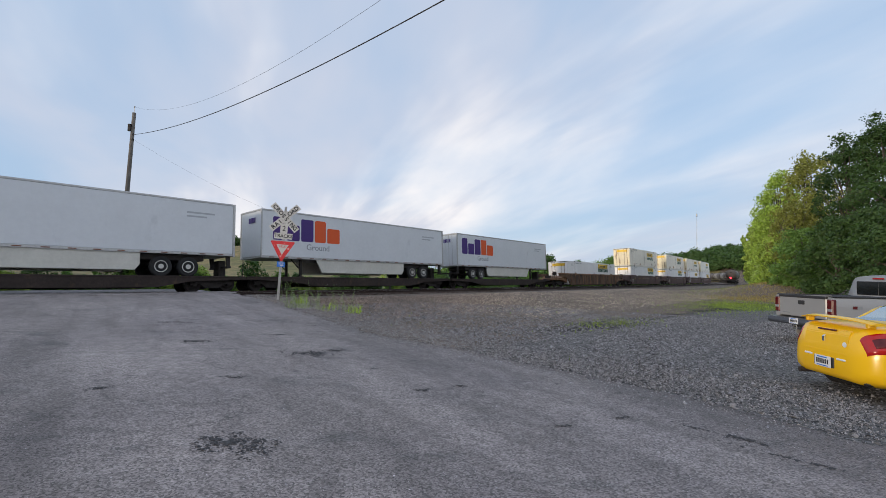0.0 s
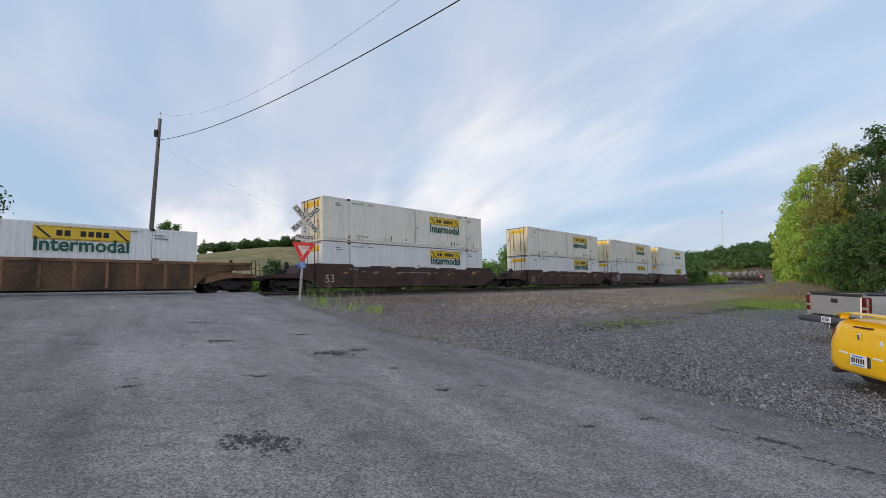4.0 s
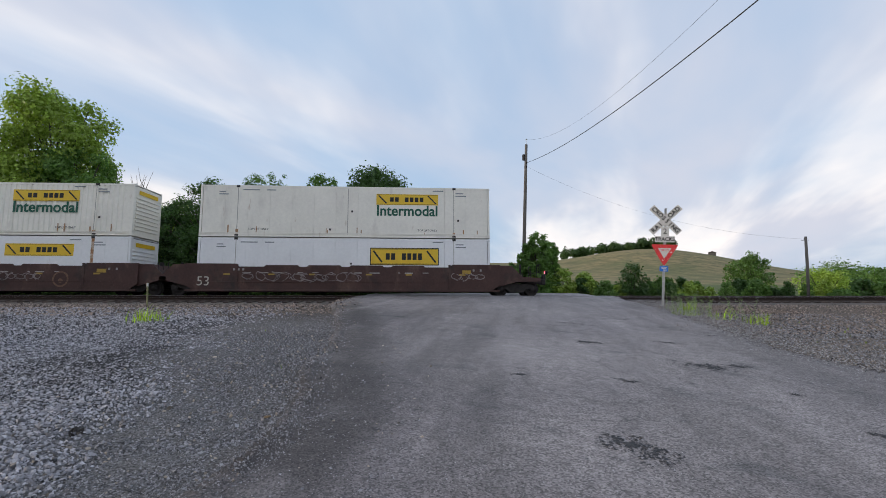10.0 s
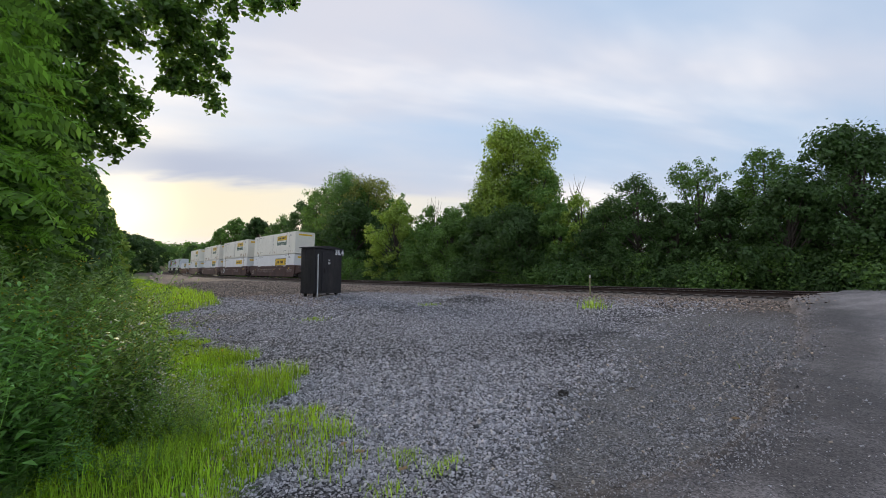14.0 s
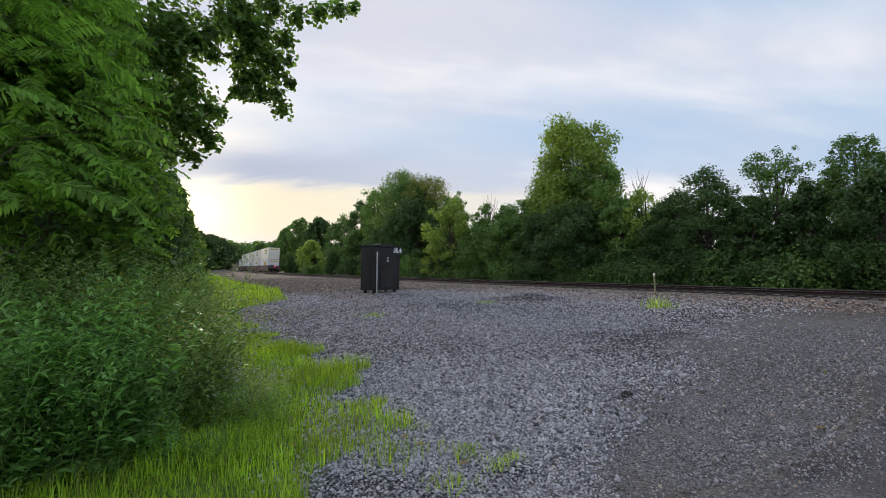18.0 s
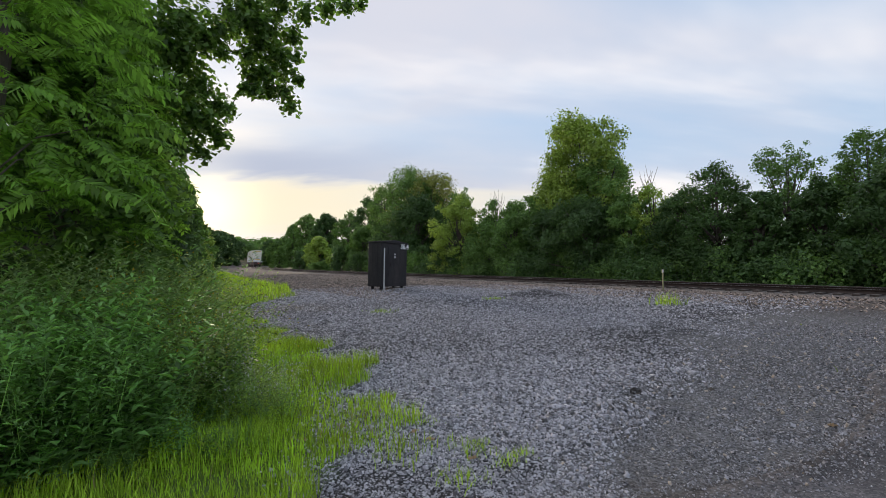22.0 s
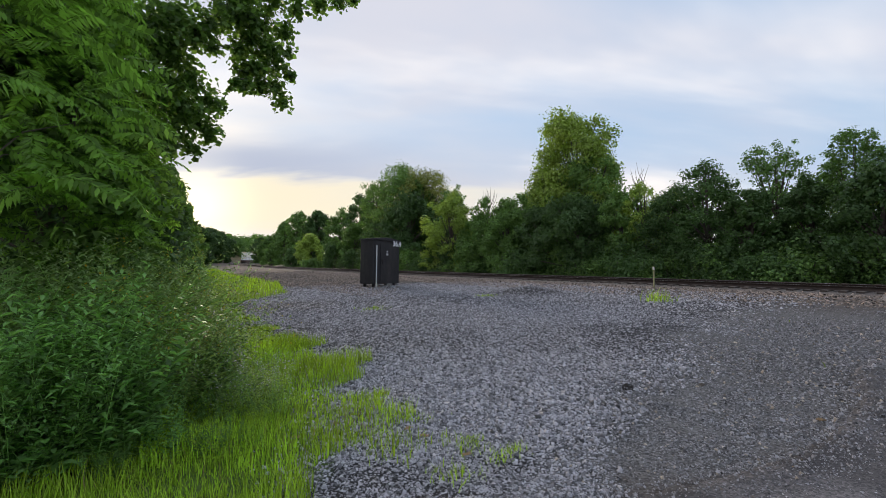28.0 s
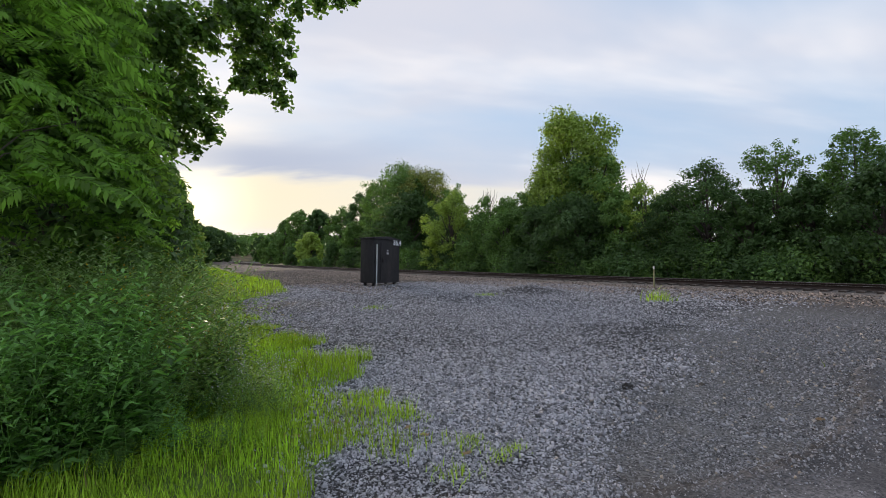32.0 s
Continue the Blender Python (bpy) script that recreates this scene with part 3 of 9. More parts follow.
def lot_height(x, y):
    """Height of the open ground."""
    x, y = np.asarray(x, float), np.asarray(y, float)
    off, s = offs(x, y)
    z = 0.07 + 0.008 * np.clip(27 - off, 0, 20.5)
    z = np.where(off < 5.6, 0.235, z) - 0.10 * smooth01((9.0 - off) / 3.2)
    z = np.where(off < -2.6, 0.135 - 0.9 * smooth01((-2.6 - off) / 5.0), z)
    r, yaw = np.hypot(x, y), np.degrees(np.arctan2(-x, y))
    hill = 14.6 * np.exp(-((yaw - 20) / 11.5) ** 2) + 7.5 * np.exp(-((yaw - 43) / 13) ** 2)
    hill = hill * np.exp(-((r - 265) / 75.0) ** 2)
    ridge = 20.0 * np.exp(-((yaw + 33) / 11.5) ** 2) + 30.0 * np.exp(-((yaw - 143) / 15.0) ** 2) + 14.0 * np.exp(-((yaw - 100) / 26.0) ** 2)
    ridge = ridge * np.exp(-((r - 430) / 110.0) ** 2) * smooth01((r - 315) / 60)
    z = z + np.where(off < -4, hill, 0) + np.where(r > 150, ridge, 0)
    bank = 1.3 * np.exp(-((off - 21.5) / 5.0) ** 2) * smooth01((s - 48) / 12) * (1 - smooth01((s - 95) / 25))
    fall = 0.07 * smooth01((x - 4.0) / 5.0) * smooth01((off - 8) / 6) * (s > 0)
    return z + bank - dip(off) - fall


def road_height(off):
    return np.minimum(0.095 + 0.0175 * np.clip(27 - off, -10, 30), 0.395)

# ---------------------------------------------------------------- ground, road, tracks
ROAD_L = [(-34.0, 27.5), (-25.5, 19.0), (-20.2, 14.1), (-16.9, 10.7), (-12.6, 8.0), (-8.7, 5.4), (-6.6, 3.7), (-4.2, 1.9), (-3.3, 0.6), (-2.7, -1.4), (-2.4, -4.0), (-2.2, -9.0)]
ROAD_R = [(-22.5, 37.0), (-15.0, 29.0), (-10.9, 24.3), (-10.0, 22.6), (-5.9, 16.9), (-3.6, 13.4), (-1.5, 10.5), (0.6, 8.5), (2.3, 6.9), (3.9, 4.9), (5.2, 2.6), (6.0, -9.0)]


def spline(pts, n):
    p = np.array(pts, float)
    d = np.r_[0, np.cumsum(np.linalg.norm(np.diff(p, axis=0), axis=1))]
    t = np.linspace(0, 1, n) * (len(p) - 1)
    i = np.clip(t.astype(int), 0, len(p) - 2)
    f = (t - i)[:, None]
    m = np.gradient(p, axis=0)
    a, b, ma, mb = p[i], p[i + 1], m[i], m[i + 1]
    return (2 * f ** 3 - 3 * f ** 2 + 1) * a + (f ** 3 - 2 * f ** 2 + f) * ma + (3 * f ** 2 - 2 * f ** 3) * b + (f ** 3 - f ** 2) * mb


def ripple(x, y, k, seed):
    g = np.random.default_rng(seed)
    z = 0
    for _ in range(7):
        a, f, ph = g.uniform(0, 6.28), k * g.uniform(0.5, 2.2), g.uniform(0, 6.28)
        z = z + np.sin((x * math.cos(a) + y * math.sin(a)) * f + ph)
    return z / 7


def coarse_side(x, y):
    """Degrees past the line where the lot's loose coarse stone begins; negative on the fine, driven-over side by the road."""
    r = np.hypot(x, y)
    bound = np.interp(r, [2.5, 3.1, 3.7, 4.6, 5.6, 7.2, 10, 13, 19, 25], [106, 101, 95, 87.5, 82, 79, 76.5, 72, 65, 58])
    return np.degrees(np.arctan2(-x, y)) - bound + 3.5 * ripple(x, y, 2.2, 33) + 1.5 * ripple(x, y, 7.0, 34)


def road_edges(n=260):
    return spline(ROAD_L, n), spline(ROAD_R, n)


def road_side(x, y):
    """Positive to the left of the road's left edge, in metres along the rows; second: right of the right edge."""
    a, b = road_edges(260)
    p = np.stack([x, y], -1)
    out = []
    for e, sg in ((a, 1), (b, -1)):
        d = np.linalg.norm(p[:, None] - e[None], axis=2)
        i = d.argmin(1)
        t = np.gradient(e, axis=0)[i]
        v = p - e[i]
        cross = t[:, 0] * v[:, 1] - t[:, 1] * v[:, 0]
        out.append(np.sign(cross) * d.min(1) * -sg)
    return out


def make_ground():
    r = np.r_[0.05, np.geomspace(0.8, 60, 190), np.geomspace(62, 4500, 70)]
    az = np.radians(np.arange(0, 360, 0.75))
    rr, aa = np.meshgrid(r, az, indexing='ij')
    x, y = -rr * np.sin(aa), rr * np.cos(aa)
    off, s = offs(x, y)
    z = lot_height(x, y) + 0.018 * ripple(x, y, 1.1, 3) * (off > 8) + 0.008 * ripple(x, y, 5.0, 4) + 0.25 * ripple(x, y, 0.03, 5) * (rr > 120)
    # little pile of stone beside the line, and a lower shoulder that the road is banked on
    px, py = -19.6, -0.4
    z = z + 0.22 * np.exp(-((x - px) ** 2 + (y - py) ** 2) / 1.1)
    n, k = z.shape
    idx = np.arange(n * k).reshape(n, k)
    a, b = idx[:-1], idx[1:]
    f = np.stack([a, b, np.roll(b, -1, 1), np.roll(a, -1, 1)], -1).reshape(-1, 4)
    edge = np.interp(-s, [-30, 2.5, 3.6, 4.3, 5.6, 7.6, 11, 17, 19, 21, 29, 76, 140], [33, 27.5, 26.4, 25.8, 25.1, 24.9, 25.0, 24.6, 22.4, 20.6, 18.5, 15.3, 8.0])
    left = s < 3
    lot = np.where(left, 0.5 + (edge - off) * 0.55, 1.0)
    lot = np.where(off < 5, 1, lot)
    far_r = 0.5 + (33 - s + (20 - off) * 0.4) * 0.06
    lot = np.where(~left & (off > 9), far_r, lot)
    patch = np.exp(-(((s - 33) / 4.2) ** 2 + ((off - 22.8) / 1.5) ** 2)) + 0.95 * np.exp(-(((s - 70) / 18) ** 2 + ((off - 17.0) / 2.6) ** 2)) + 0.35 * np.exp(-(((s - 14.5) / 3) ** 2 + ((off - 21.3) / 0.8) ** 2))
    lot = np.where(~left, lot - 1.1 * patch, lot)
    dark = np.where(~left & (off > 10), 0.5 + (off - 21.4 - 0.05 * (s - 14)) * 0.3 - np.clip(s - 27, 0, 50) * 0.1 - patch, 0)
    dark = np.where(~left & (off > 24) & (s < 28), 1.0, dark)
    brown = np.where(left, 0.5 + (11.3 - off) * 0.35, 0.5 + (21.3 - off) * 0.14 - 0.75 * patch - np.clip(s - 70, 0, 60) * 0.03)
    brown = np.where(off < 6, 1, brown)
    bank = np.exp(-((off - 21) / 4.0) ** 2) * smooth01((s - 46) / 10) * (1 - smooth01((s - 80) / 20))
    brown = np.where(~left & (off > 14), np.maximum(brown, 0.62 * bank), brown)
    soot = np.where(left, smooth01((14.5 - off) / 3.0), np.maximum(smooth01((8.0 - off) / 2.0) * 0.6, 0.85 * smooth01((19.0 - off) / 8.0) * (1 - smooth01((s - 20) / 22))))
    brown = np.where(~left & (off > 9), np.maximum(brown, 0.8 * smooth01((s - 29) / 9) * (1 - smooth01((s - 110) / 50)) - 0.6 * patch), brown)
    # dark trodden verge along the road
    verge = np.zeros(x.shape)
    close = (rr > 1.5) & (rr < 30) & left & (off > 9)
    verge[close] = np.exp(-((road_side(x[close], y[close])[0] + 0.25) / 0.5) ** 2)
    soot = np.maximum(soot, 0.95 * verge)
    outside = off < -3.4
    for v in (lot, dark, brown):
        v[outside] = 0
    meadow = np.where(outside, 0.35 + smooth01((rr - 90) / 60) * 0.4, 0.0)
    meadow = np.where(~left & (off > 9) & (s > 30), 0.42, meadow)
    stony = np.clip(lot + brown, 0, 1)
    fine = np.where(left, 0.5 - coarse_side(x, y) * 0.035, 0.3)
    me = raw_mesh("ground", np.stack([x, y, z], -1).reshape(-1, 3), f, attrs={k2: np.clip(v, 0, 1).ravel() for k2, v in dict(lot=lot, dark=dark, brown=brown, meadow=meadow, stony=stony, fine=fine, soot=soot).items()}, smooth=True)
    return tagged(link_mesh("ground", me, M_GROUND), "open ground of grey gravel, brown ballast and green grass", "ground", kind="structure")


make_ground()


def make_road():
    n, m = 420, 72
    a, b = road_edges(n)
    t = np.linspace(0, 1, m)
    a = a + 0.16 * np.stack([ripple(a[:, 0], a[:, 1], 2.2, 21), ripple(a[:, 0], a[:, 1], 2.2, 22)], -1)
    b = b + 0.16 * np.stack([ripple(b[:, 0], b[:, 1], 2.2, 23), ripple(b[:, 0], b[:, 1], 2.2, 24)], -1)
    a = a + 0.07 * np.stack([ripple(a[:, 0], a[:, 1], 11.0, 25), ripple(a[:, 0], a[:, 1], 11.0, 26)], -1)
    b = b + 0.07 * np.stack([ripple(b[:, 0], b[:, 1], 11.0, 27), ripple(b[:, 0], b[:, 1], 11.0, 28)], -1)
    p = a[:, None] * (1 - t)[None, :, None] + b[:, None] * t[None, :, None]
    off, s = offs(p[..., 0], p[..., 1])
    low = lot_height(p[..., 0], p[..., 1])
    z = road_height(off)
    z = np.where(off < -4, 0.395 - 0.75 * smooth01((-4 - off) / 6.0), z)
    z = np.maximum(z - dip(off), low + 0.018)
    z = z + 0.012 * ripple(p[..., 0], p[..., 1], 0.9, 11) + 0.005 * ripple(p[..., 0], p[..., 1], 4.0, 12)
    # worn edges feather out into the gravel
    width = np.linalg.norm(b - a, axis=1)[:, None]
    d = np.minimum(t[None] * width, (1 - t)[None] * width)
    z = z - 0.03 * (1 - smooth01(d / 0.5))
    # skirts
    L0 = a - (b - a) / width * 0.22
    R0 = b + (b - a) / width * 0.22
    pts = np.concatenate([L0[:, None], p, R0[:, None]], 1)
    zl = lot_height(L0[:, 0], L0[:, 1]) - 0.10
    zr = lot_height(R0[:, 0], R0[:, 1]) - 0.10
    zz = np.concatenate([zl[:, None], z, zr[:, None]], 1)
    co = np.concatenate([pts, zz[..., None]], -1)
    k = m + 2
    idx = np.arange(n * k).reshape(n, k)
    f = np.stack([idx[:-1, :-1], idx[1:, :-1], idx[1:, 1:], idx[:-1, 1:]], -1).reshape(-1, 4)[:, ::-1]
    dl = np.concatenate([0 * d[:, :1], t[None] * width, 99 + 0 * d[:, :1]], 1)
    dr = np.concatenate([99 + 0 * d[:, :1], (1 - t)[None] * width, 0 * d[:, :1]], 1)
    so = offs(co[..., 0], co[..., 1])[0]
    dirt = (np.clip(1.6 - dl / 0.8, 0, 0.75) + 0.35 * np.clip(1.5 - dl / 2.2, 0, 1)) * smooth01((so - 4) / 8) + 0.3 * np.clip(1.0 - dr / 1.6, 0, 1) * smooth01((so - 14) / 5)
    me = raw_mesh("road", co.reshape(-1, 3), f, attrs=dict(dirt=np.clip(dirt, 0, 1).ravel()), smooth=True)
    return tagged(link_mesh("road", me, M_ASPHALT), "worn patched grey asphalt road over a rail crossing", "road", kind="structure")


ROAD = make_road()


def surface_z(x, y):
    """Top of the road."""
    x, y = np.asarray(x, float), np.asarray(y, float)
    off, _ = offs(x, y)
    return np.maximum(road_height(off), lot_height(x, y) + 0.018) + 0.012 * ripple(x, y, 0.9, 11) + 0.005 * ripple(x, y, 4.0, 12)


def tar_patch(x, y, w, h, turn, seed):
    """A worn dark repair: ragged crumbs of tar with holes, thinning out to its edge, a few millimetres proud of the road."""
    g = np.random.default_rng(seed)
    c, sn = math.cos(turn), math.sin(turn)
    cell = 0.012 if w < 0.3 else 0.018
    nx, ny = int(2.6 * w / cell), int(2.6 * h / cell)
    gx, gy = np.meshgrid(np.linspace(-1.3 * w, 1.3 * w, nx), np.linspace(-1.3 * h, 1.3 * h, ny), indexing='ij')
    gx, gy = gx + cell * 0.3 * g.normal(size=gx.shape), gy + cell * 0.3 * g.normal(size=gx.shape)
    X, Y = x + gx * c - gy * sn, y + gx * sn + gy * c
    q = np.hypot(gx / w, gy / h)
    k = 5.0 / max(w, h)
    field = 0.5 - q + 0.9 * ripple(X, Y, k, seed) + 0.9 * ripple(X, Y, 3.2 * k, seed + 7) + 0.30 * g.normal(size=q.shape)
    Z = surface_z(X, Y) + 0.004 + 0.003 * g.random(X.shape)
    idx = np.arange(nx * ny).reshape(nx, ny)
    on = field[:-1, :-1] > 0
    f = np.stack([idx[:-1, :-1], idx[1:, :-1], idx[1:, 1:], idx[:-1, 1:]], -1)[on]
    # each crumb dips at its rim into the road
    Z = np.where(field > 0.25, Z, Z - 0.003)
    me = raw_mesh("tar_patch", np.stack([X, Y, Z], -1).reshape(-1, 3), f)
    return link_mesh("tar_patch", me, M_PATCH, ROAD)


def spread_off(s):
    """The near track draws away from the far one down the line."""
    return float(2.2 * smooth01((s - 95) / 64.0))


def sweep(prof, off, z, s0, s1, step, tilt=0.0, ends=True):
    """A cross-section of (sideways, up) pairs drawn along the line."""
    S = np.arange(s0, s1 + step, step)
    k = len(prof)
    co = []
    for s in S:
        p, h = line(s, off + (spread_off(s) if off > 2 else 0.0))
        side = np.array([-math.sin(h), math.cos(h)])
        for w, up in prof:
            q = p - side * w
            co.append((q[0], q[1], z + up + tilt * (off + w)))
    co = np.array(co)
    idx = np.arange(len(S) * k).reshape(len(S), k)
    f = np.stack([idx[:-1], idx[1:], np.roll(idx[1:], -1, 1), np.roll(idx[:-1], -1, 1)], -1).reshape(-1, 4)
    return co, f, len(S), k


RAIL_PROF = [(-0.07, -0.17), (-0.07, -0.155), (-0.012, -0.135), (-0.010, -0.045), (-0.037, -0.035), (-0.037, -0.005), (-0.028, 0.0),
             (0.028, 0.0), (0.037, -0.005), (0.037, -0.035), (0.010, -0.045), (0.012, -0.135), (0.07, -0.155), (0.07, -0.17)]
TILT = math.tan(radians(3.5))


def make_track(name, off, s0, s1, tilt, label):
    tr = tagged(empty(name), label, "railway track", kind="structure")
    for sgn in (-1, 1):
        o = off + sgn * GAUGE / 2
        co, f, n, k = sweep(RAIL_PROF, o, RAIL_Z - (DROP if tilt else 0), s0, s1, 2.5, tilt)
        mats = np.zeros(len(f), int)
        mats.reshape(n - 1, k)[:, 6] = 1
        me = raw_mesh("rail", co, f, mats)
        link_mesh("rail", me, [M_RAIL, M_RAILTOP], tr)
    bm = bmesh.new()
    box(bm, -0.115, 0.115, -1.3, 1.3, -0.18, 0.0, 0.012)
    me = bpy.data.meshes.new("tie")
    bm.to_mesh(me)
    bm.free()
    return tr, me


near_track, tie_mesh = make_track("railway_track", NEAR_OFF, -300, 680, 0, "pair of rusty steel rails on wooden ties in ballast")
far_track, _ = make_track("railway_track", 0.0, -420, 680, TILT, "pair of rusty steel rails on wooden ties, banked in a curve")
tie_mesh.materials.append(M_TIE)


def plates(tr, off, s0, s1, tilt):
    """Joint bars and spikes along the near rail."""
    bm = bmesh.new()
    for s in np.arange(s0, s1, 0.53):
        for sg in (-1, 1):
            p, h = line(s, off + sg * GAUGE / 2)
            m = pose(p[0], p[1], RAIL_Z - 0.172, 0, 0, math.degrees(h))
            box(bm, -0.09, 0.09, -0.17, 0.17, 0.0, 0.014, m=m)
    tagged(part("tie_plate", bm, M_RAIL, tr, "rusty steel plates under the rails"), kind="stuff")


# bed of stone under both tracks
def make_bed():
    prof = [(5.4 + 1.75, -0.06), (5.4 + 0.9, -0.05), (5.4, -0.03), (4.1, -0.01), (2.6, 0.02), (1.2, 0.045), (0, 0.04), (-1.4, 0.0), (-2.2, -0.02), (-4.6, -0.75)]
    S = np.arange(-420, 680, 2.0)
    co = []
    for s in S:
        for o, dz in prof:
            p, h = line(s, o)
            co.append((p[0], p[1], 0.205 + dz - float(dip(o))))
    k = len(prof)
    idx = np.arange(len(S) * k).reshape(len(S), k)
    f = np.stack([idx[:-1, :-1], idx[1:, :-1], idx[1:, 1:], idx[:-1, 1:]], -1).reshape(-1, 4)
    me = raw_mesh("ballast_bed", np.array(co), f, smooth=True)
    tagged(link_mesh("ballast_bed", me, M_BED), "bed of brown crushed stone under the tracks", "ballast", kind="structure")


M_BED = mat("brown_ballast", (0.13, 0.105, 0.09), 0.92, grain=[(0.4, 0.2), (18.0, 0.5), (45.0, 0.3)], bump=[(16.0, 0.9, 0.035, 'stones')],
            second=((0.10, 0.09, 0.085), 1.3, 0.5, 0.7, 6, (1, 1, 1)))
make_bed()

# ---------------------------------------------------------------- trees and plants
def leaves(points, normals, size, g, slim=0.55, fold=0.25, droop=0.0, tri=False):
    """Pointed leaves at the points, folded diamonds or plain triangles. Returns coordinates and faces."""
    n = len(points)
    nv = normals + g.normal(scale=0.38 if tri else 0.55, size=(n, 3))
    nv /= np.linalg.norm(nv, axis=1)[:, None]
    t = g.normal(size=(n, 3))
    t[:, 2] -= droop
    t -= (t * nv).sum(1)[:, None] * nv
    t /= np.linalg.norm(t, axis=1)[:, None] + 1e-9
    b = np.cross(nv, t)
    sz = (size * g.uniform(0.6, 1.35, n))[:, None]
    w = sz * slim
    base, tip = points - t * sz * 0.5, points + t * sz * 0.5 - nv * sz * 0.12
    l, r = points + b * w * 0.5 - nv * w * fold, points - b * w * 0.5 - nv * w * fold
    if tri:
        return np.stack([base + b * w * 0.5, base - b * w * 0.5, tip], 1).reshape(-1, 3), np.arange(3 * n).reshape(n, 3)
    co = np.stack([base, r, tip, l], 1).reshape(-1, 3)
    f = np.arange(4 * n).reshape(n, 4)
    return co, f


def blob_points(blobs, n, g, inner=0.45, stray=0.16):
    """Points near the skins of ellipsoids (centre xyz, radii xyz), shared out by their size, with outward normals."""
    blobs = np.array(blobs)
    w = blobs[:, 3] * blobs[:, 4] + blobs[:, 4] * blobs[:, 5]
    i = g.choice(len(blobs), n, p=w / w.sum())
    d = g.normal(size=(n, 3))
    d /= np.linalg.norm(d, axis=1)[:, None]
    rad = (g.uniform(inner, 1.08, n) + stray * np.abs(g.normal(size=n)) * (g.random(n) < 0.3))[:, None]
    rad = rad * (1 + 0.13 * np.sin(d[:, :1] * 7 + i[:, None]) + 0.10 * np.sin(d[:, 1:2] * 9 + 2 * i[:, None]))
    p = blobs[i, :3] + d * blobs[i, 3:] * rad
    return p, d


def crown_blobs(kind, g, asp):
    """Clumps of a crown 1 wide and asp high."""
    out = []
    ph = g.uniform(0, 6.28, 4)
    n = int({'round': 120, 'tall': 200, 'airy': 115, 'bush': 46}[kind] * (0.55 + 0.45 * asp))
    for k in range(n):
        a, t = g.uniform(0, 6.28), g.random()
        if kind == 'round':
            w = float(np.interp(t, [0, 0.12, 0.4, 0.7, 0.88, 1], [0.34, 0.43, 0.47, 0.40, 0.27, 0.08]))
            r, lo, hi, fl = g.uniform(0.055, 0.15), 0.08, 0.94, 0.8
        elif kind == 'tall':
            w = float(np.interp(t, [0, 0.2, 0.5, 0.75, 0.9, 1], [0.40, 0.47, 0.48, 0.45, 0.38, 0.22]))
            r, lo, hi, fl = g.uniform(0.075, 0.16), 0.06, 0.945, 0.75
        elif kind == 'airy':
            w = float(np.interp(t, [0, 0.3, 0.6, 0.85, 1], [0.30, 0.42, 0.47, 0.38, 0.16]))
            r, lo, hi, fl = g.uniform(0.06, 0.13), 0.08, 0.95, 0.85
        else:
            w = float(np.interp(t, [0, 0.3, 0.7, 1], [0.46, 0.46, 0.34, 0.12]))
            r, lo, hi, fl = g.uniform(0.10, 0.19), 0.06, 0.86, 0.85
        lump = 1 + 0.20 * math.sin(2 * a + ph[0]) + 0.15 * math.sin(3 * a + 6 * t + ph[1]) + 0.12 * math.sin(5 * a - 9 * t + ph[2])
        if kind == 'tall':
            lump = 1 + 0.35 * (lump - 1)
        q = w * math.sqrt(g.uniform(0.12, 1.0)) * lump
        hi = hi * (1 - (0.10 if kind != 'tall' else 0.02) * abs(math.sin(1.5 * a + ph[3])))
        if k % 5 == 0 and kind != 'bush':  # sprays that stick out
            q, r = w * lump * 0.98, g.uniform(0.035, 0.065)
        out.append((q * math.cos(a), q * math.sin(a), asp * (lo + (hi - lo) * t), r, r, r * fl))
    return out


TREES = {}


def tree_meshes(kind, seed, asp, count, leaf):
    """Trunk with limbs, and crown, 1 wide and asp high; leaf: length of a leaf on that scale."""
    key = (kind, seed, asp, count, leaf)
    if key in TREES:
        return TREES[key]
    g = np.random.default_rng(seed * 7 + int(asp * 10))
    blobs = crown_blobs(kind, g, asp)
    p, d = blob_points(blobs, count, g)
    co, f = leaves(p, d * 0.8 + np.array([0, 0, 0.35]), leaf, g, slim=0.95, tri=True)
    crown = raw_mesh("crown", co, f)
    bm = bmesh.new()
    if kind != 'bush':
        pipe(bm, [(0, 0, -0.02), (0.006, 0.004, 0.2 * asp), (-0.008, 0.005, 0.5 * asp), (0.01, -0.006, 0.85 * asp)], [0.030, 0.022, 0.015, 0.004], 8)
        for b in blobs[::3]:
            z0 = max(0.1, b[2] * 0.55)
            pipe(bm, [(0, 0, z0), (b[0] * 0.5, b[1] * 0.5, (z0 + b[2]) * 0.5), (b[0], b[1], b[2])], [0.010, 0.007, 0.002], 5)
    else:
        for b in blobs[::2]:
            pipe(bm, [(b[0] * 0.15, b[1] * 0.15, -0.02), (b[0] * 0.6, b[1] * 0.6, b[2] * 0.5), (b[0], b[1], b[2])], [0.012, 0.008, 0.003], 5)
    trunk = bpy.data.meshes.new("trunk")
    bm.to_mesh(trunk)
    bm.free()
    trunk.materials.append(M_BARK)
    TREES[key] = (trunk, crown)
    return TREES[key]


COLOURED = {}


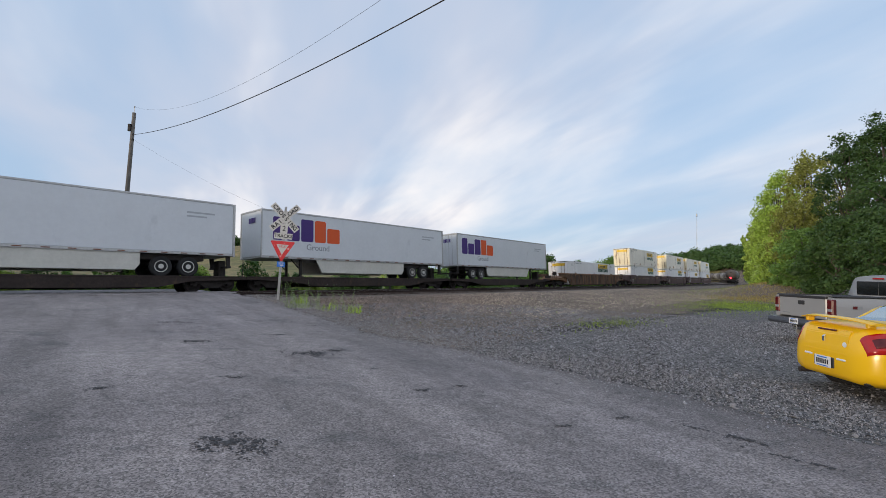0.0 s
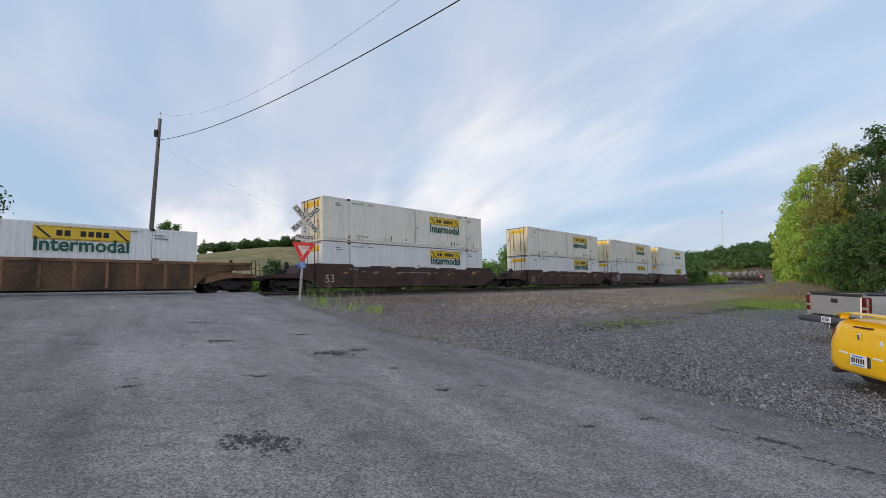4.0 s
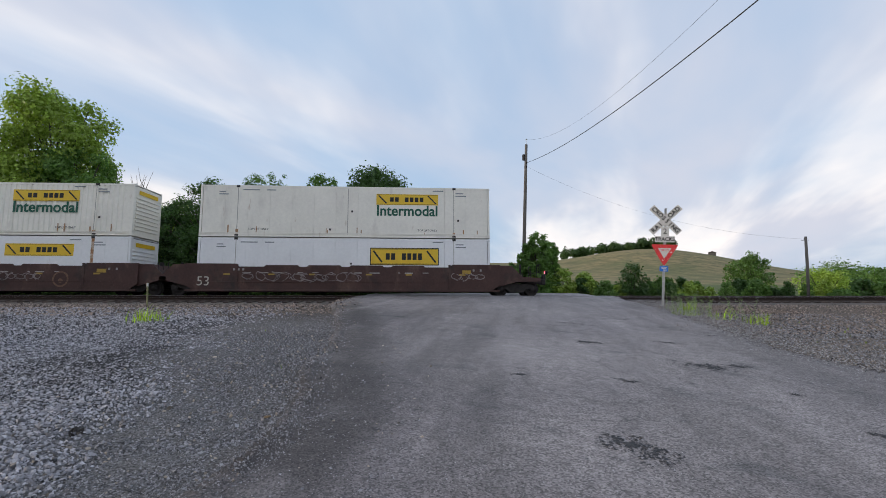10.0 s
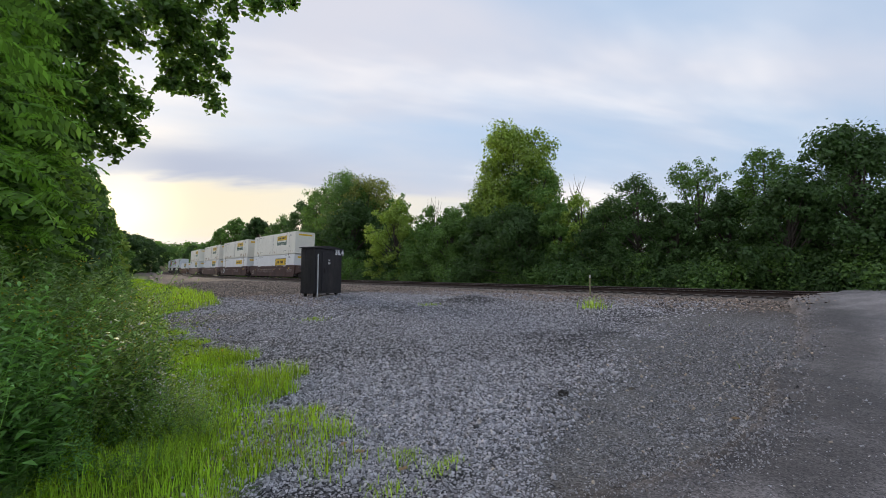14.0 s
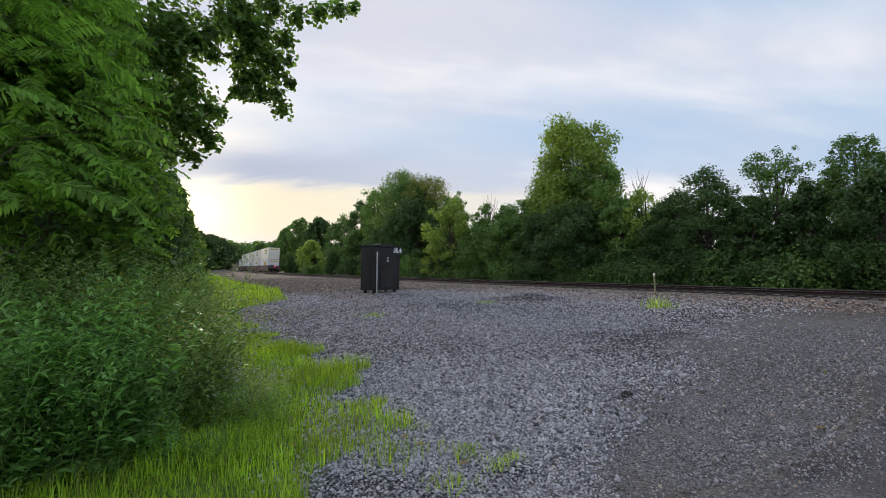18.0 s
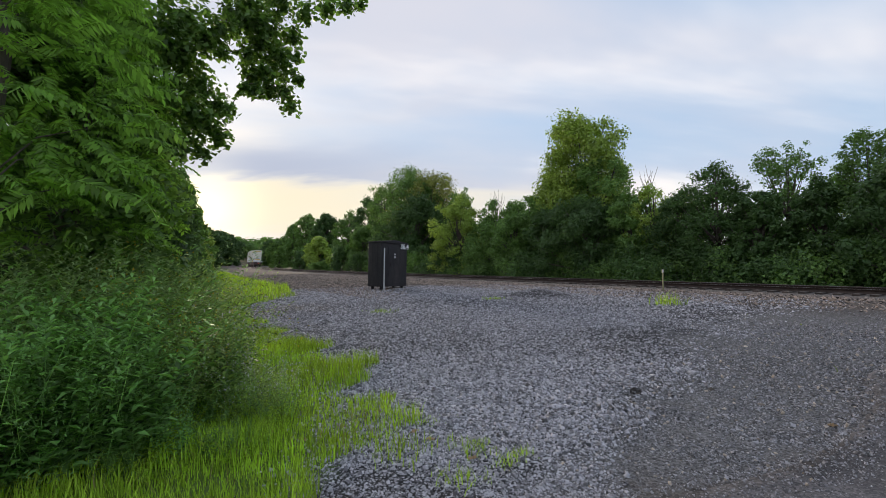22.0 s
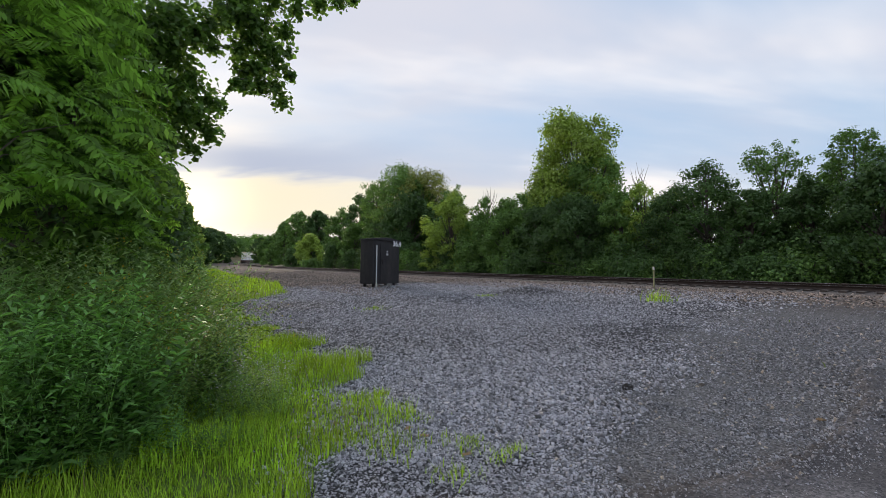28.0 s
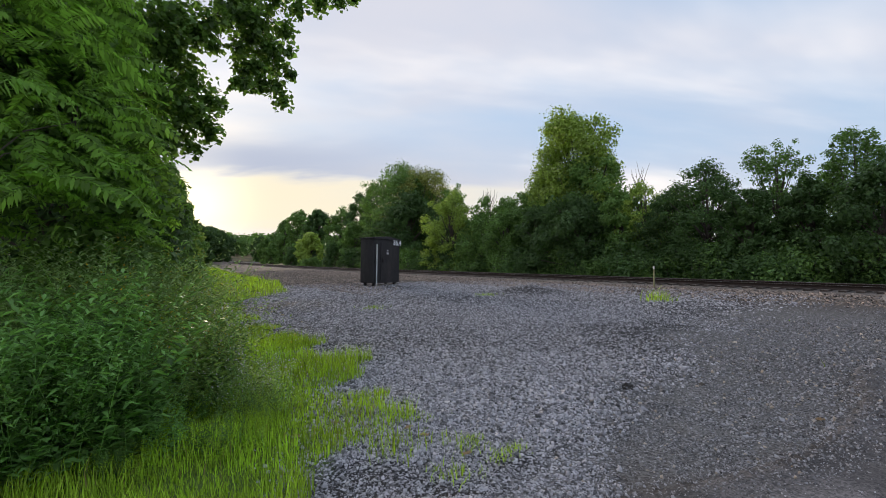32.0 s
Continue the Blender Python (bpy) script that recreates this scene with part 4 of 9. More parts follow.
def tree(yaw, r, top, width, kind='round', colour=1, seed=1, z=None, name="tree", label="", group="", count=7000, deep=None, turn=0.0):
    """A tree at a bearing and distance, with its top at a height; width and depth of the crown in metres."""
    x, y, _ = polar(yaw, r)
    zg = float(lot_height(x, y)) - 0.1 if z is None else z
    h = (top - zg) * (1.04 if kind != 'bush' else 1.0)
    asp = min((0.5, 0.75, 1.0, 1.35, 1.8, 2.4), key=lambda q: abs(math.log(q * width / h)))
    size = float(np.interp(r, [10, 40, 100, 200], [0.11, 0.165, 0.32, 0.7]))
    leaf = min((0.0105, 0.0135, 0.018, 0.024, 0.031, 0.042, 0.06, 0.085), key=lambda q: abs(math.log(q * width / size)))
    # small leaves stand closer
    count = int(count * float(np.clip((0.042 / leaf) ** 1.25, 1.0, 3.4)))
    count = int(count * (1.7 if kind == 'tall' else 1.0))
    trunk, crown = tree_meshes(kind, seed, asp, count, leaf)
    ck = (kind, seed, asp, count, leaf, colour)
    if ck not in COLOURED:
        c = crown.copy()
        c.name = "crown"
        c.materials.append(M_LEAF[colour])
        COLOURED[ck] = c
    m = pose(x, y, zg, 0, 0, turn) @ Matrix.Diagonal((width, deep or width, h / asp, 1))
    ob = empty(name)
    ob.matrix_basis = m
    link_mesh("trunk", trunk, None, ob)
    link_mesh("crown", COLOURED[ck], None, ob)
    words = ["deep green", "mid-green", "yellow-green", "gold-tinged green", "dark green"][colour]
    shape = {'round': "broad rounded leafy tree", 'tall': "tall oval leafy tree", 'airy': "open airy leafy tree", 'bush': "dense leafy shrub"}[kind]
    tagged(ob, label or f"{words} {shape} beside the railway", "tree" if kind != 'bush' else "shrub", group)
    return ob


def el(yaw, r, deg):
    """Height seen at an elevation from the camera."""
    return 1.6 + r * math.tan(radians(deg))


def at_off(yaw, off):
    """Distance along a bearing at which the ground lies off metres from the far track."""
    rs = np.linspace(5, 320, 1600)
    o, _ = offs(-rs * math.sin(radians(yaw)), rs * math.cos(radians(yaw)))
    hit = np.where(o < off)[0]
    return float(rs[hit[0]]) if len(hit) else 200.0


# row behind the tracks: bearing, top elevation, metres past the track, width in degrees, kind, colour, seed
ROW = [(52.3, 12.9, -9, 10.5, 'round', 0, 2), (59.2, 12.2, -10, 6.5, 'airy', 1, 3), (49.6, 7.2, -7, 4.4, 'round', 0, 4), (57.5, 8.8, -6.5, 8.0, 'round', 0, 5),
       (65.2, 12.0, -10, 6.0, 'airy', 1, 6), (62.6, 8.0, -8, 6.0, 'round', 0, 7), (71.3, 10.7, -8, 8.0, 'round', 0, 2), (67.5, 7.6, -7, 6.0, 'round', 0, 4),
       (77.4, 8.6, -9, 6.0, 'airy', 2, 3), (75.0, 7.4, -8, 6, 'round', 0, 5), (84.7, 16.6, -12, 9.4, 'tall', 2, 8), (83.2, 13.0, -11, 9.0, 'round', 1, 4), (86.8, 11.0, -11, 8.0, 'round', 1, 7), (80.0, 8.2, -8, 5.5, 'round', 1, 7), (84.5, 7.5, -7, 9, 'round', 0, 2),
       (91.0, 8.6, -10, 6.5, 'round', 1, 4), (95.0, 7.6, -9, 6.0, 'airy', 1, 6), (88.5, 6.5, -7, 7, 'round', 0, 5), (99.8, 8.2, -6.3, 6.2, 'round', 2, 7), (93.0, 6.0, -7, 6, 'round', 1, 2), (96.0, 5.5, -6.5, 6, 'bush', 1, 9),
       (103.6, 11.4, -14, 8.5, 'airy', 3, 5), (106.4, 11.6, -15, 9.0, 'airy', 1, 6), (104.8, 10.6, -13, 9.0, 'round', 1, 2), (108.8, 9.4, -14, 5.0, 'airy', 1, 3), (105.0, 8.0, -9, 8.0, 'round', 0, 4), (99.5, 9.4, -15, 4.0, 'airy', 1, 6), (110.5, 8.4, -14, 4.5, 'round', 0, 2),
       (113.0, 6.3, -13, 3.6, 'round', 1, 7), (115.6, 6.3, -14, 3.4, 'round', 0, 4), (117.8, 6.0, -14, 2.8, 'airy', 1, 3), (119.4, 4.6, -12, 2.6, 'round', 1, 5), (121.0, 3.0, -9, 2.4, 'round', 1, 7), (116.5, 3.2, -9, 3.2, 'round', 2, 2), (122.0, 2.8, -12, 2.2, 'round', 0, 4),
       (111.5, 4.6, -9, 4.0, 'round', 1, 5), (108.5, 5.0, -8, 5.0, 'round', 0, 7)]
for i, (yw, tp, of, wd, kd, cl, sd) in enumerate(ROW):
    r = at_off(yw, of)
    tree(yw, r, el(yw, r, tp), 2 * r * math.tan(radians(wd / 2)) * 1.12, kd, cl, sd, z=-0.6, group="trees behind the tracks", turn=i * 47, count=11000 if kd in ('round', 'tall') else 7500)
# undergrowth at their feet
for i, yw in enumerate(np.arange(49.6, 122, 2.3)):
    r = at_off(yw, -6.0)
    tree(yw, r, 1.6 + r * math.tan(radians(1.4 + 1.3 * math.sin(i * 2.1))), 5.5, 'bush', [0, 1, 0, 0, 1][i % 5], 9 + i % 2, z=-0.5, name="shrub", group="undergrowth by the line", turn=i * 61, count=2600)
# deeper rank that closes the row
for i, yw in enumerate(np.arange(49.5, 111, 3.1)):
    r = at_off(yw, -15.0)
    tp = 7.3 + 1.3 * math.sin(i * 1.9) - (1.4 if 87 < yw < 100 else 0)
    tree(yw, r, el(yw, r, tp), 2 * r * math.tan(radians(3.0)), 'round', [1, 0, 1, 2, 1][i % 5], 2 + i % 4, z=-0.6, group="trees behind the tracks", turn=i * 83, count=5000)
# strip of scrub along the far side
for i, yw in enumerate(np.arange(1.0, 46.5, 1.35)):
    r = at_off(yw, -6.5 - 2.5 * (i * 0.618 % 1))
    tp = -0.55 + 0.75 * math.sin(i * 2.3) * math.sin(i * 0.7)
    tree(yw, r, el(yw, r, tp), r * 0.035 * (1 + 0.3 * math.sin(i * 1.1)), 'bush', [1, 0, 1, 2, 1, 0, 0][i % 7], 9 + i % 2, z=-0.7, name="shrub", group="shrubs past the crossing", turn=i * 47, count=2600)
# right of the crossing, past the tracks
for i, (yw, tp, of, wd, kd, cl, sd) in enumerate([
        (32.9, 5.2, -9, 3.8, 'airy', 1, 3), (33.9, 4.2, -9, 2.8, 'airy', 1, 5), (31.4, 3.9, -10, 2.6, 'airy', 1, 6), (36.0, 1.9, -9, 2.0, 'bush', 1, 10), (32.5, 2.4, -8.5, 4.4, 'bush', 1, 9), (29.8, 1.2, -8, 3.2, 'bush', 2, 10), (22.2, 1.6, -8, 3.6, 'bush', 0, 9), (27.5, 0.4, -8, 3.5, 'bush', 2, 10),
        (11.0, 2.1, -14, 4.2, 'round', 1, 7), (41.0, 1.6, -8, 3.6, 'bush', 0, 10), (43.6, 0.2, -9, 2.0, 'bush', 2, 9), (5.0, 0.9, -16, 4.0, 'bush', 2, 9), (1.5, 1.0, -18, 4.0, 'bush', 1, 10), (16.5, -0.6, -7, 3.0, 'bush', 2, 10), (19.0, -0.2, -8, 2.5, 'bush', 1, 9)]):
    r = at_off(yw, of)
    tree(yw, r, el(yw, r, tp), 2 * r * math.tan(radians(wd / 2)) * 1.1, kd, cl, sd, z=-0.6, name="tree" if kd != 'bush' else "shrub", group="shrubs past the crossing", turn=i * 53, count=5200 if kd != 'bush' else 2600)
for i, yw in enumerate(np.arange(-26.5, 4, 1.5)):
    r = at_off(yw, -16) + 14 + 8 * math.sin(i * 1.7)
    tp = 0.9 + 0.6 * math.sin(i * 1.3) + (0.1 if yw < -18 else 0.0)
    tree(yw, r, el(yw, r, tp), 9 + 3 * math.sin(i), 'bush' if i % 3 else 'round', [1, 0, 1, 0, 1][i % 5], 9 + i % 2 if i % 3 else 7, z=-0.8, name="shrub", group="far thicket past the tracks", turn=i * 71, count=2600 if i % 3 else 5200)
for i, (yw, r, tp, wd, kd, cl, sd) in enumerate([(-6.7, 105, 4.2, 4.6, 'round', 1, 2), (-9.3, 100, 2.2, 2.6, 'airy', 1, 6), (-12.9, 100, 2.6, 3.4, 'airy', 0, 3), (-2.0, 105, 1.6, 6.0, 'round', 2, 5), (-16.5, 130, 1.6, 5, 'round', 1, 4),
                                                 (-20.5, 170, 2.2, 5, 'round', 1, 7), (-24.0, 190, 2.6, 5, 'round', 0, 2), (-27.5, 410, 2.4, 3, 'round', 1, 5), (-28.4, 205, 0.35, 1.8, 'bush', 2, 9), (-30.5, 390, 2.6, 4, 'round', 2, 4), (-33.0, 360, 2.7, 4, 'round', 0, 2)]):
    tree(yw, r, el(yw, r, tp), 2 * r * math.tan(radians(wd / 2)) * 1.1, kd, cl, sd, z=-0.8, group="trees past the tracks", turn=i * 37, count=5200)
# wood at the right, beside the parked vehicles; colour 4 carries its shade in the leaves
# colour 3 puts the low sun's gold light on the left edge into leaf colour
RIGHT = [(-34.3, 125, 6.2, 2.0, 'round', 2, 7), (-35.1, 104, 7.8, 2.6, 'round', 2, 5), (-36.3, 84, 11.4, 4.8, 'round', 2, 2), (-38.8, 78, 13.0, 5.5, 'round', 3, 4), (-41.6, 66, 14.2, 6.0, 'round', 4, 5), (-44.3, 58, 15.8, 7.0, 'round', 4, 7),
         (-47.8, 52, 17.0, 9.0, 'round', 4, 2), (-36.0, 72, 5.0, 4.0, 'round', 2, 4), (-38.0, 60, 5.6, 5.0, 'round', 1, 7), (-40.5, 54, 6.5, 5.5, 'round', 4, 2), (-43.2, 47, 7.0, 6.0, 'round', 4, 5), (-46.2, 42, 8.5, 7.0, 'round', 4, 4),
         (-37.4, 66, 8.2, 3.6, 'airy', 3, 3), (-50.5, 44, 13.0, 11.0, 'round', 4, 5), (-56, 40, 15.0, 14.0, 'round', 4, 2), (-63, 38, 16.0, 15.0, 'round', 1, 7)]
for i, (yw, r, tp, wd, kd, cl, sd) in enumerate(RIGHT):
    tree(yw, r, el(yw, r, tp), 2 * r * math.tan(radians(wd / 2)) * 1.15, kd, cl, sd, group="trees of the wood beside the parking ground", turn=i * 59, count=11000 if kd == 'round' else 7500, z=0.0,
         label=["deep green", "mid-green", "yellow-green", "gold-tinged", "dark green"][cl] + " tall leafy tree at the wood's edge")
# left edge of the lot
# bearings 148 to 163: unseen trees, added to shade the wood at the right
LEFT = [(141.5, 12.5, 31.0, 15.0, 'round', 4, 2), (139.5, 17.0, 24.0, 11.0, 'round', 0, 5), (131.9, 24, 10.4, 4.6, 'round', 1, 7), (130.7, 34, 7.6, 3.4, 'round', 1, 5), (134.6, 15.5, 13.0, 8.0, 'round', 0, 4), (129.6, 60, 5.2, 2.6, 'round', 2, 2), (148, 36, 21.0, 12.0, 'round', 0, 5), (155, 36, 21.0, 12.0, 'round', 0, 7), (163, 38, 20.0, 12.0, 'round', 0, 2), (132.3, 36, 10.5, 5.6, 'round', 1, 4), (132.2, 60, 6.0, 5.0, 'round', 1, 2), (135, 27, 9.0, 7.0, 'airy', 2, 5), (131.4, 95, 4.8, 4.0, 'round', 0, 5), (128.6, 150, 4.2, 3.4, 'round', 0, 4), (130.0, 120, 4.6, 3.6, 'round', 1, 7),
        (127.4, 200, 3.7, 3.2, 'round', 0, 2), (126.2, 280, 3.2, 3.0, 'round', 0, 5), (124.4, 360, 2.6, 3.0, 'round', 1, 4), (132.6, 44, 8.2, 4.4, 'round', 2, 6)]
for i, (yw, r, tp, wd, kd, cl, sd) in enumerate(LEFT):
    tree(yw, r, el(yw, r, tp), 2 * r * math.tan(radians(wd / 2)) * 1.1, kd, cl, sd, z=0.0, group="trees along the lot's edge", turn=i * 67, count=16000 if kd == 'round' else 7500)


def far_woods(name, yaw0, yaw1, r0, r1, count, colour, label, hmax=14.0, seed=5, size=1.5):
    """Treetops that cover a far slope, as one mass of leaf clumps."""
    g = np.random.default_rng(seed)
    n = count
    yaw, r = np.radians(g.uniform(yaw0, yaw1, n)), g.uniform(r0, r1, n)
    x, y = -r * np.sin(yaw), r * np.cos(yaw)
    z = lot_height(x, y)
    h = g.uniform(0.55, 1, n) * hmax
    w = g.uniform(0.45, 0.7, n) * hmax
    blobs = [(a, b, c + hh * 0.62, ww * 0.62, ww * 0.62, hh * 0.42) for a, b, c, hh, ww in zip(x, y, z, h, w)]
    p, d = blob_points(blobs, int(n * 130 * (1.9 / size) ** 0.9), g, 0.8)
    co, f = leaves(p, d * 0.8 + np.array([0, 0, 0.4]), size, g, slim=1.1, tri=True)
    tagged(link_mesh(name, raw_mesh(name, co, f), M_LEAF[colour]), label, "woods", kind="stuff")


far_woods("far_woods", -48, -15.5, 350, 450, 520, 0, "distant wooded ridge of dark green trees", 9.5, 5, 1.1)
far_woods("far_woods", 126.5, 150, 240, 430, 280, 0, "distant wooded slope beside the curve of the line", 13, 6, 1.9)
far_woods("far_woods", 112, 127, 380, 470, 150, 1, "distant woods behind the curve of the line", 13, 8, 1.9)
far_woods("far_woods", 18.0, 29.8, 262, 290, 62, 0, "row of trees on top of the meadow hill", 6.0, 7, 0.8)

# ---------------------------------------------------------------- freight train
M_CONT = [mat("aged_white_container_paint", (0.88, 0.845, 0.755), 0.5, grain=[(0.7, 0.06), (6.0, 0.05)], second=[((0.45, 0.32, 0.21), 2.2, 0.66, 0.80, 6, (1.5, 1.5, 0.35)), ((0.66, 0.62, 0.55), 0.9, 0.58, 0.78, 6, (1, 1, 0.3))]),
          mat("clean_white_container_paint", (0.86, 0.86, 0.86), 0.45, grain=[(0.7, 0.05), (6.0, 0.04)], second=((0.66, 0.63, 0.58), 1.6, 0.64, 0.8, 6, (1.2, 1.2, 0.35)))]
M_CEND = mat("container_door_paint", (0.80, 0.72, 0.52), 0.55, grain=[(1.5, 0.12), (9.0, 0.1)], second=((0.30, 0.16, 0.07), 2.6, 0.56, 0.72, 6, (1.4, 1.4, 0.3)))
M_YELLOW = mat("yellow_panel", (0.80, 0.52, 0.03), 0.5, grain=[(3.0, 0.08)])
M_GREENLET = mat("green_lettering", (0.006, 0.10, 0.06), 0.5)
M_WELL = mat("brown_well_car_paint", (0.070, 0.034, 0.028), 0.75, grain=[(0.8, 0.25), (9.0, 0.2)], second=[((0.16, 0.095, 0.07), 1.1, 0.56, 0.75, 6, (1, 1, 0.4)), ((0.03, 0.024, 0.022), 0.7, 0.55, 0.72, 5, (1, 1, 1))], bump=[(25.0, 0.2, 0.006)])
M_GONDPANEL = mat("grimy_brown_car_panel", (0.135, 0.078, 0.045), 0.85, grain=[(0.8, 0.35), (8.0, 0.3)], second=((0.05, 0.032, 0.022), 0.7, 0.42, 0.66, 6, (1, 1, 0.35)))
M_GOND = mat("rusty_orange_car_side", (0.235, 0.128, 0.068), 0.8, grain=[(0.8, 0.25), (8.0, 0.25)], second=((0.06, 0.035, 0.025), 0.9, 0.5, 0.68, 6, (1, 1, 0.35)))
M_TRL = mat("white_trailer_panel", (0.70, 0.73, 0.76), 0.38, grain=[(0.5, 0.04), (5.0, 0.03)], second=((0.5, 0.53, 0.56), 0.8, 0.6, 0.8, 6, (1, 1, 0.5)))
M_SKIRT = mat("off_white_trailer_skirt", (0.62, 0.61, 0.55), 0.5, grain=[(1.2, 0.08), (7.0, 0.06)])
M_PURPLE = mat("purple_decal", (0.055, 0.018, 0.18), 0.45)
M_ORANGE = mat("orange_decal", (0.75, 0.10, 0.015), 0.45)
M_GREYLET = mat("grey_lettering", (0.23, 0.25, 0.27), 0.5)
M_FLAT = mat("sooty_flat_car_paint", (0.036, 0.025, 0.021), 0.85, grain=[(0.8, 0.3), (9.0, 0.3)], second=((0.10, 0.06, 0.035), 1.4, 0.58, 0.75, 6, (1, 1, 0.5)))
M_PALELET = mat("pale_grey_lettering", (0.42, 0.45, 0.48), 0.5)
M_TAG = mat("faded_spray_paint", (0.25, 0.21, 0.20), 0.8, grain=[(3.0, 0.5)])
M_RUST = mat("rusty_steel", (0.17, 0.075, 0.04), 0.85, grain=[(2.0, 0.3), (16.0, 0.3)])
M_RIM = mat("painted_wheel_rim", (0.62, 0.61, 0.58), 0.45, grain=[(8.0, 0.12)])
M_REDLAMP = mat("red_lamp_glow", (0.6, 0.02, 0.02), 0.4, emit=((1.0, 0.03, 0.05), 14.0))
M_TANK = mat("grimy_tank_steel", (0.10, 0.088, 0.08), 0.6, 0.2, grain=[(0.5, 0.3), (5.0, 0.3)], second=((0.36, 0.34, 0.32), 0.35, 0.54, 0.7, 5, (1, 1, 1)))
M_NUM = mat("worn_white_figures", (0.52, 0.49, 0.42), 0.7, grain=[(6.0, 0.3)])
M_FADEDY = mat("faded_yellow_marking", (0.42, 0.27, 0.05), 0.7, grain=[(5.0, 0.35)])
M_FADED = mat("faded_white_marking", (0.34, 0.31, 0.29), 0.75, grain=[(6.0, 0.4)])
M_RUSTY = mat("rust_stain", (0.40, 0.24, 0.13), 0.8, grain=[(6.0, 0.3)])
M_RUSTPOST = mat("rust_bleeding_through_white", (0.62, 0.52, 0.42), 0.75, grain=[(5.0, 0.2)], second=((0.33, 0.15, 0.06), 4.0, 0.46, 0.60, 7, (1, 1, 0.6)))
M_SEAM = mat("grimy_seam", (0.40, 0.37, 0.33), 0.7, grain=[(3.0, 0.25)])
LEN, WID, HGT = 16.15, 2.59, 2.9


def corrugated_body(seams):
    """Box with pressed sheet sides: x from 0 (leading end) to LEN, the seen side at -y."""
    bm = bmesh.new()
    hw, d, rail = WID / 2, 0.05, 0.16
    pitch = 0.275
    n = int((LEN - 0.3) / pitch)
    x0 = 0.15
    for sg in (-1, 1):
        xs, ys = [0.0, 0.12], [hw, hw]
        for k in range(n):
            a = x0 + k * pitch
            xs += [a, a + 0.07, a + 0.105, a + 0.235]
            ys += [hw - d, hw - d, hw - 0.004, hw - 0.004]
        xs += [LEN - 0.12, LEN]
        ys += [hw, hw]
        lo = [bm.verts.new((x, sg * y, rail)) for x, y in zip(xs, ys)]
        hi = [bm.verts.new((x, sg * y, HGT - 0.10)) for x, y in zip(xs, ys)]
        for k in range(len(xs) - 1):
            q = (lo[k], lo[k + 1], hi[k + 1], hi[k])
            bm.faces.new(q if sg < 0 else q[::-1])
        box(bm, 0, LEN, sg * hw - 0.03 * (sg > 0) - 0.0 * sg, sg * hw + 0.03 * (sg < 0), 0.0, rail)
        box(bm, 0, LEN, sg * hw - 0.05 * (sg > 0), sg * hw + 0.05 * (sg < 0), HGT - 0.10, HGT)
    box(bm, 0.0, LEN, -hw + 0.03, hw - 0.03, 0.02, 0.12)
    box(bm, 0.03, LEN - 0.03, -hw + 0.05, hw - 0.05, HGT - 0.05, HGT - 0.015)
    return bm


def flat_body():
    """Smooth sheet-and-post container with thin joints between its panels."""
    bm = bmesh.new()
    hw = WID / 2
    for sg in (-1, 1):
        xs = np.linspace(0.14, LEN - 0.14, 14)
        for a, b in zip(xs, xs[1:]):
            box(bm, a + 0.004, b - 0.004, sg * hw - 0.02, sg * hw + 0.02, 0.17, HGT - 0.11)
        box(bm, 0, LEN, sg * hw - 0.022, sg * hw + 0.022, 0.0, 0.17, 0.006)
        box(bm, 0, LEN, sg * hw - 0.024, sg * hw + 0.024, HGT - 0.11, HGT, 0.006)
    box(bm, 0.0, LEN, -hw + 0.03, hw - 0.03, 0.02, 0.12)
    box(bm, 0.03, LEN - 0.03, -hw + 0.03, hw - 0.03, HGT - 0.05, HGT - 0.012)
    return bm


def mark_panel(parent, xa, xb, za, zb, border, y=-WID / 2):
    """Yellow maker's panel drawn as plain shapes: plate, dark edge, slanted corner bars, a row of dark blocks."""
    bm = bmesh.new()
    if border:
        box(bm, xa - 0.05, xb + 0.05, y - 0.030, y - 0.004, za - 0.05, zb + 0.05)
        part("panel_edge", bm, M_INK, parent)
        bm = bmesh.new()
    box(bm, xa, xb, y - 0.034, y - 0.003, za, zb, 0.004)
    pl = part("yellow_panel", bm, M_YELLOW, parent)
    w, h = xb - xa, zb - za
    cx, cz = (xa + xb) / 2, (za + zb) / 2
    step = w * 0.56 / 7
    firsts = [cx - w * 0.28 + k * step for k in range(7) if k != 2]
    boxes("dark_block", [(a, a + step * 0.74, y - 0.040, y - 0.033, cz - h * 0.21, cz + h * 0.21) for a in firsts], M_INK, pl)
    for sg in (-1, 1):
        bm = bmesh.new()
        a = cx + sg * w * 0.40
        vs = [bm.verts.new((a + dx, y - 0.038, cz + dz)) for dx, dz in ((-0.15 * w / 2, h * 0.34), (-0.11 * w / 2, h * 0.40), (0.15 * w / 2, -h * 0.34), (0.11 * w / 2, -h * 0.40))]
        bm.faces.new((vs[0], vs[3], vs[2], vs[1]))
        part("slanted_bar", bm, M_INK, pl)
    boxes("dark_line", [(xa + 0.04, xb - 0.04, y - 0.038, y - 0.0335, z, z + 0.015) for z in (za + 0.03, zb - 0.045)], M_INK, pl)


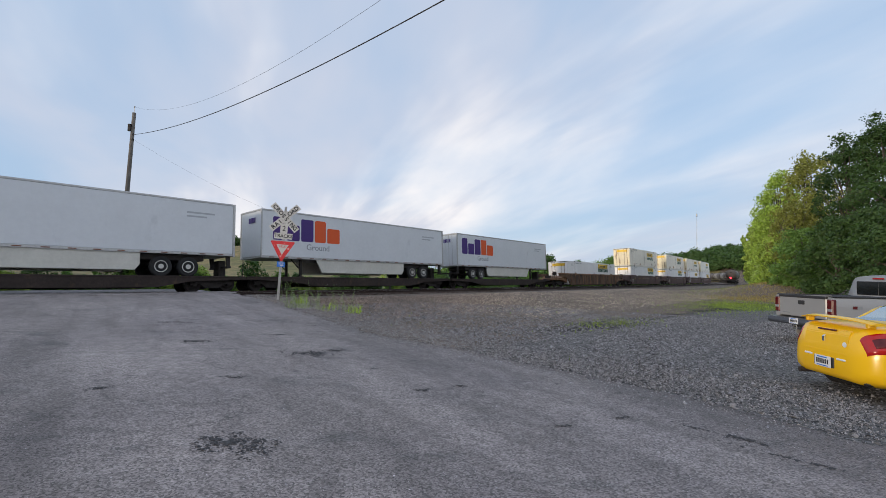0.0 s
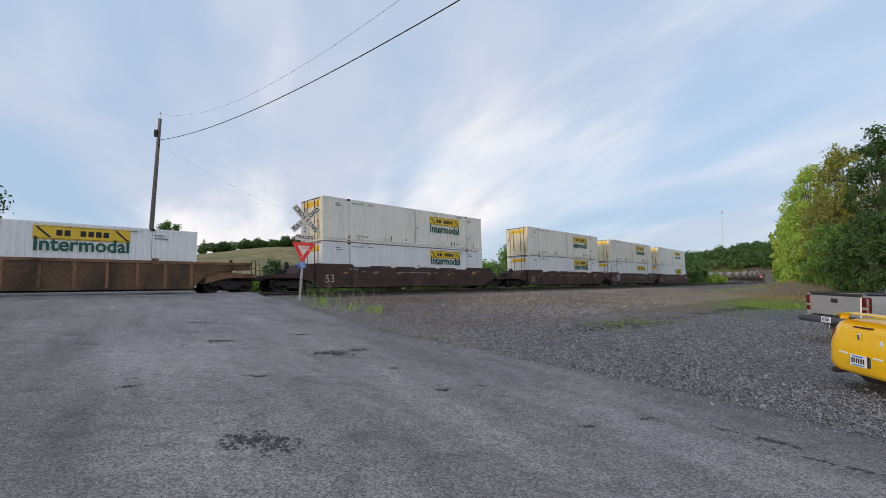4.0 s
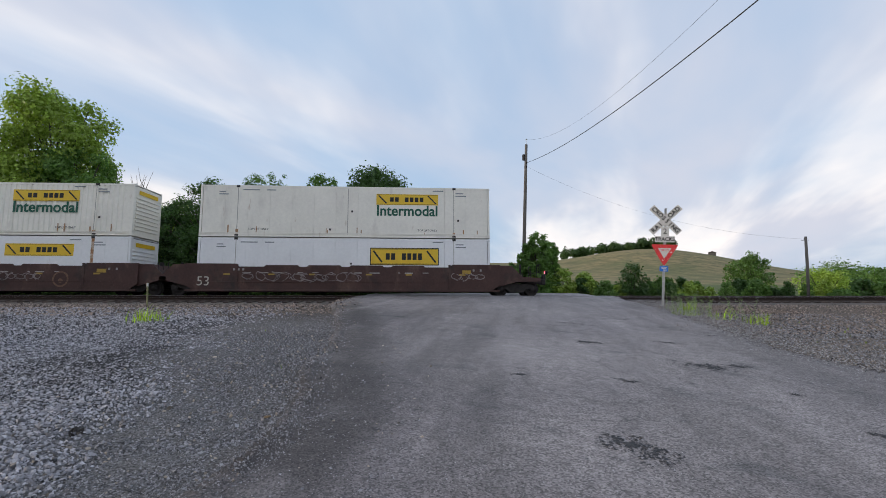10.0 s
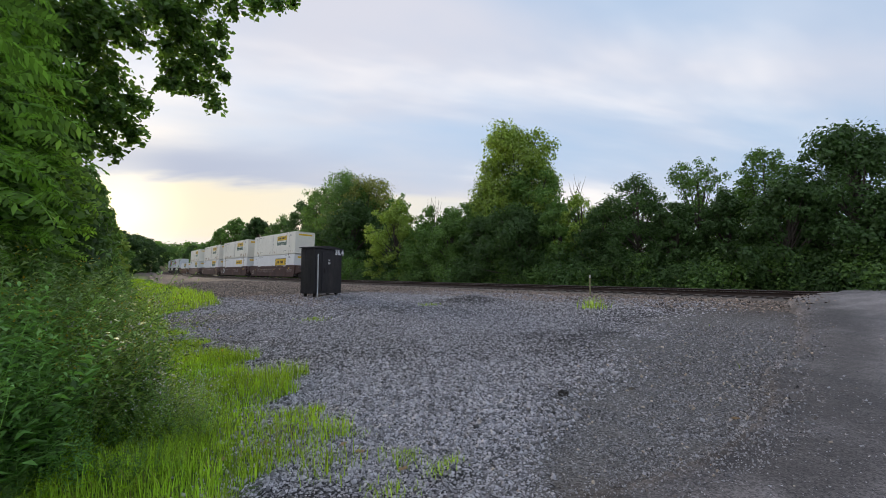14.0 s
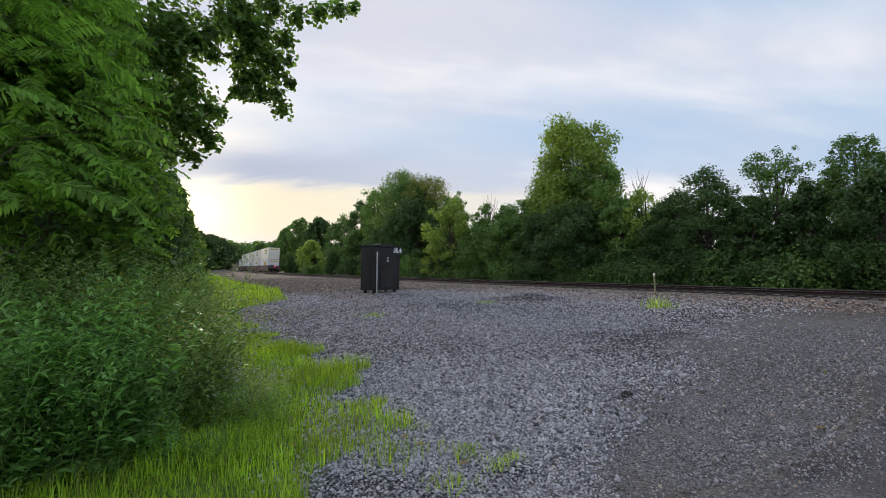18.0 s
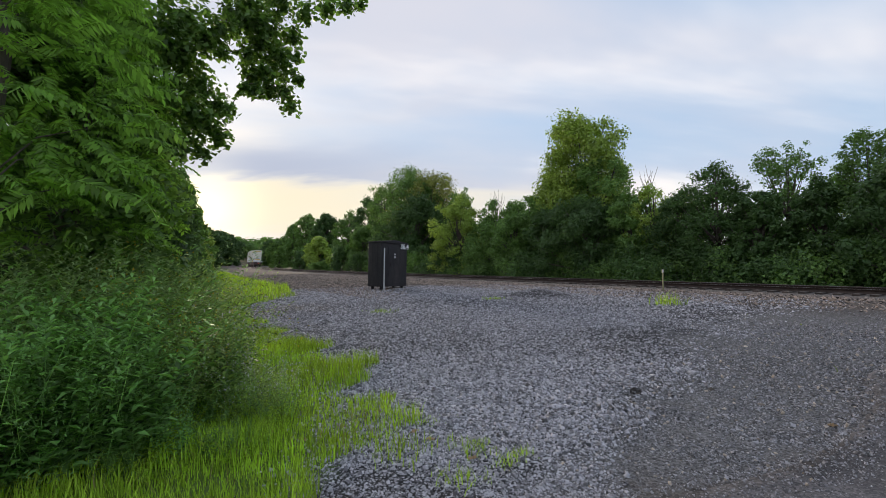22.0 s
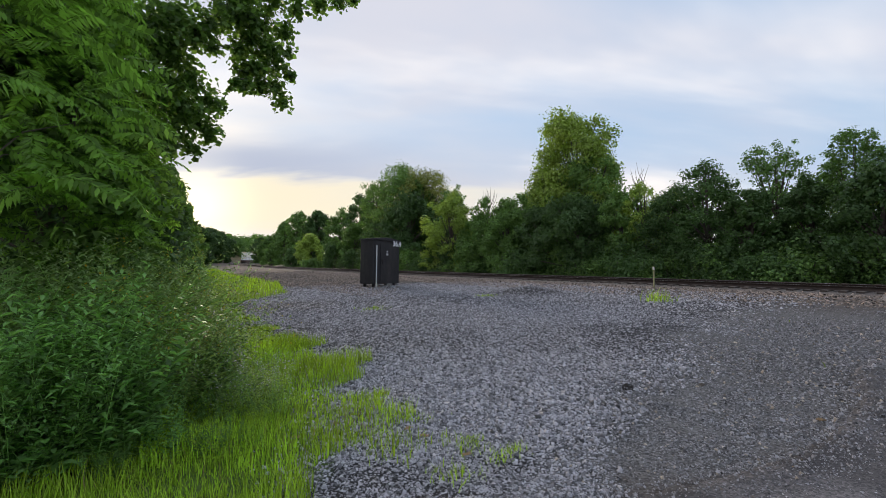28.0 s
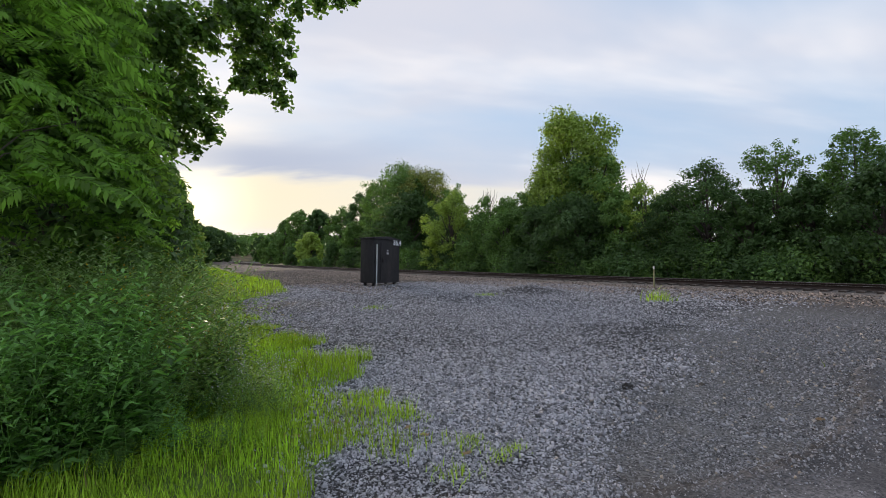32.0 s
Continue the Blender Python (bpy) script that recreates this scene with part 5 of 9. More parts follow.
def container(style, word=True, border=False, dirty=0, label=""):
    ob = empty("shipping_container")
    paint = M_CONT[0] if dirty else M_CONT[1]
    part("body", corrugated_body(None) if style == 'ribbed' else flat_body(), paint, ob)
    hw = WID / 2
    # lips that stiffen the bottom rail
    boxes("rail_lip", [(0.0, LEN, -hw - 0.045, -hw - 0.01, z, z + 0.035) for z in (0.0, 0.135, 0.205)], paint, ob, bevel=0.008)
    # corner posts and the lifting posts at the inner corners
    for x in (0.0, 1.98, LEN - 2.1, LEN - 0.12):
        for sg in (-1, 1):
            bm = bmesh.new()
            box(bm, x, x + 0.12, sg * hw - 0.028, sg * hw + 0.028, 0, HGT, 0.008)
            part("post", bm, paint, ob)
    for x in (0.0, 1.93, LEN - 2.13, LEN - 0.18):
        for z in (0.0, HGT - 0.12):
            bm = bmesh.new()
            box(bm, x, x + 0.19, -hw - 0.036, -hw + 0.14, z, z + 0.125, 0.01)
            part("corner_casting", bm, M_DARK if 0.5 < x < 15 else paint, ob)
    # doors at the leading end
    for k, y in enumerate((-hw + 0.05, 0.01)):
        bm = bmesh.new()
        box(bm, -0.012, 0.05, y, y + hw - 0.06, 0.14, HGT - 0.12, 0.01)
        dr = part("door", bm, M_CEND if dirty else paint, ob)
        for q in (0.30, 0.62):
            bm = bmesh.new()
            tube(bm, (-0.05, y + hw * q, 0.08), (-0.05, y + hw * q, HGT - 0.06), 0.02, n=8)
            box(bm, -0.075, -0.005, y + hw * q - 0.04, y + hw * q + 0.04, 0.55, 0.62)
            box(bm, -0.075, -0.005, y + hw * q - 0.04, y + hw * q + 0.04, 1.25, 1.32)
            box(bm, -0.075, -0.005, y + hw * q - 0.04, y + hw * q + 0.04, 2.25, 2.32)
            part("lock_rod", bm, M_RUST, dr, "rusty upright locking bar")
    bm = bmesh.new()
    box(bm, -0.024, -0.008, -hw + 0.35, hw - 0.55, HGT - 0.60, HGT - 0.26)
    part("yellow_panel", bm, M_YELLOW, ob)
    # pressed sheet at the trailing end
    bm = bmesh.new()
    box(bm, LEN - 0.06, LEN - 0.02, -hw + 0.03, hw - 0.03, 0.1, HGT - 0.1)
    wall = part("end_wall", bm, paint, ob)
    boxes("rib", [(LEN - 0.03, LEN + 0.02, -hw + 0.18, hw - 0.18, z, z + 0.11) for z in np.arange(0.35, HGT - 0.75, 0.22)], paint, wall, bevel=0.012)
    bm = bmesh.new()
    box(bm, LEN + 0.008, LEN + 0.022, -hw + 0.4, hw - 0.4, HGT - 0.52, HGT - 0.30)
    part("yellow_panel", bm, M_YELLOW, ob)
    if border:
        mark_panel(ob, 9.45, 13.2, 1.45, 2.33, True)
    elif word:
        up = 0.0 if dirty else 0.27
        mark_panel(ob, 9.7, 13.2, 1.88 + up, 2.5 + up * 0.9, False)
        letters("lettering", "Intermodal", 0.84, M_GREENLET, ob, pose(11.45, -hw - 0.03, 1.52 + up * 1.5, 90, 0, 0), wide=0.94, depth=0.004, bold=0.018)
    else:
        mark_panel(ob, 9.55, 13.15, 1.82, 2.48, False)
    letters("small_lettering", "TOP LIFT ONLY", 0.16, M_INK, ob, pose(3.2, -hw - 0.03, 0.42, 90, 0, 0), depth=0.002)
    letters("small_lettering", "TOP LIFT ONLY", 0.16, M_INK, ob, pose(12.6, -hw - 0.03, 0.42, 90, 0, 0), depth=0.002)
    marks = ((2.3, 2.62, 0.9), (3.6, 2.62, 0.5), (1.0, 2.5, 0.35), (1.0, 2.36, 0.5), (14.2, 2.55, 0.45), (14.2, 2.40, 0.6), (12.9, 2.68, 0.6))
    boxes("small_marking", [(xx, xx + ww, -hw - 0.03, -hw - 0.022, zz, zz + 0.055) for xx, zz, ww in marks], M_GREYLET, ob)
    # square fork-pocket and joint plates, each a dark dot
    boxes("vent", [(xx, xx + 0.10, -hw - 0.034, -hw - 0.02, zz, zz + 0.11) for xx, zz in ((8.3, 1.42), (7.1, 0.38), (14.3, 0.95))], M_DARK, ob)
    g = random.Random(int(dirty * 50 + len(label)))
    boxes("rust_streak", [(xx, xx + g.uniform(0.03, 0.07), -hw - 0.033, -hw - 0.0, 0.19, 0.25 + g.uniform(0.05, 0.4)) for xx in sorted(g.uniform(0.3, LEN - 0.4) for k in range(9 if dirty else 3))], M_RUSTY, ob, "brown rust streak") 
    boxes("seam", [(xx, xx + 0.035, -hw - 0.031, -hw - 0.0, 0.17, HGT - 0.11) for xx in ((2.02, 8.1, 14.08) if dirty else (2.02, 14.08))], M_SEAM, ob, "grimy upright seam")
    if dirty:
        boxes("rust_patch", [(1.97, 2.12, -hw - 0.034, -hw + 0.01, 0.13, 0.42), (14.03, 14.18, -hw - 0.034, -hw + 0.01, 0.13, 0.30)], M_RUSTY, ob, "orange rust on a post")
    elif not word and not border:
        boxes("rust_patch", [(1.96, 2.18, -hw - 0.034, -hw + 0.01, 1.05, HGT - 0.12), (14.05, 14.2, -hw - 0.034, -hw + 0.01, 1.3, HGT - 0.12), (0.005, 0.13, -hw - 0.034, -hw + 0.01, 1.2, HGT - 0.12)], M_RUSTPOST, ob, "orange rust on a post")
    tagged(ob, label, "container", "containers on the freight train")
    return ob


def wheelset(bm, x, r=0.42):
    for sg in (-1, 1):
        lathe(bm, [(r + 0.03, -0.03), (r + 0.03, 0.0), (r, 0.012), (r - 0.01, 0.11), (r * 0.8, 0.10), (r * 0.6, 0.05), (0.12, 0.06), (0.10, 0.12)], 22,
              pose(x, sg * 0.70, r, 90 if sg < 0 else -90, 0, 0))
    tube(bm, (x, -0.7, r), (x, 0.7, r), 0.08, n=10)


def bogie(parent, x, name="truck"):
    bm = bmesh.new()
    wheelset(bm, x - 0.89)
    part("wheelset", bm, M_DARK, parent)
    bm = bmesh.new()
    wheelset(bm, x + 0.89)
    part("wheelset", bm, M_DARK, parent)
    bm = bmesh.new()
    for sg in (-1, 1):
        y = sg * 0.98
        prism(bm, [(x - 1.12, 0.36), (x - 1.12, 0.56), (x - 0.62, 0.66), (x + 0.62, 0.66), (x + 1.12, 0.56), (x + 1.12, 0.36), (x + 0.62, 0.42), (x + 0.35, 0.20), (x - 0.35, 0.20), (x - 0.62, 0.42)], y - 0.08, y + 0.08)
        for q in (-0.2, 0, 0.2):
            tube(bm, (x + q, y, 0.24), (x + q, y, 0.52), 0.07, n=8)
        for q in (-0.89, 0.89):
            lathe(bm, [(0.12, 0), (0.12, 0.16), (0.07, 0.18)], 12, pose(x + q, y - 0.05 * sg, 0.42, 90 if sg < 0 else -90, 0, 0))
    box(bm, x - 0.25, x + 0.25, -1.0, 1.0, 0.42, 0.72, 0.03)
    part("truck_frame", bm, M_DARK, parent)


def railing(bm, x, y, h):
    tube(bm, (x, y, 0.95), (x, y, 0.95 + h), 0.02, n=6)


def well_car(lead, trail, ribbed=False, label="", lit=False):
    """Deep well between two ends; x from 0 (leading end of the load) to LEN; lead, trail: metres of the ends past the load; local z from the rail top."""
    ob = empty("well_car")
    paint = M_GOND if ribbed else M_WELL
    top = 1.74 if not ribbed else 1.62
    for sg in (-1, 1):
        bm = bmesh.new()
        y0, y1 = sg * 1.36, sg * 1.46
        out = [(-0.55, 0.62), (-0.1, 0.30), (0.5, 0.22), (LEN - 0.5, 0.22), (LEN + 0.1, 0.30), (LEN + 0.55, 0.62), (LEN + 0.55, top), (LEN - 2.15, top), (LEN - 2.3, top - 0.16)]
        if not ribbed:
            for k in (4, 3, 2, 1):
                c = 2.3 + (LEN - 4.6) * k / 5
                out += [(c + 0.95, top - 0.16), (c + 0.85, top - 0.07), (c - 0.85, top - 0.07), (c - 0.95, top - 0.16)]
        out += [(2.3, top - 0.16), (2.15, top), (-0.55, top)]
        if ribbed:
            # straight sides that arch over the wheels
            arch = [(-2.75, 1.22), (-1.5, 1.20), (-0.85, 1.10), (-0.35, 0.86), (0.0, 0.52), (0.22, 0.22)]
            out = arch + [(LEN - a, b) for a, b in arch[::-1]] + [(LEN + 2.75, top), (-2.75, top)]
        prism(bm, out, min(y0, y1), max(y0, y1))
        box(bm, 0.2 if ribbed else -0.5, LEN - 0.2 if ribbed else LEN + 0.5, min(y0, y1) - 0.03, max(y0, y1) + 0.03, 0.225, 0.33, 0.01)
        side = part("side_sill", bm, M_GONDPANEL if ribbed else paint, ob)
        bm = bmesh.new()
        if ribbed:
            boxes("rib", [(x, x + 0.13, sg * 1.46 - 0.04, sg * 1.46 + 0.07, 0.33, top - 0.02) for x in np.arange(0.45, LEN - 0.3, 1.18)], paint, side)
            box(bm, -2.8, LEN + 2.8, sg * 1.46 - 0.05, sg * 1.46 + 0.09, top - 0.13, top + 0.01, 0.012)
            for x in (1.9, LEN - 1.9):
                box(bm, x - 0.13, x + 0.13, sg * 1.46 - 0.06, sg * 1.46 + 0.11, top - 0.2, top + 0.12, 0.012)
        else:
            for x in (2.2, LEN - 2.3):
                box(bm, x - 0.07, x + 0.07, sg * 1.46 - 0.03, sg * 1.46 + 0.035, 0.3, top - 0.02, 0.01)
            box(bm, 0.2, LEN - 0.2, sg * 1.46 - 0.02, sg * 1.46 + 0.03, 0.72, 0.76, 0.006)
        part("rail_trim", bm, paint, side)
    bm = bmesh.new()
    box(bm, 0.0, LEN, -1.36, 1.36, 0.24, 0.285)
    part("well_floor", bm, M_DARK, ob)
    for (xa, xb) in ((-lead, -0.45), (LEN + 0.45, LEN + trail)):
        bm = bmesh.new()
        mid = (xa + xb) / 2
        inner, outer = (xb, xa) if xa < 0 else (xa, xb)
        sgn = 1 if outer > inner else -1
        rise = 1.34 if ribbed else top - 0.02
        prism(bm, [(inner, 0.5), (inner, rise), (inner + sgn * 0.8, rise - 0.03), (inner + sgn * 1.4, 1.08), (outer, 1.02), (outer, 0.82), (inner + sgn * 1.1, 0.80)][::(1 if sgn > 0 else -1)], -1.32, 1.32)
        part("end_platform", bm, paint, ob)
        bm = bmesh.new()
        for y in (-1.28, -0.75, 0.75, 1.28):
            railing(bm, outer - sgn * 0.08, y, 0.85)
        tube(bm, (outer - sgn * 0.08, -1.28, 1.79), (outer - sgn * 0.08, -0.75, 1.79), 0.018, n=6)
        tube(bm, (outer - sgn * 0.08, 0.75, 1.78), (outer - sgn * 0.08, 1.28, 1.78), 0.018, n=6)
        tube(bm, (outer - sgn * 0.08, -1.28, 1.35), (outer - sgn * 0.08, 1.28, 1.35), 0.018, n=6)
        part("hand_rail", bm, M_DARK, ob)
        bm = bmesh.new()
        lathe(bm, [(0.05, 0), (0.24, 0.02), (0.24, 0.06), (0.05, 0.08)], 18, pose(mid + 0.2 * sgn, -0.45, 1.62, 0, 90, 0))
        tube(bm, (mid + 0.24 * sgn, -0.45, 0.95), (mid + 0.24 * sgn, -0.45, 1.62), 0.05, n=8)
        box(bm, mid - 0.25, mid + 0.25, 0.2, 0.8, 1.05, 1.4, 0.03)
        part("brake_gear", bm, M_DARK, ob)
        bogie(ob, outer - sgn * 1.35)
        bm = bmesh.new()
        box(bm, min(outer, outer + sgn * 0.55), max(outer, outer + sgn * 0.55), -0.11, 0.11, 0.72, 0.95, 0.03)
        box(bm, outer + sgn * 0.45 - 0.14, outer + sgn * 0.45 + 0.14, -0.2, 0.2, 0.68, 0.99, 0.04)
        part("coupler", bm, M_DARK, ob)
    if not ribbed:
        letters("car_number", "53", 0.72, M_NUM, ob, pose(0.45, -1.476, 0.76, 90, 0, 0), depth=0.003)
        g = random.Random(int(lead * 100))
        xs = [g.uniform(1.9, LEN - 1.5) for k in range(14)]
        boxes("small_marking", [(x, x + g.uniform(0.12, 0.6), -1.468, -1.458, 1.22 + g.choice((0, 0.02)), 1.28) for x in xs] + [(x, x + 0.1, -1.468, -1.458, 1.36, 1.48) for x in (2.0, 2.25, 2.5, LEN - 1.0, LEN - 0.6)], M_FADED, ob)
        boxes("yellow_marking", [(x, x + 0.34, -1.468, -1.458, 1.12, 1.20) for x in (1.5, 3.9, 6.1, 9.2, 11.4, 14.4)] + [(LEN - 1.6, LEN - 1.1, -1.468, -1.458, 1.22, 1.42)], M_FADEDY, ob)
    if lit:
        bm = bmesh.new()
        box(bm, LEN + trail + 0.42, LEN + trail + 0.62, -0.14, 0.14, 0.95, 1.30, 0.03)
        part("end_of_train_unit", bm, M_DARK, ob)
        bm = bmesh.new()
        lathe(bm, [(0.02, 0), (0.085, 0.0), (0.085, 0.05), (0.05, 0.08)], 16, pose(LEN + trail + 0.60, 0, 1.40, 0, 90, 0))
        part("tail_lamp", bm, M_REDLAMP, ob, "glowing red tail lamp")
        bm = bmesh.new()
        lathe(bm, [(0.098, 0.0), (0.112, 0.0), (0.112, 0.17), (0.098, 0.17)], 16, pose(LEN + trail + 0.585, 0, 1.40, 0, 90, 0), close=False)
        part("lamp_hood", bm, M_DARK, ob)
    tagged(ob, label, "railway car", "cars of the freight train")
    return ob


def graffito(parent, x, z, w, h, seed, paint=None):
    """A sprayed tag: overlapping rounded strokes, each letter a part."""
    g = random.Random(seed)
    n = max(3, int(w / (h * 0.75)))
    for k in range(n):
        cx = x + w * (k + 0.5) / n
        bm = bmesh.new()
        for stroke in range(3):
            rx, rz, sh, tilt = h * g.uniform(0.2, 0.55), h * g.uniform(0.25, 0.5), g.uniform(0.2, 0.8), g.uniform(-0.5, 0.5)
            a0, span = g.uniform(0, 6.28), g.uniform(2.0, 5.5)
            pts = []
            for i in range(13):
                a = a0 + span * i / 12
                px, pz = rx * math.cos(a) + 0.1 * h * math.cos(3 * a), rz * math.sin(a) * (1 + 0.25 * math.cos(2 * a + sh))
                pts.append((cx + px + tilt * pz, -1.466, z + pz))
            pipe(bm, pts, [0.012 + 0.008 * g.random()] * 13, 4)
        part("tag_letter", bm, paint or M_TAG, parent, "sprayed tag letter")


def trailer(flip, mark, label):
    """Road trailer; x from 0 (leading end) to LEN; z from the wheels' ground. Nose at the trailing end, or turned round."""
    ob = empty("semi_trailer")
    hw, z0, z1 = 1.29, 1.16, 4.08
    bm = bmesh.new()
    box(bm, 0.05, LEN - 0.02, -hw, hw, z0 + 0.13, z1 - 0.09, 0.02)
    part("body", bm, M_TRL, ob)
    for z, h in ((z0, 0.13), (z1 - 0.09, 0.10)):
        bm = bmesh.new()
        box(bm, 0.0, LEN, -hw - 0.012, hw + 0.012, z, z + h, 0.012)
        part("rail_trim", bm, M_GALV, ob)
    for sg in (-1, 1):
        boxes("end_post", [(-0.02, 0.10, sg * hw - 0.06, sg * hw + 0.02, z0 - 0.05, z1), (LEN - 0.06, LEN + 0.02, sg * hw - 0.06, sg * hw + 0.018, z0, z1)], M_GALV, ob, bevel=0.012)
    boxes("end_header", [(-0.02, 0.06, -hw, hw, z1 - 0.12, z1)], M_GALV, ob, bevel=0.012)
    for k in (0, 1):
        bm = bmesh.new()
        y = -hw + 0.05 + k * (hw - 0.04)
        box(bm, -0.012, 0.04, y, y + hw - 0.07, z0 + 0.08, z1 - 0.13, 0.008)
        dr = part("door", bm, M_TRL, ob)
        bm = bmesh.new()
        for q in (0.35, 0.65):
            tube(bm, (-0.035, y + hw * q, z0 + 0.05), (-0.035, y + hw * q, z1 - 0.1), 0.016, n=6)
        part("lock_rod", bm, M_GALV, dr)
    # red-and-white dashes along the lower rail
    boxes("reflector", [(x, x + 0.3, -hw - 0.022, -hw - 0.010, z0 + 0.035, z0 + 0.085) for x in np.arange(0.6, LEN - 0.5, 0.92)], M_RUST, ob, "red reflective dash")
    # landing legs at the nose, wheels at the doors
    for sg in (-1, 1):
        bm = bmesh.new()
        box(bm, LEN - 2.95, LEN - 2.80, sg * 0.85 - 0.07, sg * 0.85 + 0.07, 0.10, z0, 0.01)
        box(bm, LEN - 3.05, LEN - 2.70, sg * 0.85 - 0.14, sg * 0.85 + 0.14, 0.06, 0.10)
        tube(bm, (LEN - 2.88, sg * 0.85, 0.5), (LEN - 2.2, sg * 0.85, z0), 0.035, n=6)
        part("landing_leg", bm, M_DARK, ob)
    for x in (2.35, 3.62):
        for sg in (-1, 1):
            bm = bmesh.new()
            lathe(bm, [(0.30, -0.30), (0.46, -0.31), (0.515, -0.26), (0.515, -0.06), (0.46, 0.0), (0.30, -0.01)], 26, pose(x, sg * 1.26, 0.515, 90 if sg < 0 else -90, 0, 0))
            ty = part("tyre", bm, M_BLACK, ob)
            bm = bmesh.new()
            lathe(bm, [(0.305, -0.02), (0.295, 0.0), (0.26, -0.01), (0.22, -0.10), (0.13, -0.09), (0.12, 0.02), (0.03, 0.03)], 22, pose(x, sg * 1.26, 0.515, 90 if sg < 0 else -90, 0, 0))
            part("rim", bm, M_RIM, ty)
    bm = bmesh.new()
    box(bm, 1.5, 4.6, -1.0, 1.0, 0.85, z0, 0.02)
    tube(bm, (2.35, -1.1, 0.515), (2.35, 1.1, 0.515), 0.09, n=8)
    tube(bm, (3.62, -1.1, 0.515), (3.62, 1.1, 0.515), 0.09, n=8)
    part("wheel_frame", bm, M_DARK, ob)
    bm = bmesh.new()
    prism(bm, [(0.15, 0.55), (0.32, 0.55), (0.38, z0), (0.15, z0)], -1.15, -1.05)
    prism(bm, [(0.15, 0.55), (0.32, 0.55), (0.38, z0), (0.15, z0)], 1.05, 1.15)
    box(bm, 0.12, 0.34, -1.2, 1.2, 0.50, 0.60, 0.01)
    part("rear_guard", bm, M_DARK, ob)
    for sg in (-1, 1):
        bm = bmesh.new()
        prism(bm, [(4.75, 0.32), (11.9, 0.32), (12.4, z0), (4.55, z0), (4.55, 0.6)], sg * 1.22 - 0.02, sg * 1.22 + 0.02)
        part("side_skirt", bm, M_SKIRT, ob, "off-white plastic side skirt")
    if flip:
        for c in ob.children_recursive:
            c.data.transform(Matrix.Translation((LEN, 0, 0)) @ Matrix.Diagonal((-1, 1, 1, 1)))
            c.data.flip_normals()
    if mark:
        # carrier's mark drawn as five plain blocks, three purple and two orange
        x = 0.75
        for k, (w, h, c) in enumerate(((0.86, 1.42, M_PURPLE), (0.95, 0.98, M_PURPLE), (0.95, 1.42, M_PURPLE), (0.90, 1.42, M_ORANGE), (1.05, 0.98, M_ORANGE))):
            bm = bmesh.new()
            zb = 2.28
            box(bm, x, x + w - 0.06, -hw - 0.008, -hw + 0.01, zb, zb + h)
            bmesh.ops.bevel(bm, geom=[e for e in bm.edges if abs((e.verts[0].co - e.verts[1].co).y) > 0.01], offset=0.05, segments=2, affect='EDGES')
            part("logo_block", bm, c, ob)
            x += w + 0.045
        letters("lettering", "Ground", 0.55, M_GREYLET, ob, pose(3.9, -hw - 0.006, 1.92, 90, 0, 0), depth=0.003)
        boxes("logo_block", [(-0.03, -0.006, 0.25 + 0.17 * (k - 2) - 0.5, 0.37 + 0.17 * (k - 2) - 0.5, 3.3, 3.62) for k in range(5)], M_PURPLE, ob)
    boxes("small_marking", [(LEN - 2.5, LEN - 2.5 + w, -hw - 0.006, -hw + 0.01, z, z + 0.09) for z, w in ((3.35, 1.4), (3.15, 1.0))], M_PALELET, ob)
    tagged(ob, label, "semi trailer", "trailers on the freight train")
    return ob


def flat_car(length, label):
    """Low flat car under a trailer; x from 0 to length."""
    ob = empty("flat_car")
    bm = bmesh.new()
    box(bm, 0, length, -1.30, 1.30, 0.66, 0.80, 0.015)
    part("deck", bm, M_FLAT, ob)
    for sg in (-1, 1):
        bm = bmesh.new()
        prism(bm, [(0, 0.66), (0, 0.80), (length, 0.80), (length, 0.66), (length - 2.8, 0.56), (length - 4.5, 0.26), (4.5, 0.26), (2.8, 0.56)], sg * 1.32 - 0.05, sg * 1.32 + 0.05)
        part("side_sill", bm, M_FLAT, ob)
        bm = bmesh.new()
        box(bm, 0.0, length, sg * 1.36 - 0.03, sg * 1.36 + 0.03, 0.76, 0.84, 0.01)
        part("edge_strip", bm, M_FLAT, ob)
    bogie(ob, 1.7)
    bogie(ob, length - 1.7)
    bm = bmesh.new()
    for x, sg in ((0, -1), (length, 1)):
        box(bm, min(x, x + sg * 0.55), max(x, x + sg * 0.55), -0.12, 0.12, 0.60, 0.85, 0.03)
    part("coupler", bm, M_DARK, ob)
    for y in (-1.2, 1.2):
        bm = bmesh.new()
        tube(bm, (length - 0.1, y, 0.8), (length - 0.1, y, 1.9), 0.02, n=6)
        part("grab_post", bm, M_DARK, ob)
    bm = bmesh.new()
    box(bm, length - 1.1, length - 0.7, -0.35, 0.35, 0.8, 1.75, 0.03)
    part("trailer_hitch", bm, M_DARK, ob)
    tagged(ob, label, "railway car", "cars of the freight train")
    return ob


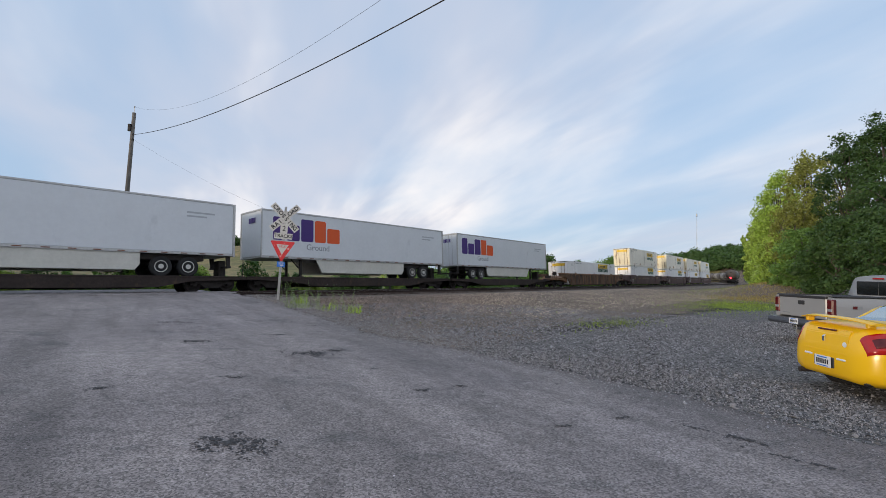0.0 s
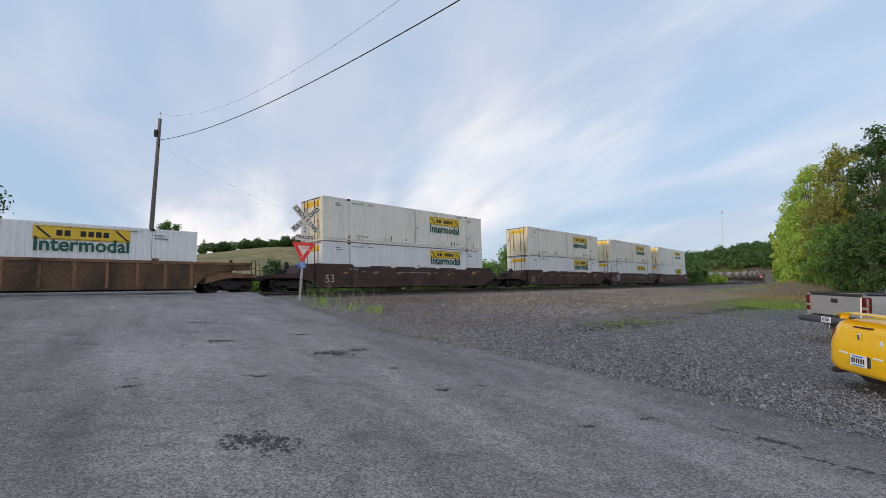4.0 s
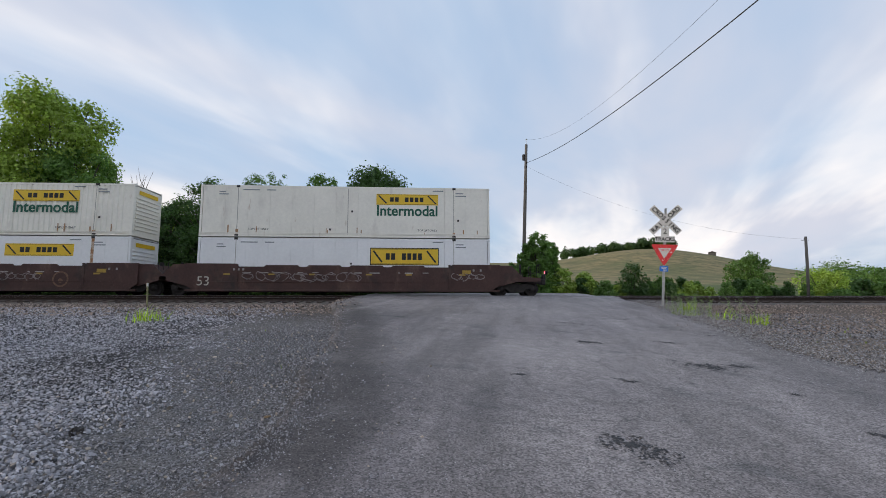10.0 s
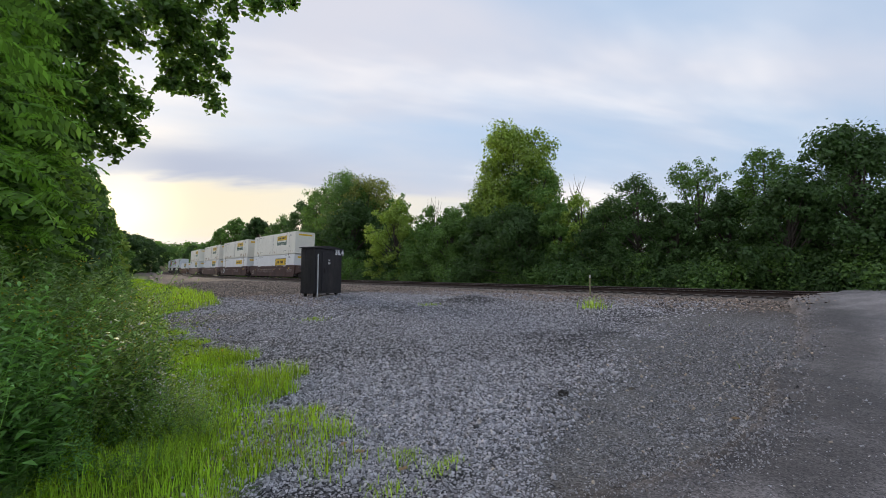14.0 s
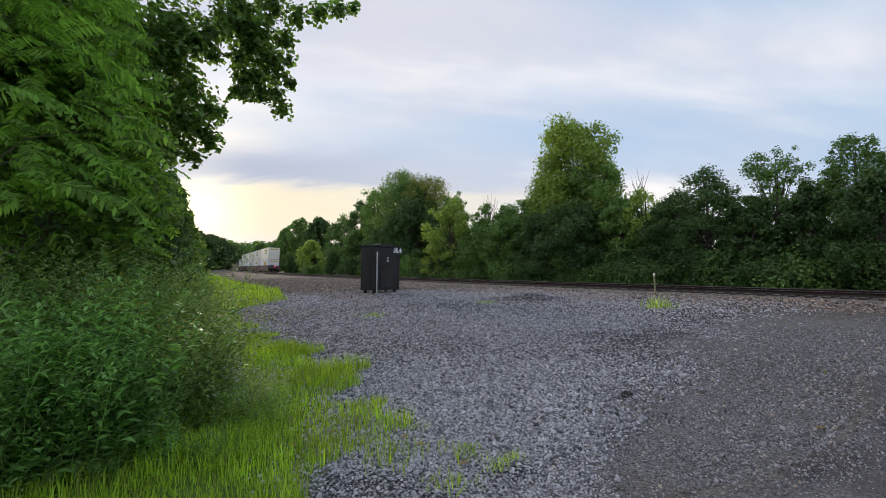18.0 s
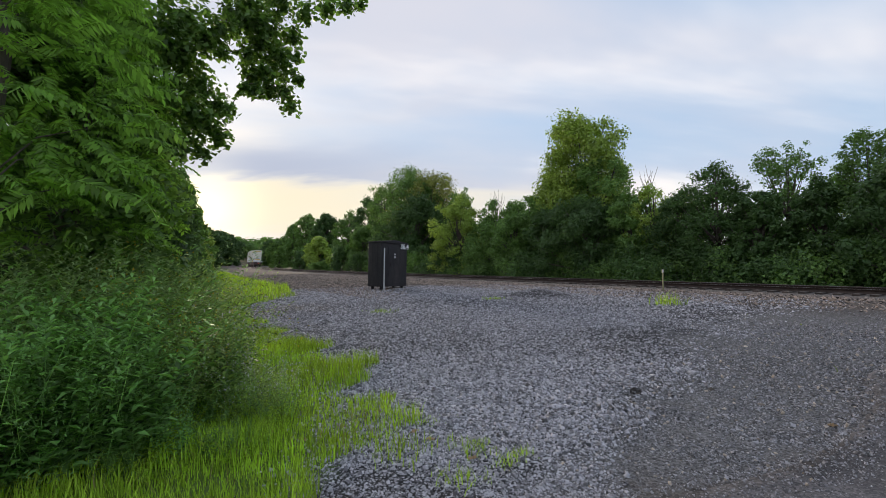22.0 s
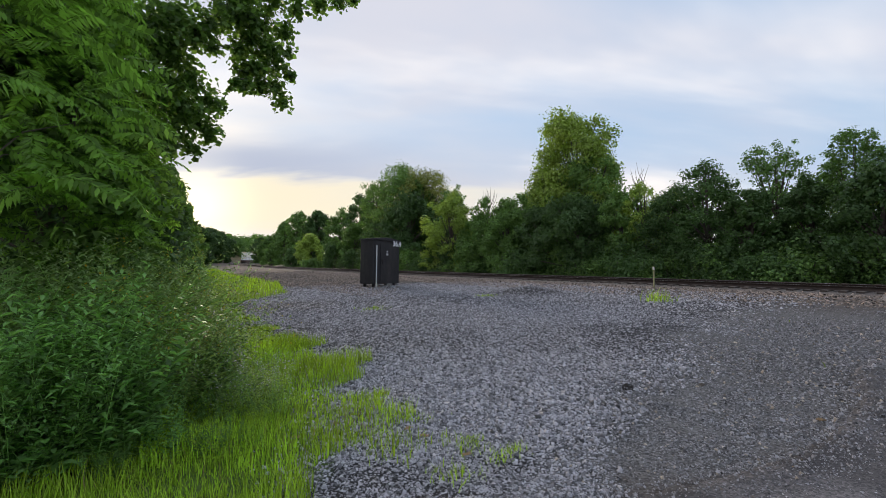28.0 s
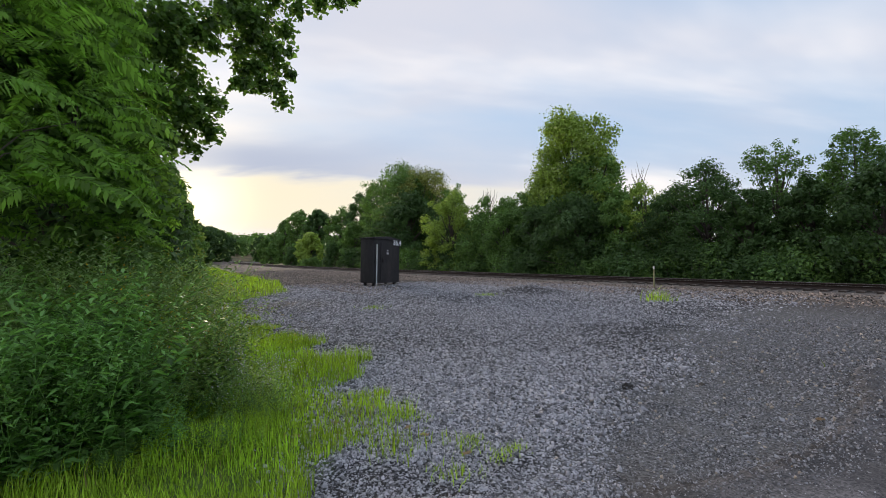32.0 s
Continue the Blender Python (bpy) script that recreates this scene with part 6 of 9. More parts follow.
def tank_car(label):
    ob = empty("tank_car")
    ln, r, zc = 15.5, 1.5, 2.75
    bm = bmesh.new()
    prof = [(0.02, 0.0), (0.7, 0.08), (1.2, 0.3), (1.42, 0.55), (1.5, 0.9)] + [(1.5, ln - 0.9), (1.42, ln - 0.55), (1.2, ln - 0.3), (0.7, ln - 0.08), (0.02, ln)]
    lathe(bm, prof, 32, pose(0, 0, zc, 0, 90, 0))
    part("tank", bm, M_TANK, ob, smooth=True)
    for x in (2.6, 7.75, 12.9):
        bm = bmesh.new()
        lathe(bm, [(1.505, -0.09), (1.52, -0.09), (1.52, 0.09), (1.505, 0.09)], 32, pose(x, 0, zc, 0, 90, 0))
        part("band", bm, M_NUM if x > 3 else M_DARK, ob)
    bm = bmesh.new()
    lathe(bm, [(0.45, 0), (0.45, 0.35), (0.38, 0.4), (0.1, 0.42)], 20, pose(7.75, 0, zc + 1.42))
    for x in (6.6, 8.9):
        tube(bm, (x, -0.7, zc + 1.3), (x, -0.7, zc + 2.0), 0.02, n=6)
    tube(bm, (6.6, -0.7, zc + 2.0), (8.9, -0.7, zc + 2.0), 0.02, n=6)
    part("dome", bm, M_DARK, ob)
    bm = bmesh.new()
    box(bm, -0.6, 2.6, -1.3, 1.3, 0.95, 1.15, 0.02)
    box(bm, ln - 2.6, ln + 0.6, -1.3, 1.3, 0.95, 1.15, 0.02)
    box(bm, -0.6, ln + 0.6, -0.3, 0.3, 0.75, 1.05)
    part("underframe", bm, M_DARK, ob)
    bogie(ob, 1.4)
    bogie(ob, ln - 1.4)
    bm = bmesh.new()
    box(bm, -1.1, -0.55, -0.12, 0.12, 0.72, 0.96, 0.03)
    box(bm, -0.07, -0.02, -0.22, 0.22, 3.3, 3.6)
    part("coupler", bm, M_DARK, ob)
    tagged(ob, label, "railway car", "tank cars on the near track")
    return ob


def rigid(s, length, off, up, lean):
    """Pose of a thing whose ends lie on the line at s and s + length."""
    a, b = line(s, off)[0], line(s + length, off)[0]
    h = math.degrees(math.atan2(b[1] - a[1], b[0] - a[0]))
    return Matrix.Translation((a[0], a[1], RAIL_Z - (DROP if lean else 0.0))) @ pose(0, 0, 0, -lean, 0, h) @ pose(0, 0, up)


SPEED = 15.17
CARS = []  # thing, leading end at 0 s, local height over the rail
H0, G0, F0, E0, D0, C0, B0, A0 = 139.3, 119.6, 99.65, 75.95, 52.4, 30.65, 12.6, -5.1
LOWER = 0.30
LABEL_UP = "weathered white corrugated container stacked on another"
LABEL_LOW = "white container sitting in a brown well car"
up_dirty = container('ribbed', True, False, 1, LABEL_UP)
low_plain = container('flat', False, False, 0, LABEL_LOW)
low_word = container('ribbed', True, False, 0, LABEL_LOW + ", green lettering")
up_clean = container('flat', True, False, 1, LABEL_UP + ", smooth sides")
low_edge = container('flat', False, True, 0, LABEL_LOW + ", black-edged yellow panel")
ID = Matrix.Identity(4)
CARS += [(up_clean, H0, LOWER + HGT + 0.055), (low_edge, H0, LOWER)]
CARS += [(up_dirty, G0, LOWER + HGT + 0.055), (low_plain, G0, LOWER)]
CARS += [(copy_thing(up_dirty, ID), F0, LOWER + HGT + 0.055), (low_word, F0, LOWER)]
CARS += [(copy_thing(up_dirty, ID), E0, LOWER + HGT + 0.055), (copy_thing(low_word, ID), E0, LOWER)]
CARS += [(copy_thing(low_word, ID), D0, LOWER)]
wl = "dark brown steel well car with faded markings"
h_car = well_car(1.6, 2.9, label=wl + ", red tail lamp", lit=True)
g_car = well_car(1.6, 1.6, label=wl + ", painted tag")
M_EMBLEM = mat("faded_brown_emblem", (0.17, 0.095, 0.06), 0.8, grain=[(8.0, 0.4)])
M_TAGWHITE = mat("pale_blue_white_spray_paint", (0.50, 0.53, 0.56), 0.7, grain=[(3.0, 0.2)])
letters("tag_letter", "D", 1.15, M_TAGWHITE, g_car, pose(1.8, -1.472, 0.95, 90, 6, 0), depth=0.003, bold=0.03)
letters("tag_letter", "E", 0.9, M_TAGWHITE, g_car, pose(2.42, -1.474, 1.0, 90, -4, 0), depth=0.003, bold=0.03)
bm = bmesh.new()
lathe(bm, [(0.34, 0.0), (0.34, 0.008), (0.42, 0.008), (0.42, 0.0)], 32, pose(12.7, -1.464, 0.86, 90, 0, 0), close=False)
lathe(bm, [(0.02, 0.0), (0.02, 0.008), (0.12, 0.008), (0.12, 0.0)], 12, pose(12.7, -1.464, 0.78, 90, 0, 0), close=False)
part("round_emblem", bm, M_EMBLEM, g_car, "faded round emblem")
graffito(g_car, 9.5, 1.0, 2.2, 0.55, 5)
graffito(h_car, 2.5, 1.05, 2.6, 0.7, 7)
graffito(h_car, 5.2, 1.0, 3.6, 0.75, 9)
graffito(h_car, 14.0, 1.05, 1.8, 0.55, 11)
f_car = well_car(3.2, 1.6, label=wl)
e_car = well_car(3.2, 3.2, label=wl)
d_car = well_car(3.2, 3.2, True, label="rusty orange-brown ribbed well car with one container")
CARS += [(h_car, H0, 0), (g_car, G0, 0), (f_car, F0, 0), (e_car, E0, 0), (d_car, D0, 0)]
t_b = trailer(True, True, "white semi trailer with purple and orange blocks on a flat car")
t_a = trailer(True, False, "plain white semi trailer riding on a flat car")
t_c = trailer(False, True, "white semi trailer with purple and orange blocks, doors leading")
CARS += [(t_a, A0, 0.80), (t_b, B0, 0.80), (t_c, C0, 0.80)]
fl = "low rusty flat car that carries a semi trailer"
fc = flat_car(17.6, fl)
CARS += [(fc, A0 - 0.8, 0), (copy_thing(fc, ID), B0 - 0.85, 0), (copy_thing(fc, ID), C0 - 0.85, 0)]


TANK_S, TANK_SPEED = 158.0, 12.3
TANKS = []


def motions():
    """The freight train rolls past to the left at a steady pace; the tank cars roll away to the right on the near track."""
    for ob, s_lead, up in CARS:
        walk(ob, [(t, rigid(s_lead - SPEED * t, LEN, 0.0, up, 3.5)) for t in range(0, 33)])
    for k, ob in enumerate(TANKS):
        walk(ob, [(t, rigid(TANK_S + 17.8 * k + TANK_SPEED * t, 15.5, NEAR_OFF + 2.2, 0.0, 0.0)) for t in range(0, 33)])


tank = tank_car("grimy dark tank car with pale bands rolling away")
bm = bmesh.new()
lathe(bm, [(0.02, 0), (0.16, 0.0), (0.16, 0.06), (0.05, 0.1)], 16, pose(-0.75, 0, 1.75, 0, -90, 0))
end_tank = copy_thing(tank, ID)
part("tail_lamp", bm, M_REDLAMP, end_tank, "glowing red tail lamp")
end_tank["label"] = "last grimy tank car of a departing train, red tail lamp"
TANKS += [end_tank, tank] + [copy_thing(tank, ID) for k in range(5)]

# ---------------------------------------------------------------- signs, pole, cabinet
def crossing_sign(name, m, front, label, post_h, blade_z, extra):
    """Crossed boards on a post; local +y faces the reader's back, local -y the reader."""
    ob = empty(name, m)
    bm = bmesh.new()
    prism(bm, [(-0.045, 0), (-0.045, post_h), (-0.02, post_h), (-0.02, 0.0)], -0.02, 0.035)
    prism(bm, [(0.02, 0), (0.02, post_h), (0.045, post_h), (0.045, 0.0)], -0.02, 0.035)
    box(bm, -0.03, 0.03, 0.02, 0.035, 0, post_h)
    part("post", bm, M_GALV, ob)
    face = M_WHITE if front else M_SIGNBACK
    for k, a in enumerate((45, -45)):
        bm = bmesh.new()
        r = pose(0, 0, blade_z, 0, -a, 0)
        box(bm, -0.70, 0.70, -0.032 - 0.006 * k, -0.027 - 0.006 * k, -0.125, 0.125, 0.002, m=r)
        bl = part("crossed_board", bm, M_WHITE, ob)
        word = ("RAILROAD", "CROSSING")[k]
        if front:
            n = len(word)
            for i, ch in enumerate(word):
                q = -0.57 + 1.14 * i / (n - 1)
                letters("lettering", ch, 0.225, M_INK, bl, r @ pose(q, -0.036 - 0.006 * k, 0, 90, 0, 0), depth=0.0015, bold=0.006)
        else:
            bm = bmesh.new()
            box(bm, -0.69, 0.69, -0.024 + 0.002 * k, -0.020 + 0.002 * k, -0.11, 0.11, m=r)
            part("board_back", bm, M_SIGNBACK, bl)
    bm = bmesh.new()
    for z in (blade_z - 0.07, blade_z + 0.07):
        lathe(bm, [(0.014, 0), (0.014, 0.012), (0.006, 0.016)], 8, pose(0, -0.038, z, 90, 0, 0))
    part("bolt", bm, M_GALV, ob)
    if extra:
        # count of tracks
        bm = bmesh.new()
        box(bm, -0.14, 0.14, -0.034, -0.028, blade_z - 0.62, blade_z - 0.27, 0.002)
        pl = part("number_plate", bm, M_WHITE, ob)
        letters("lettering", "2", 0.30, M_INK, pl, pose(0, -0.036, blade_z - 0.45, 90, 0, 0), depth=0.0015)
        bm = bmesh.new()
        box(bm, -0.345, 0.345, -0.034, -0.028, blade_z - 0.86, blade_z - 0.63, 0.002)
        pl = part("word_plate", bm, M_WHITE, ob)
        letters("lettering", "TRACKS", 0.185, M_INK, pl, pose(0, -0.036, blade_z - 0.745, 90, 0, 0), depth=0.0015, bold=0.004)
        # yield triangle, point down
        zt, zb, hw = blade_z - 0.95, blade_z - 1.74, 0.46
        bm = bmesh.new()
        prism(bm, [(-hw + 0.03, zt), (hw - 0.03, zt), (hw, zt - 0.03), (0.03, zb), (-0.03, zb), (-hw, zt - 0.03)], -0.034, -0.028)
        yl = part("yield_plate", bm, M_RED, ob, "scratched red yield triangle")
        bm = bmesh.new()
        prism(bm, [(-0.235, zt - 0.135), (0.235, zt - 0.135), (0.0, zt - 0.545)], -0.037, -0.0335)
        wi = part("white_triangle", bm, M_WHITE, yl)
        letters("lettering", "YIELD", 0.115, M_RED, yl, pose(0, -0.039, zt - 0.215, 90, 0, 0), depth=0.001)
        bm = bmesh.new()
        box(bm, -0.15, 0.15, -0.034, -0.028, zb - 0.24, zb - 0.03, 0.006)
        bp = part("notice_plate", bm, M_BLUE, ob, "small blue notice plate with white bars")
        for zz, w in ((zb - 0.08, 0.20), (zb - 0.125, 0.16), (zb - 0.18, 0.12)):
            bm = bmesh.new()
            box(bm, -w / 2 + (0.03 if w == 0.12 else 0), w / 2 + (0.03 if w == 0.12 else 0), -0.036, -0.0335, zz - 0.012 - (0.012 if w == 0.12 else 0), zz + 0.012)
            part("white_bar", bm, M_WHITE, bp)
    else:
        bm = bmesh.new()
        prism(bm, [(-0.43, blade_z - 0.86), (0.43, blade_z - 0.86), (0.46, blade_z - 0.89), (0.03, blade_z - 1.65), (-0.03, blade_z - 1.65), (-0.46, blade_z - 0.89)], -0.034, -0.028)
        part("yield_plate", bm, M_SIGNBACK, ob, "bare grey back of a yield triangle")
        bm = bmesh.new()
        box(bm, -0.14, 0.14, -0.034, -0.028, blade_z - 0.6, blade_z - 0.27, 0.002)
        box(bm, -0.34, 0.34, -0.034, -0.028, blade_z - 0.82, blade_z - 0.62, 0.002)
        part("word_plate", bm, M_SIGNBACK, ob)
        bm = bmesh.new()
        box(bm, -0.13, 0.13, -0.036, -0.028, blade_z - 2.05, blade_z - 1.85, 0.004)
        part("notice_plate", bm, M_SIGNBACK, ob)
    tagged(ob, label, "crossing sign", "crossing signs")
    return ob


x, y, _ = polar(19.29, 19.6)
crossing_sign("crossing_sign", pose(x, y, 0.37, 0, 2.6, 17), True, "weathered white railroad crossing sign with red yield triangle", 3.75, 3.30, True)
x, y, _ = polar(49.47, 31.3)
crossing_sign("crossing_sign", pose(x, y, 0.10, 0, 2.2, 47), False, "crossing sign past the tracks, bare grey back", 3.05, 2.62, False)


def utility_pole():
    b = Vector(polar(34.72, 38.0, -0.6))
    t = Vector(polar(34.25, 38.2, 12.15))
    ob = empty("utility_pole", Matrix.Translation(b))
    v = t - b
    bm = bmesh.new()
    pipe(bm, [v * k for k in (0, 0.25, 0.5, 0.75, 1.0)], [0.17, 0.155, 0.14, 0.125, 0.11], 12)
    part("shaft", bm, M_WOOD, ob, smooth=True)
    bm = bmesh.new()
    tube(bm, v + Vector((0.0, 0, -0.1)), v + Vector((0.0, 0, 0.42)), 0.022, n=6)
    lathe(bm, [(0.03, 0), (0.055, 0.02), (0.03, 0.05), (0.05, 0.08), (0.02, 0.12)], 10, Matrix.Translation(v + Vector((0, 0, 0.36))))
    part("top_insulator", bm, M_GALV, ob)
    for k, z in enumerate((-1.6, -1.95)):
        bm = bmesh.new()
        lathe(bm, [(0.03, 0), (0.05, 0.03), (0.03, 0.06), (0.045, 0.09), (0.02, 0.13)], 10, Matrix.Translation(v * (1 + z / 12.7) + Vector((0.15, -0.1, 0))))
        tube(bm, v * (1 + z / 12.7), v * (1 + z / 12.7) + Vector((0.16, -0.11, 0.03)), 0.02, n=6)
        part("side_insulator", bm, M_DARK, ob)
    bm = bmesh.new()
    box(bm, -0.10, 0.10, -0.14, 0.02, -0.45, 0.05, 0.02, m=Matrix.Translation(v * 0.93 + Vector((-0.12, -0.1, 0))))
    part("bracket", bm, M_DARK, ob)
    tagged(ob, "tall leaning weathered wooden utility pole carrying cables", "utility pole", "poles")
    return t


POLE_TOP = utility_pole()


def cable(name, a, b, sag, r, label):
    a, b = Vector(a), Vector(b)
    pts = []
    n = 48
    for k in range(n + 1):
        t = k / n
        p = a.lerp(b, t)
        p.z -= sag * 4 * t * (1 - t)
        pts.append(p)
    bm = bmesh.new()
    pipe(bm, pts, [r] * (n + 1), 6)
    tagged(part(name, bm, M_WIRE, None), label, "cable", "cables at the utility pole")


P = POLE_TOP
cable("cable", P + Vector((0.1, -0.1, -1.55)), (22.5, -10.0, 12.0), 2.8, 0.017, "thick black overhead cable from the utility pole")
cable("cable", P + Vector((0.0, 0, 0.42)), (18.13, -9.71, 12.53), 4.4, 0.0042, "thin overhead wire from the pole's top")
cable("cable", P + Vector((0.1, 0.1, -1.9)), (polar(6.3, at_off(6.25, -3.4), el(6.3, at_off(6.25, -3.4), 3.4))), 1.2, 0.0045, "slack wire between two poles past the tracks")


def slim_pole():
    r = at_off(6.25, -3.4)
    x, y, _ = polar(6.25, r)
    top = el(6.25, r, 3.66) + 0.6
    ob = empty("utility_pole", pose(x, y, -0.6))
    bm = bmesh.new()
    pipe(bm, [(0, 0, 0), (0.0, 0, top * 0.5), (-0.05, 0, top)], [0.11, 0.10, 0.085], 10)
    part("shaft", bm, M_WOOD, ob, smooth=True)
    bm = bmesh.new()
    tube(bm, (-0.3, 0, top - 0.25), (0.12, 0, top - 0.25), 0.02, n=6)
    part("bracket", bm, M_DARK, ob)
    tagged(ob, "slim grey wooden pole past the tracks", "utility pole", "poles")


slim_pole()


def mast():
    x, y, _ = polar(-28.9, 900)
    zt = el(0, 900, 7.15)
    ob = empty("radio_mast", pose(x, y, 0))
    bm = bmesh.new()
    for k in range(3):
        a = 2.09 * k
        tube(bm, (0.8 * math.cos(a), 0.8 * math.sin(a), 0), (0.6 * math.cos(a), 0.6 * math.sin(a), zt), 0.09, n=5)
    for z in np.arange(4, zt - 3, 5.0):
        for k in range(3):
            a, b = 2.09 * k, 2.09 * (k + 1)
            tube(bm, (0.75 * math.cos(a), 0.75 * math.sin(a), z), (0.75 * math.cos(b), 0.75 * math.sin(b), z + 4), 0.05, n=4)
    part("lattice", bm, M_GALV, ob)
    bm = bmesh.new()
    box(bm, -0.9, 0.9, -0.9, 0.9, zt - 6, zt - 2, 0.2)
    tube(bm, (0, 0, zt - 2), (0, 0, zt + 4), 0.12, n=5)
    part("antenna_panel", bm, M_GALV, ob)
    tagged(ob, "thin far-off lattice radio mast above the woods", "radio mast")


mast()
M_CAB = mat("dark_brown_painted_steel", (0.027, 0.024, 0.027), 0.6, 0.1, grain=[(1.2, 0.25), (8.0, 0.2)], second=((0.055, 0.047, 0.046), 1.3, 0.5, 0.75, 6, (1, 1, 0.25)), bump=[(3.0, 0.2, 0.01)])


def cabinet():
    """Steel signal cabinet on short feet, with a pitched lid; local x along its front, local -y to the reader."""
    w, d, h = 2.15, 0.88, 2.42
    ob = empty("signal_cabinet", pose(-22.45, -8.15, 0.18, 0, 2.0, 158.5))
    bm = bmesh.new()
    box(bm, 0, w, 0, d, 0.16, h, 0.02)
    part("body", bm, M_CAB, ob)
    bm = bmesh.new()
    prism(bm, [(-0.06, h), (-0.06, h + 0.05), (w / 2, h + 0.17), (w + 0.06, h + 0.05), (w + 0.06, h)], -0.06, d + 0.06)
    part("roof", bm, M_CAB, ob)
    bm = bmesh.new()
    box(bm, 0.55, 1.62, -0.03, 0.005, 0.3, h - 0.18, 0.008)
    dr = part("door", bm, M_CAB, ob)
    bm = bmesh.new()
    box(bm, 0.66, 0.72, -0.07, -0.03, 1.2, 1.42, 0.01)
    part("handle", bm, M_DARK, dr)
    for za, zb, xa, xb in ((h - 0.62, h - 0.54, 1.02, 1.14), (h - 0.78, h - 0.68, 1.0, 1.16)):
        bm = bmesh.new()
        box(bm, xa, xb, -0.036, -0.028, za, zb)
        part("label_plate", bm, M_WHITE, dr, "small worn white label")
    for x in (0.18, w - 0.3):
        for yy in (0.1, d - 0.2):
            bm = bmesh.new()
            box(bm, x, x + 0.12, yy, yy + 0.12, -0.05, 0.17)
            part("foot", bm, M_DARK, ob)
    bm = bmesh.new()
    box(bm, 1.52, 2.22, -0.05, -0.02, h - 0.30, h + 0.02, 0.004)
    pl = part("number_plate", bm, M_INK, ob, "black plate with white figures")
    letters("lettering", "36.4", 0.42, M_DIGIT, pl, pose(1.87, -0.053, h - 0.14, 90, 0, 0), depth=0.002, bold=0.012)
    bm = bmesh.new()
    tube(bm, (0.12, -0.12, -0.06), (0.12, -0.12, 2.12), 0.034, n=10)
    part("conduit", bm, M_WHITE, ob, "white upright conduit")
    for sg in (0.25, 0.6):
        bm = bmesh.new()
        box(bm, -0.012, 0.006, sg - 0.02, sg + 0.02, 0.2, h - 0.05)
        part("seam", bm, M_CAB, ob)
    tagged(ob, "dark brown steel signal cabinet standing on gravel", "signal cabinet")
    return ob


cabinet()


def marker_stake():
    x, y, _ = polar(77.05, 22.8)
    ob = empty("marker_stake", pose(x, y, 0.12, 0, -3, 0))
    bm = bmesh.new()
    box(bm, -0.04, 0.04, -0.025, 0.025, 0, 1.02, 0.006)
    part("stake", bm, mat("green_brown_stake", (0.20, 0.20, 0.10), 0.8, grain=[(12, 0.2)]), ob)
    bm = bmesh.new()
    box(bm, -0.042, 0.042, -0.03, 0.03, 0.86, 1.0, 0.006)
    part("tip_band", bm, M_GALV, ob)
    tagged(ob, "short greenish marker stake in the ballast", "stake")


marker_stake()


def hill_hut():
    x, y, _ = polar(14.2, 262)
    z = float(lot_height(x, y))
    ob = empty("hilltop_shed", pose(x, y, z - 0.3, 0, 0, 20))
    bm = bmesh.new()
    box(bm, -1.6, 1.6, -1.2, 1.2, 0, 1.7)
    part("wall", bm, M_WOOD, ob)
    bm = bmesh.new()
    prism(bm, [(-1.8, 1.7), (0, 2.3), (1.8, 1.7)], -1.4, 1.4)
    part("roof", bm, M_DARK, ob)
    tagged(ob, "tiny far-off shed on the hilltop", "shed")


hill_hut()


def fence_post(yaw, r, h):
    x, y, _ = polar(yaw, r)
    bm = bmesh.new()
    tube(bm, (0, 0, 0), (0.02, 0.01, h), 0.06, 0.05, n=8)
    ob = part("fence_post", bm, M_WOOD, None, at=pose(x, y, float(lot_height(x, y)) - 0.1))
    tagged(ob, "old grey wooden fence post in the meadow", "fence post", "fence posts past the tracks")


for yw, r in ((45.4, 62), (36.5, 40), (39.0, 41), (33.2, 39.5), (43.0, 58)):
    fence_post(yw, r, 1.7)


# ---------------------------------------------------------------- vehicles
M_CARY = mat("yellow_car_paint", (0.84, 0.50, 0.008), 0.25, grain=[(0.8, 0.03)], spec=0.6)
M_CARS = mat("silver_grey_truck_paint", (0.30, 0.31, 0.325), 0.35, 0.2, grain=[(0.8, 0.04)])
M_GLASS = mat("dark_tinted_glass", (0.012, 0.015, 0.018), 0.06, spec=0.8)
M_BLUEGLASS = mat("sky_reflecting_glass", (0.42, 0.50, 0.52), 0.05, 0.75, spec=1.0)
M_PLASTIC = mat("black_plastic_trim", (0.022, 0.022, 0.024), 0.6, grain=[(14.0, 0.2)])
M_LENS = mat("red_lamp_lens", (0.38, 0.010, 0.010), 0.12, grain=[(20.0, 0.15)], spec=0.7)
M_LENSDARK = mat("dark_red_lamp_lens", (0.09, 0.008, 0.010), 0.2, grain=[(12.0, 0.3)])
M_CHROME = mat("chrome", (0.75, 0.75, 0.76), 0.12, 1.0)
M_PLATE = mat("pale_number_plate", (0.68, 0.70, 0.72), 0.5)


def half(sec, n=18):
    """Resamples a half-section of (y, z) pairs to n points by length."""
    p = np.array(sec, float)
    d = np.r_[0, np.cumsum(np.hypot(*np.diff(p, axis=0).T))]
    q = np.linspace(0, d[-1], n)
    return np.stack([np.interp(q, d, p[:, 0]), np.interp(q, d, p[:, 1])], -1)


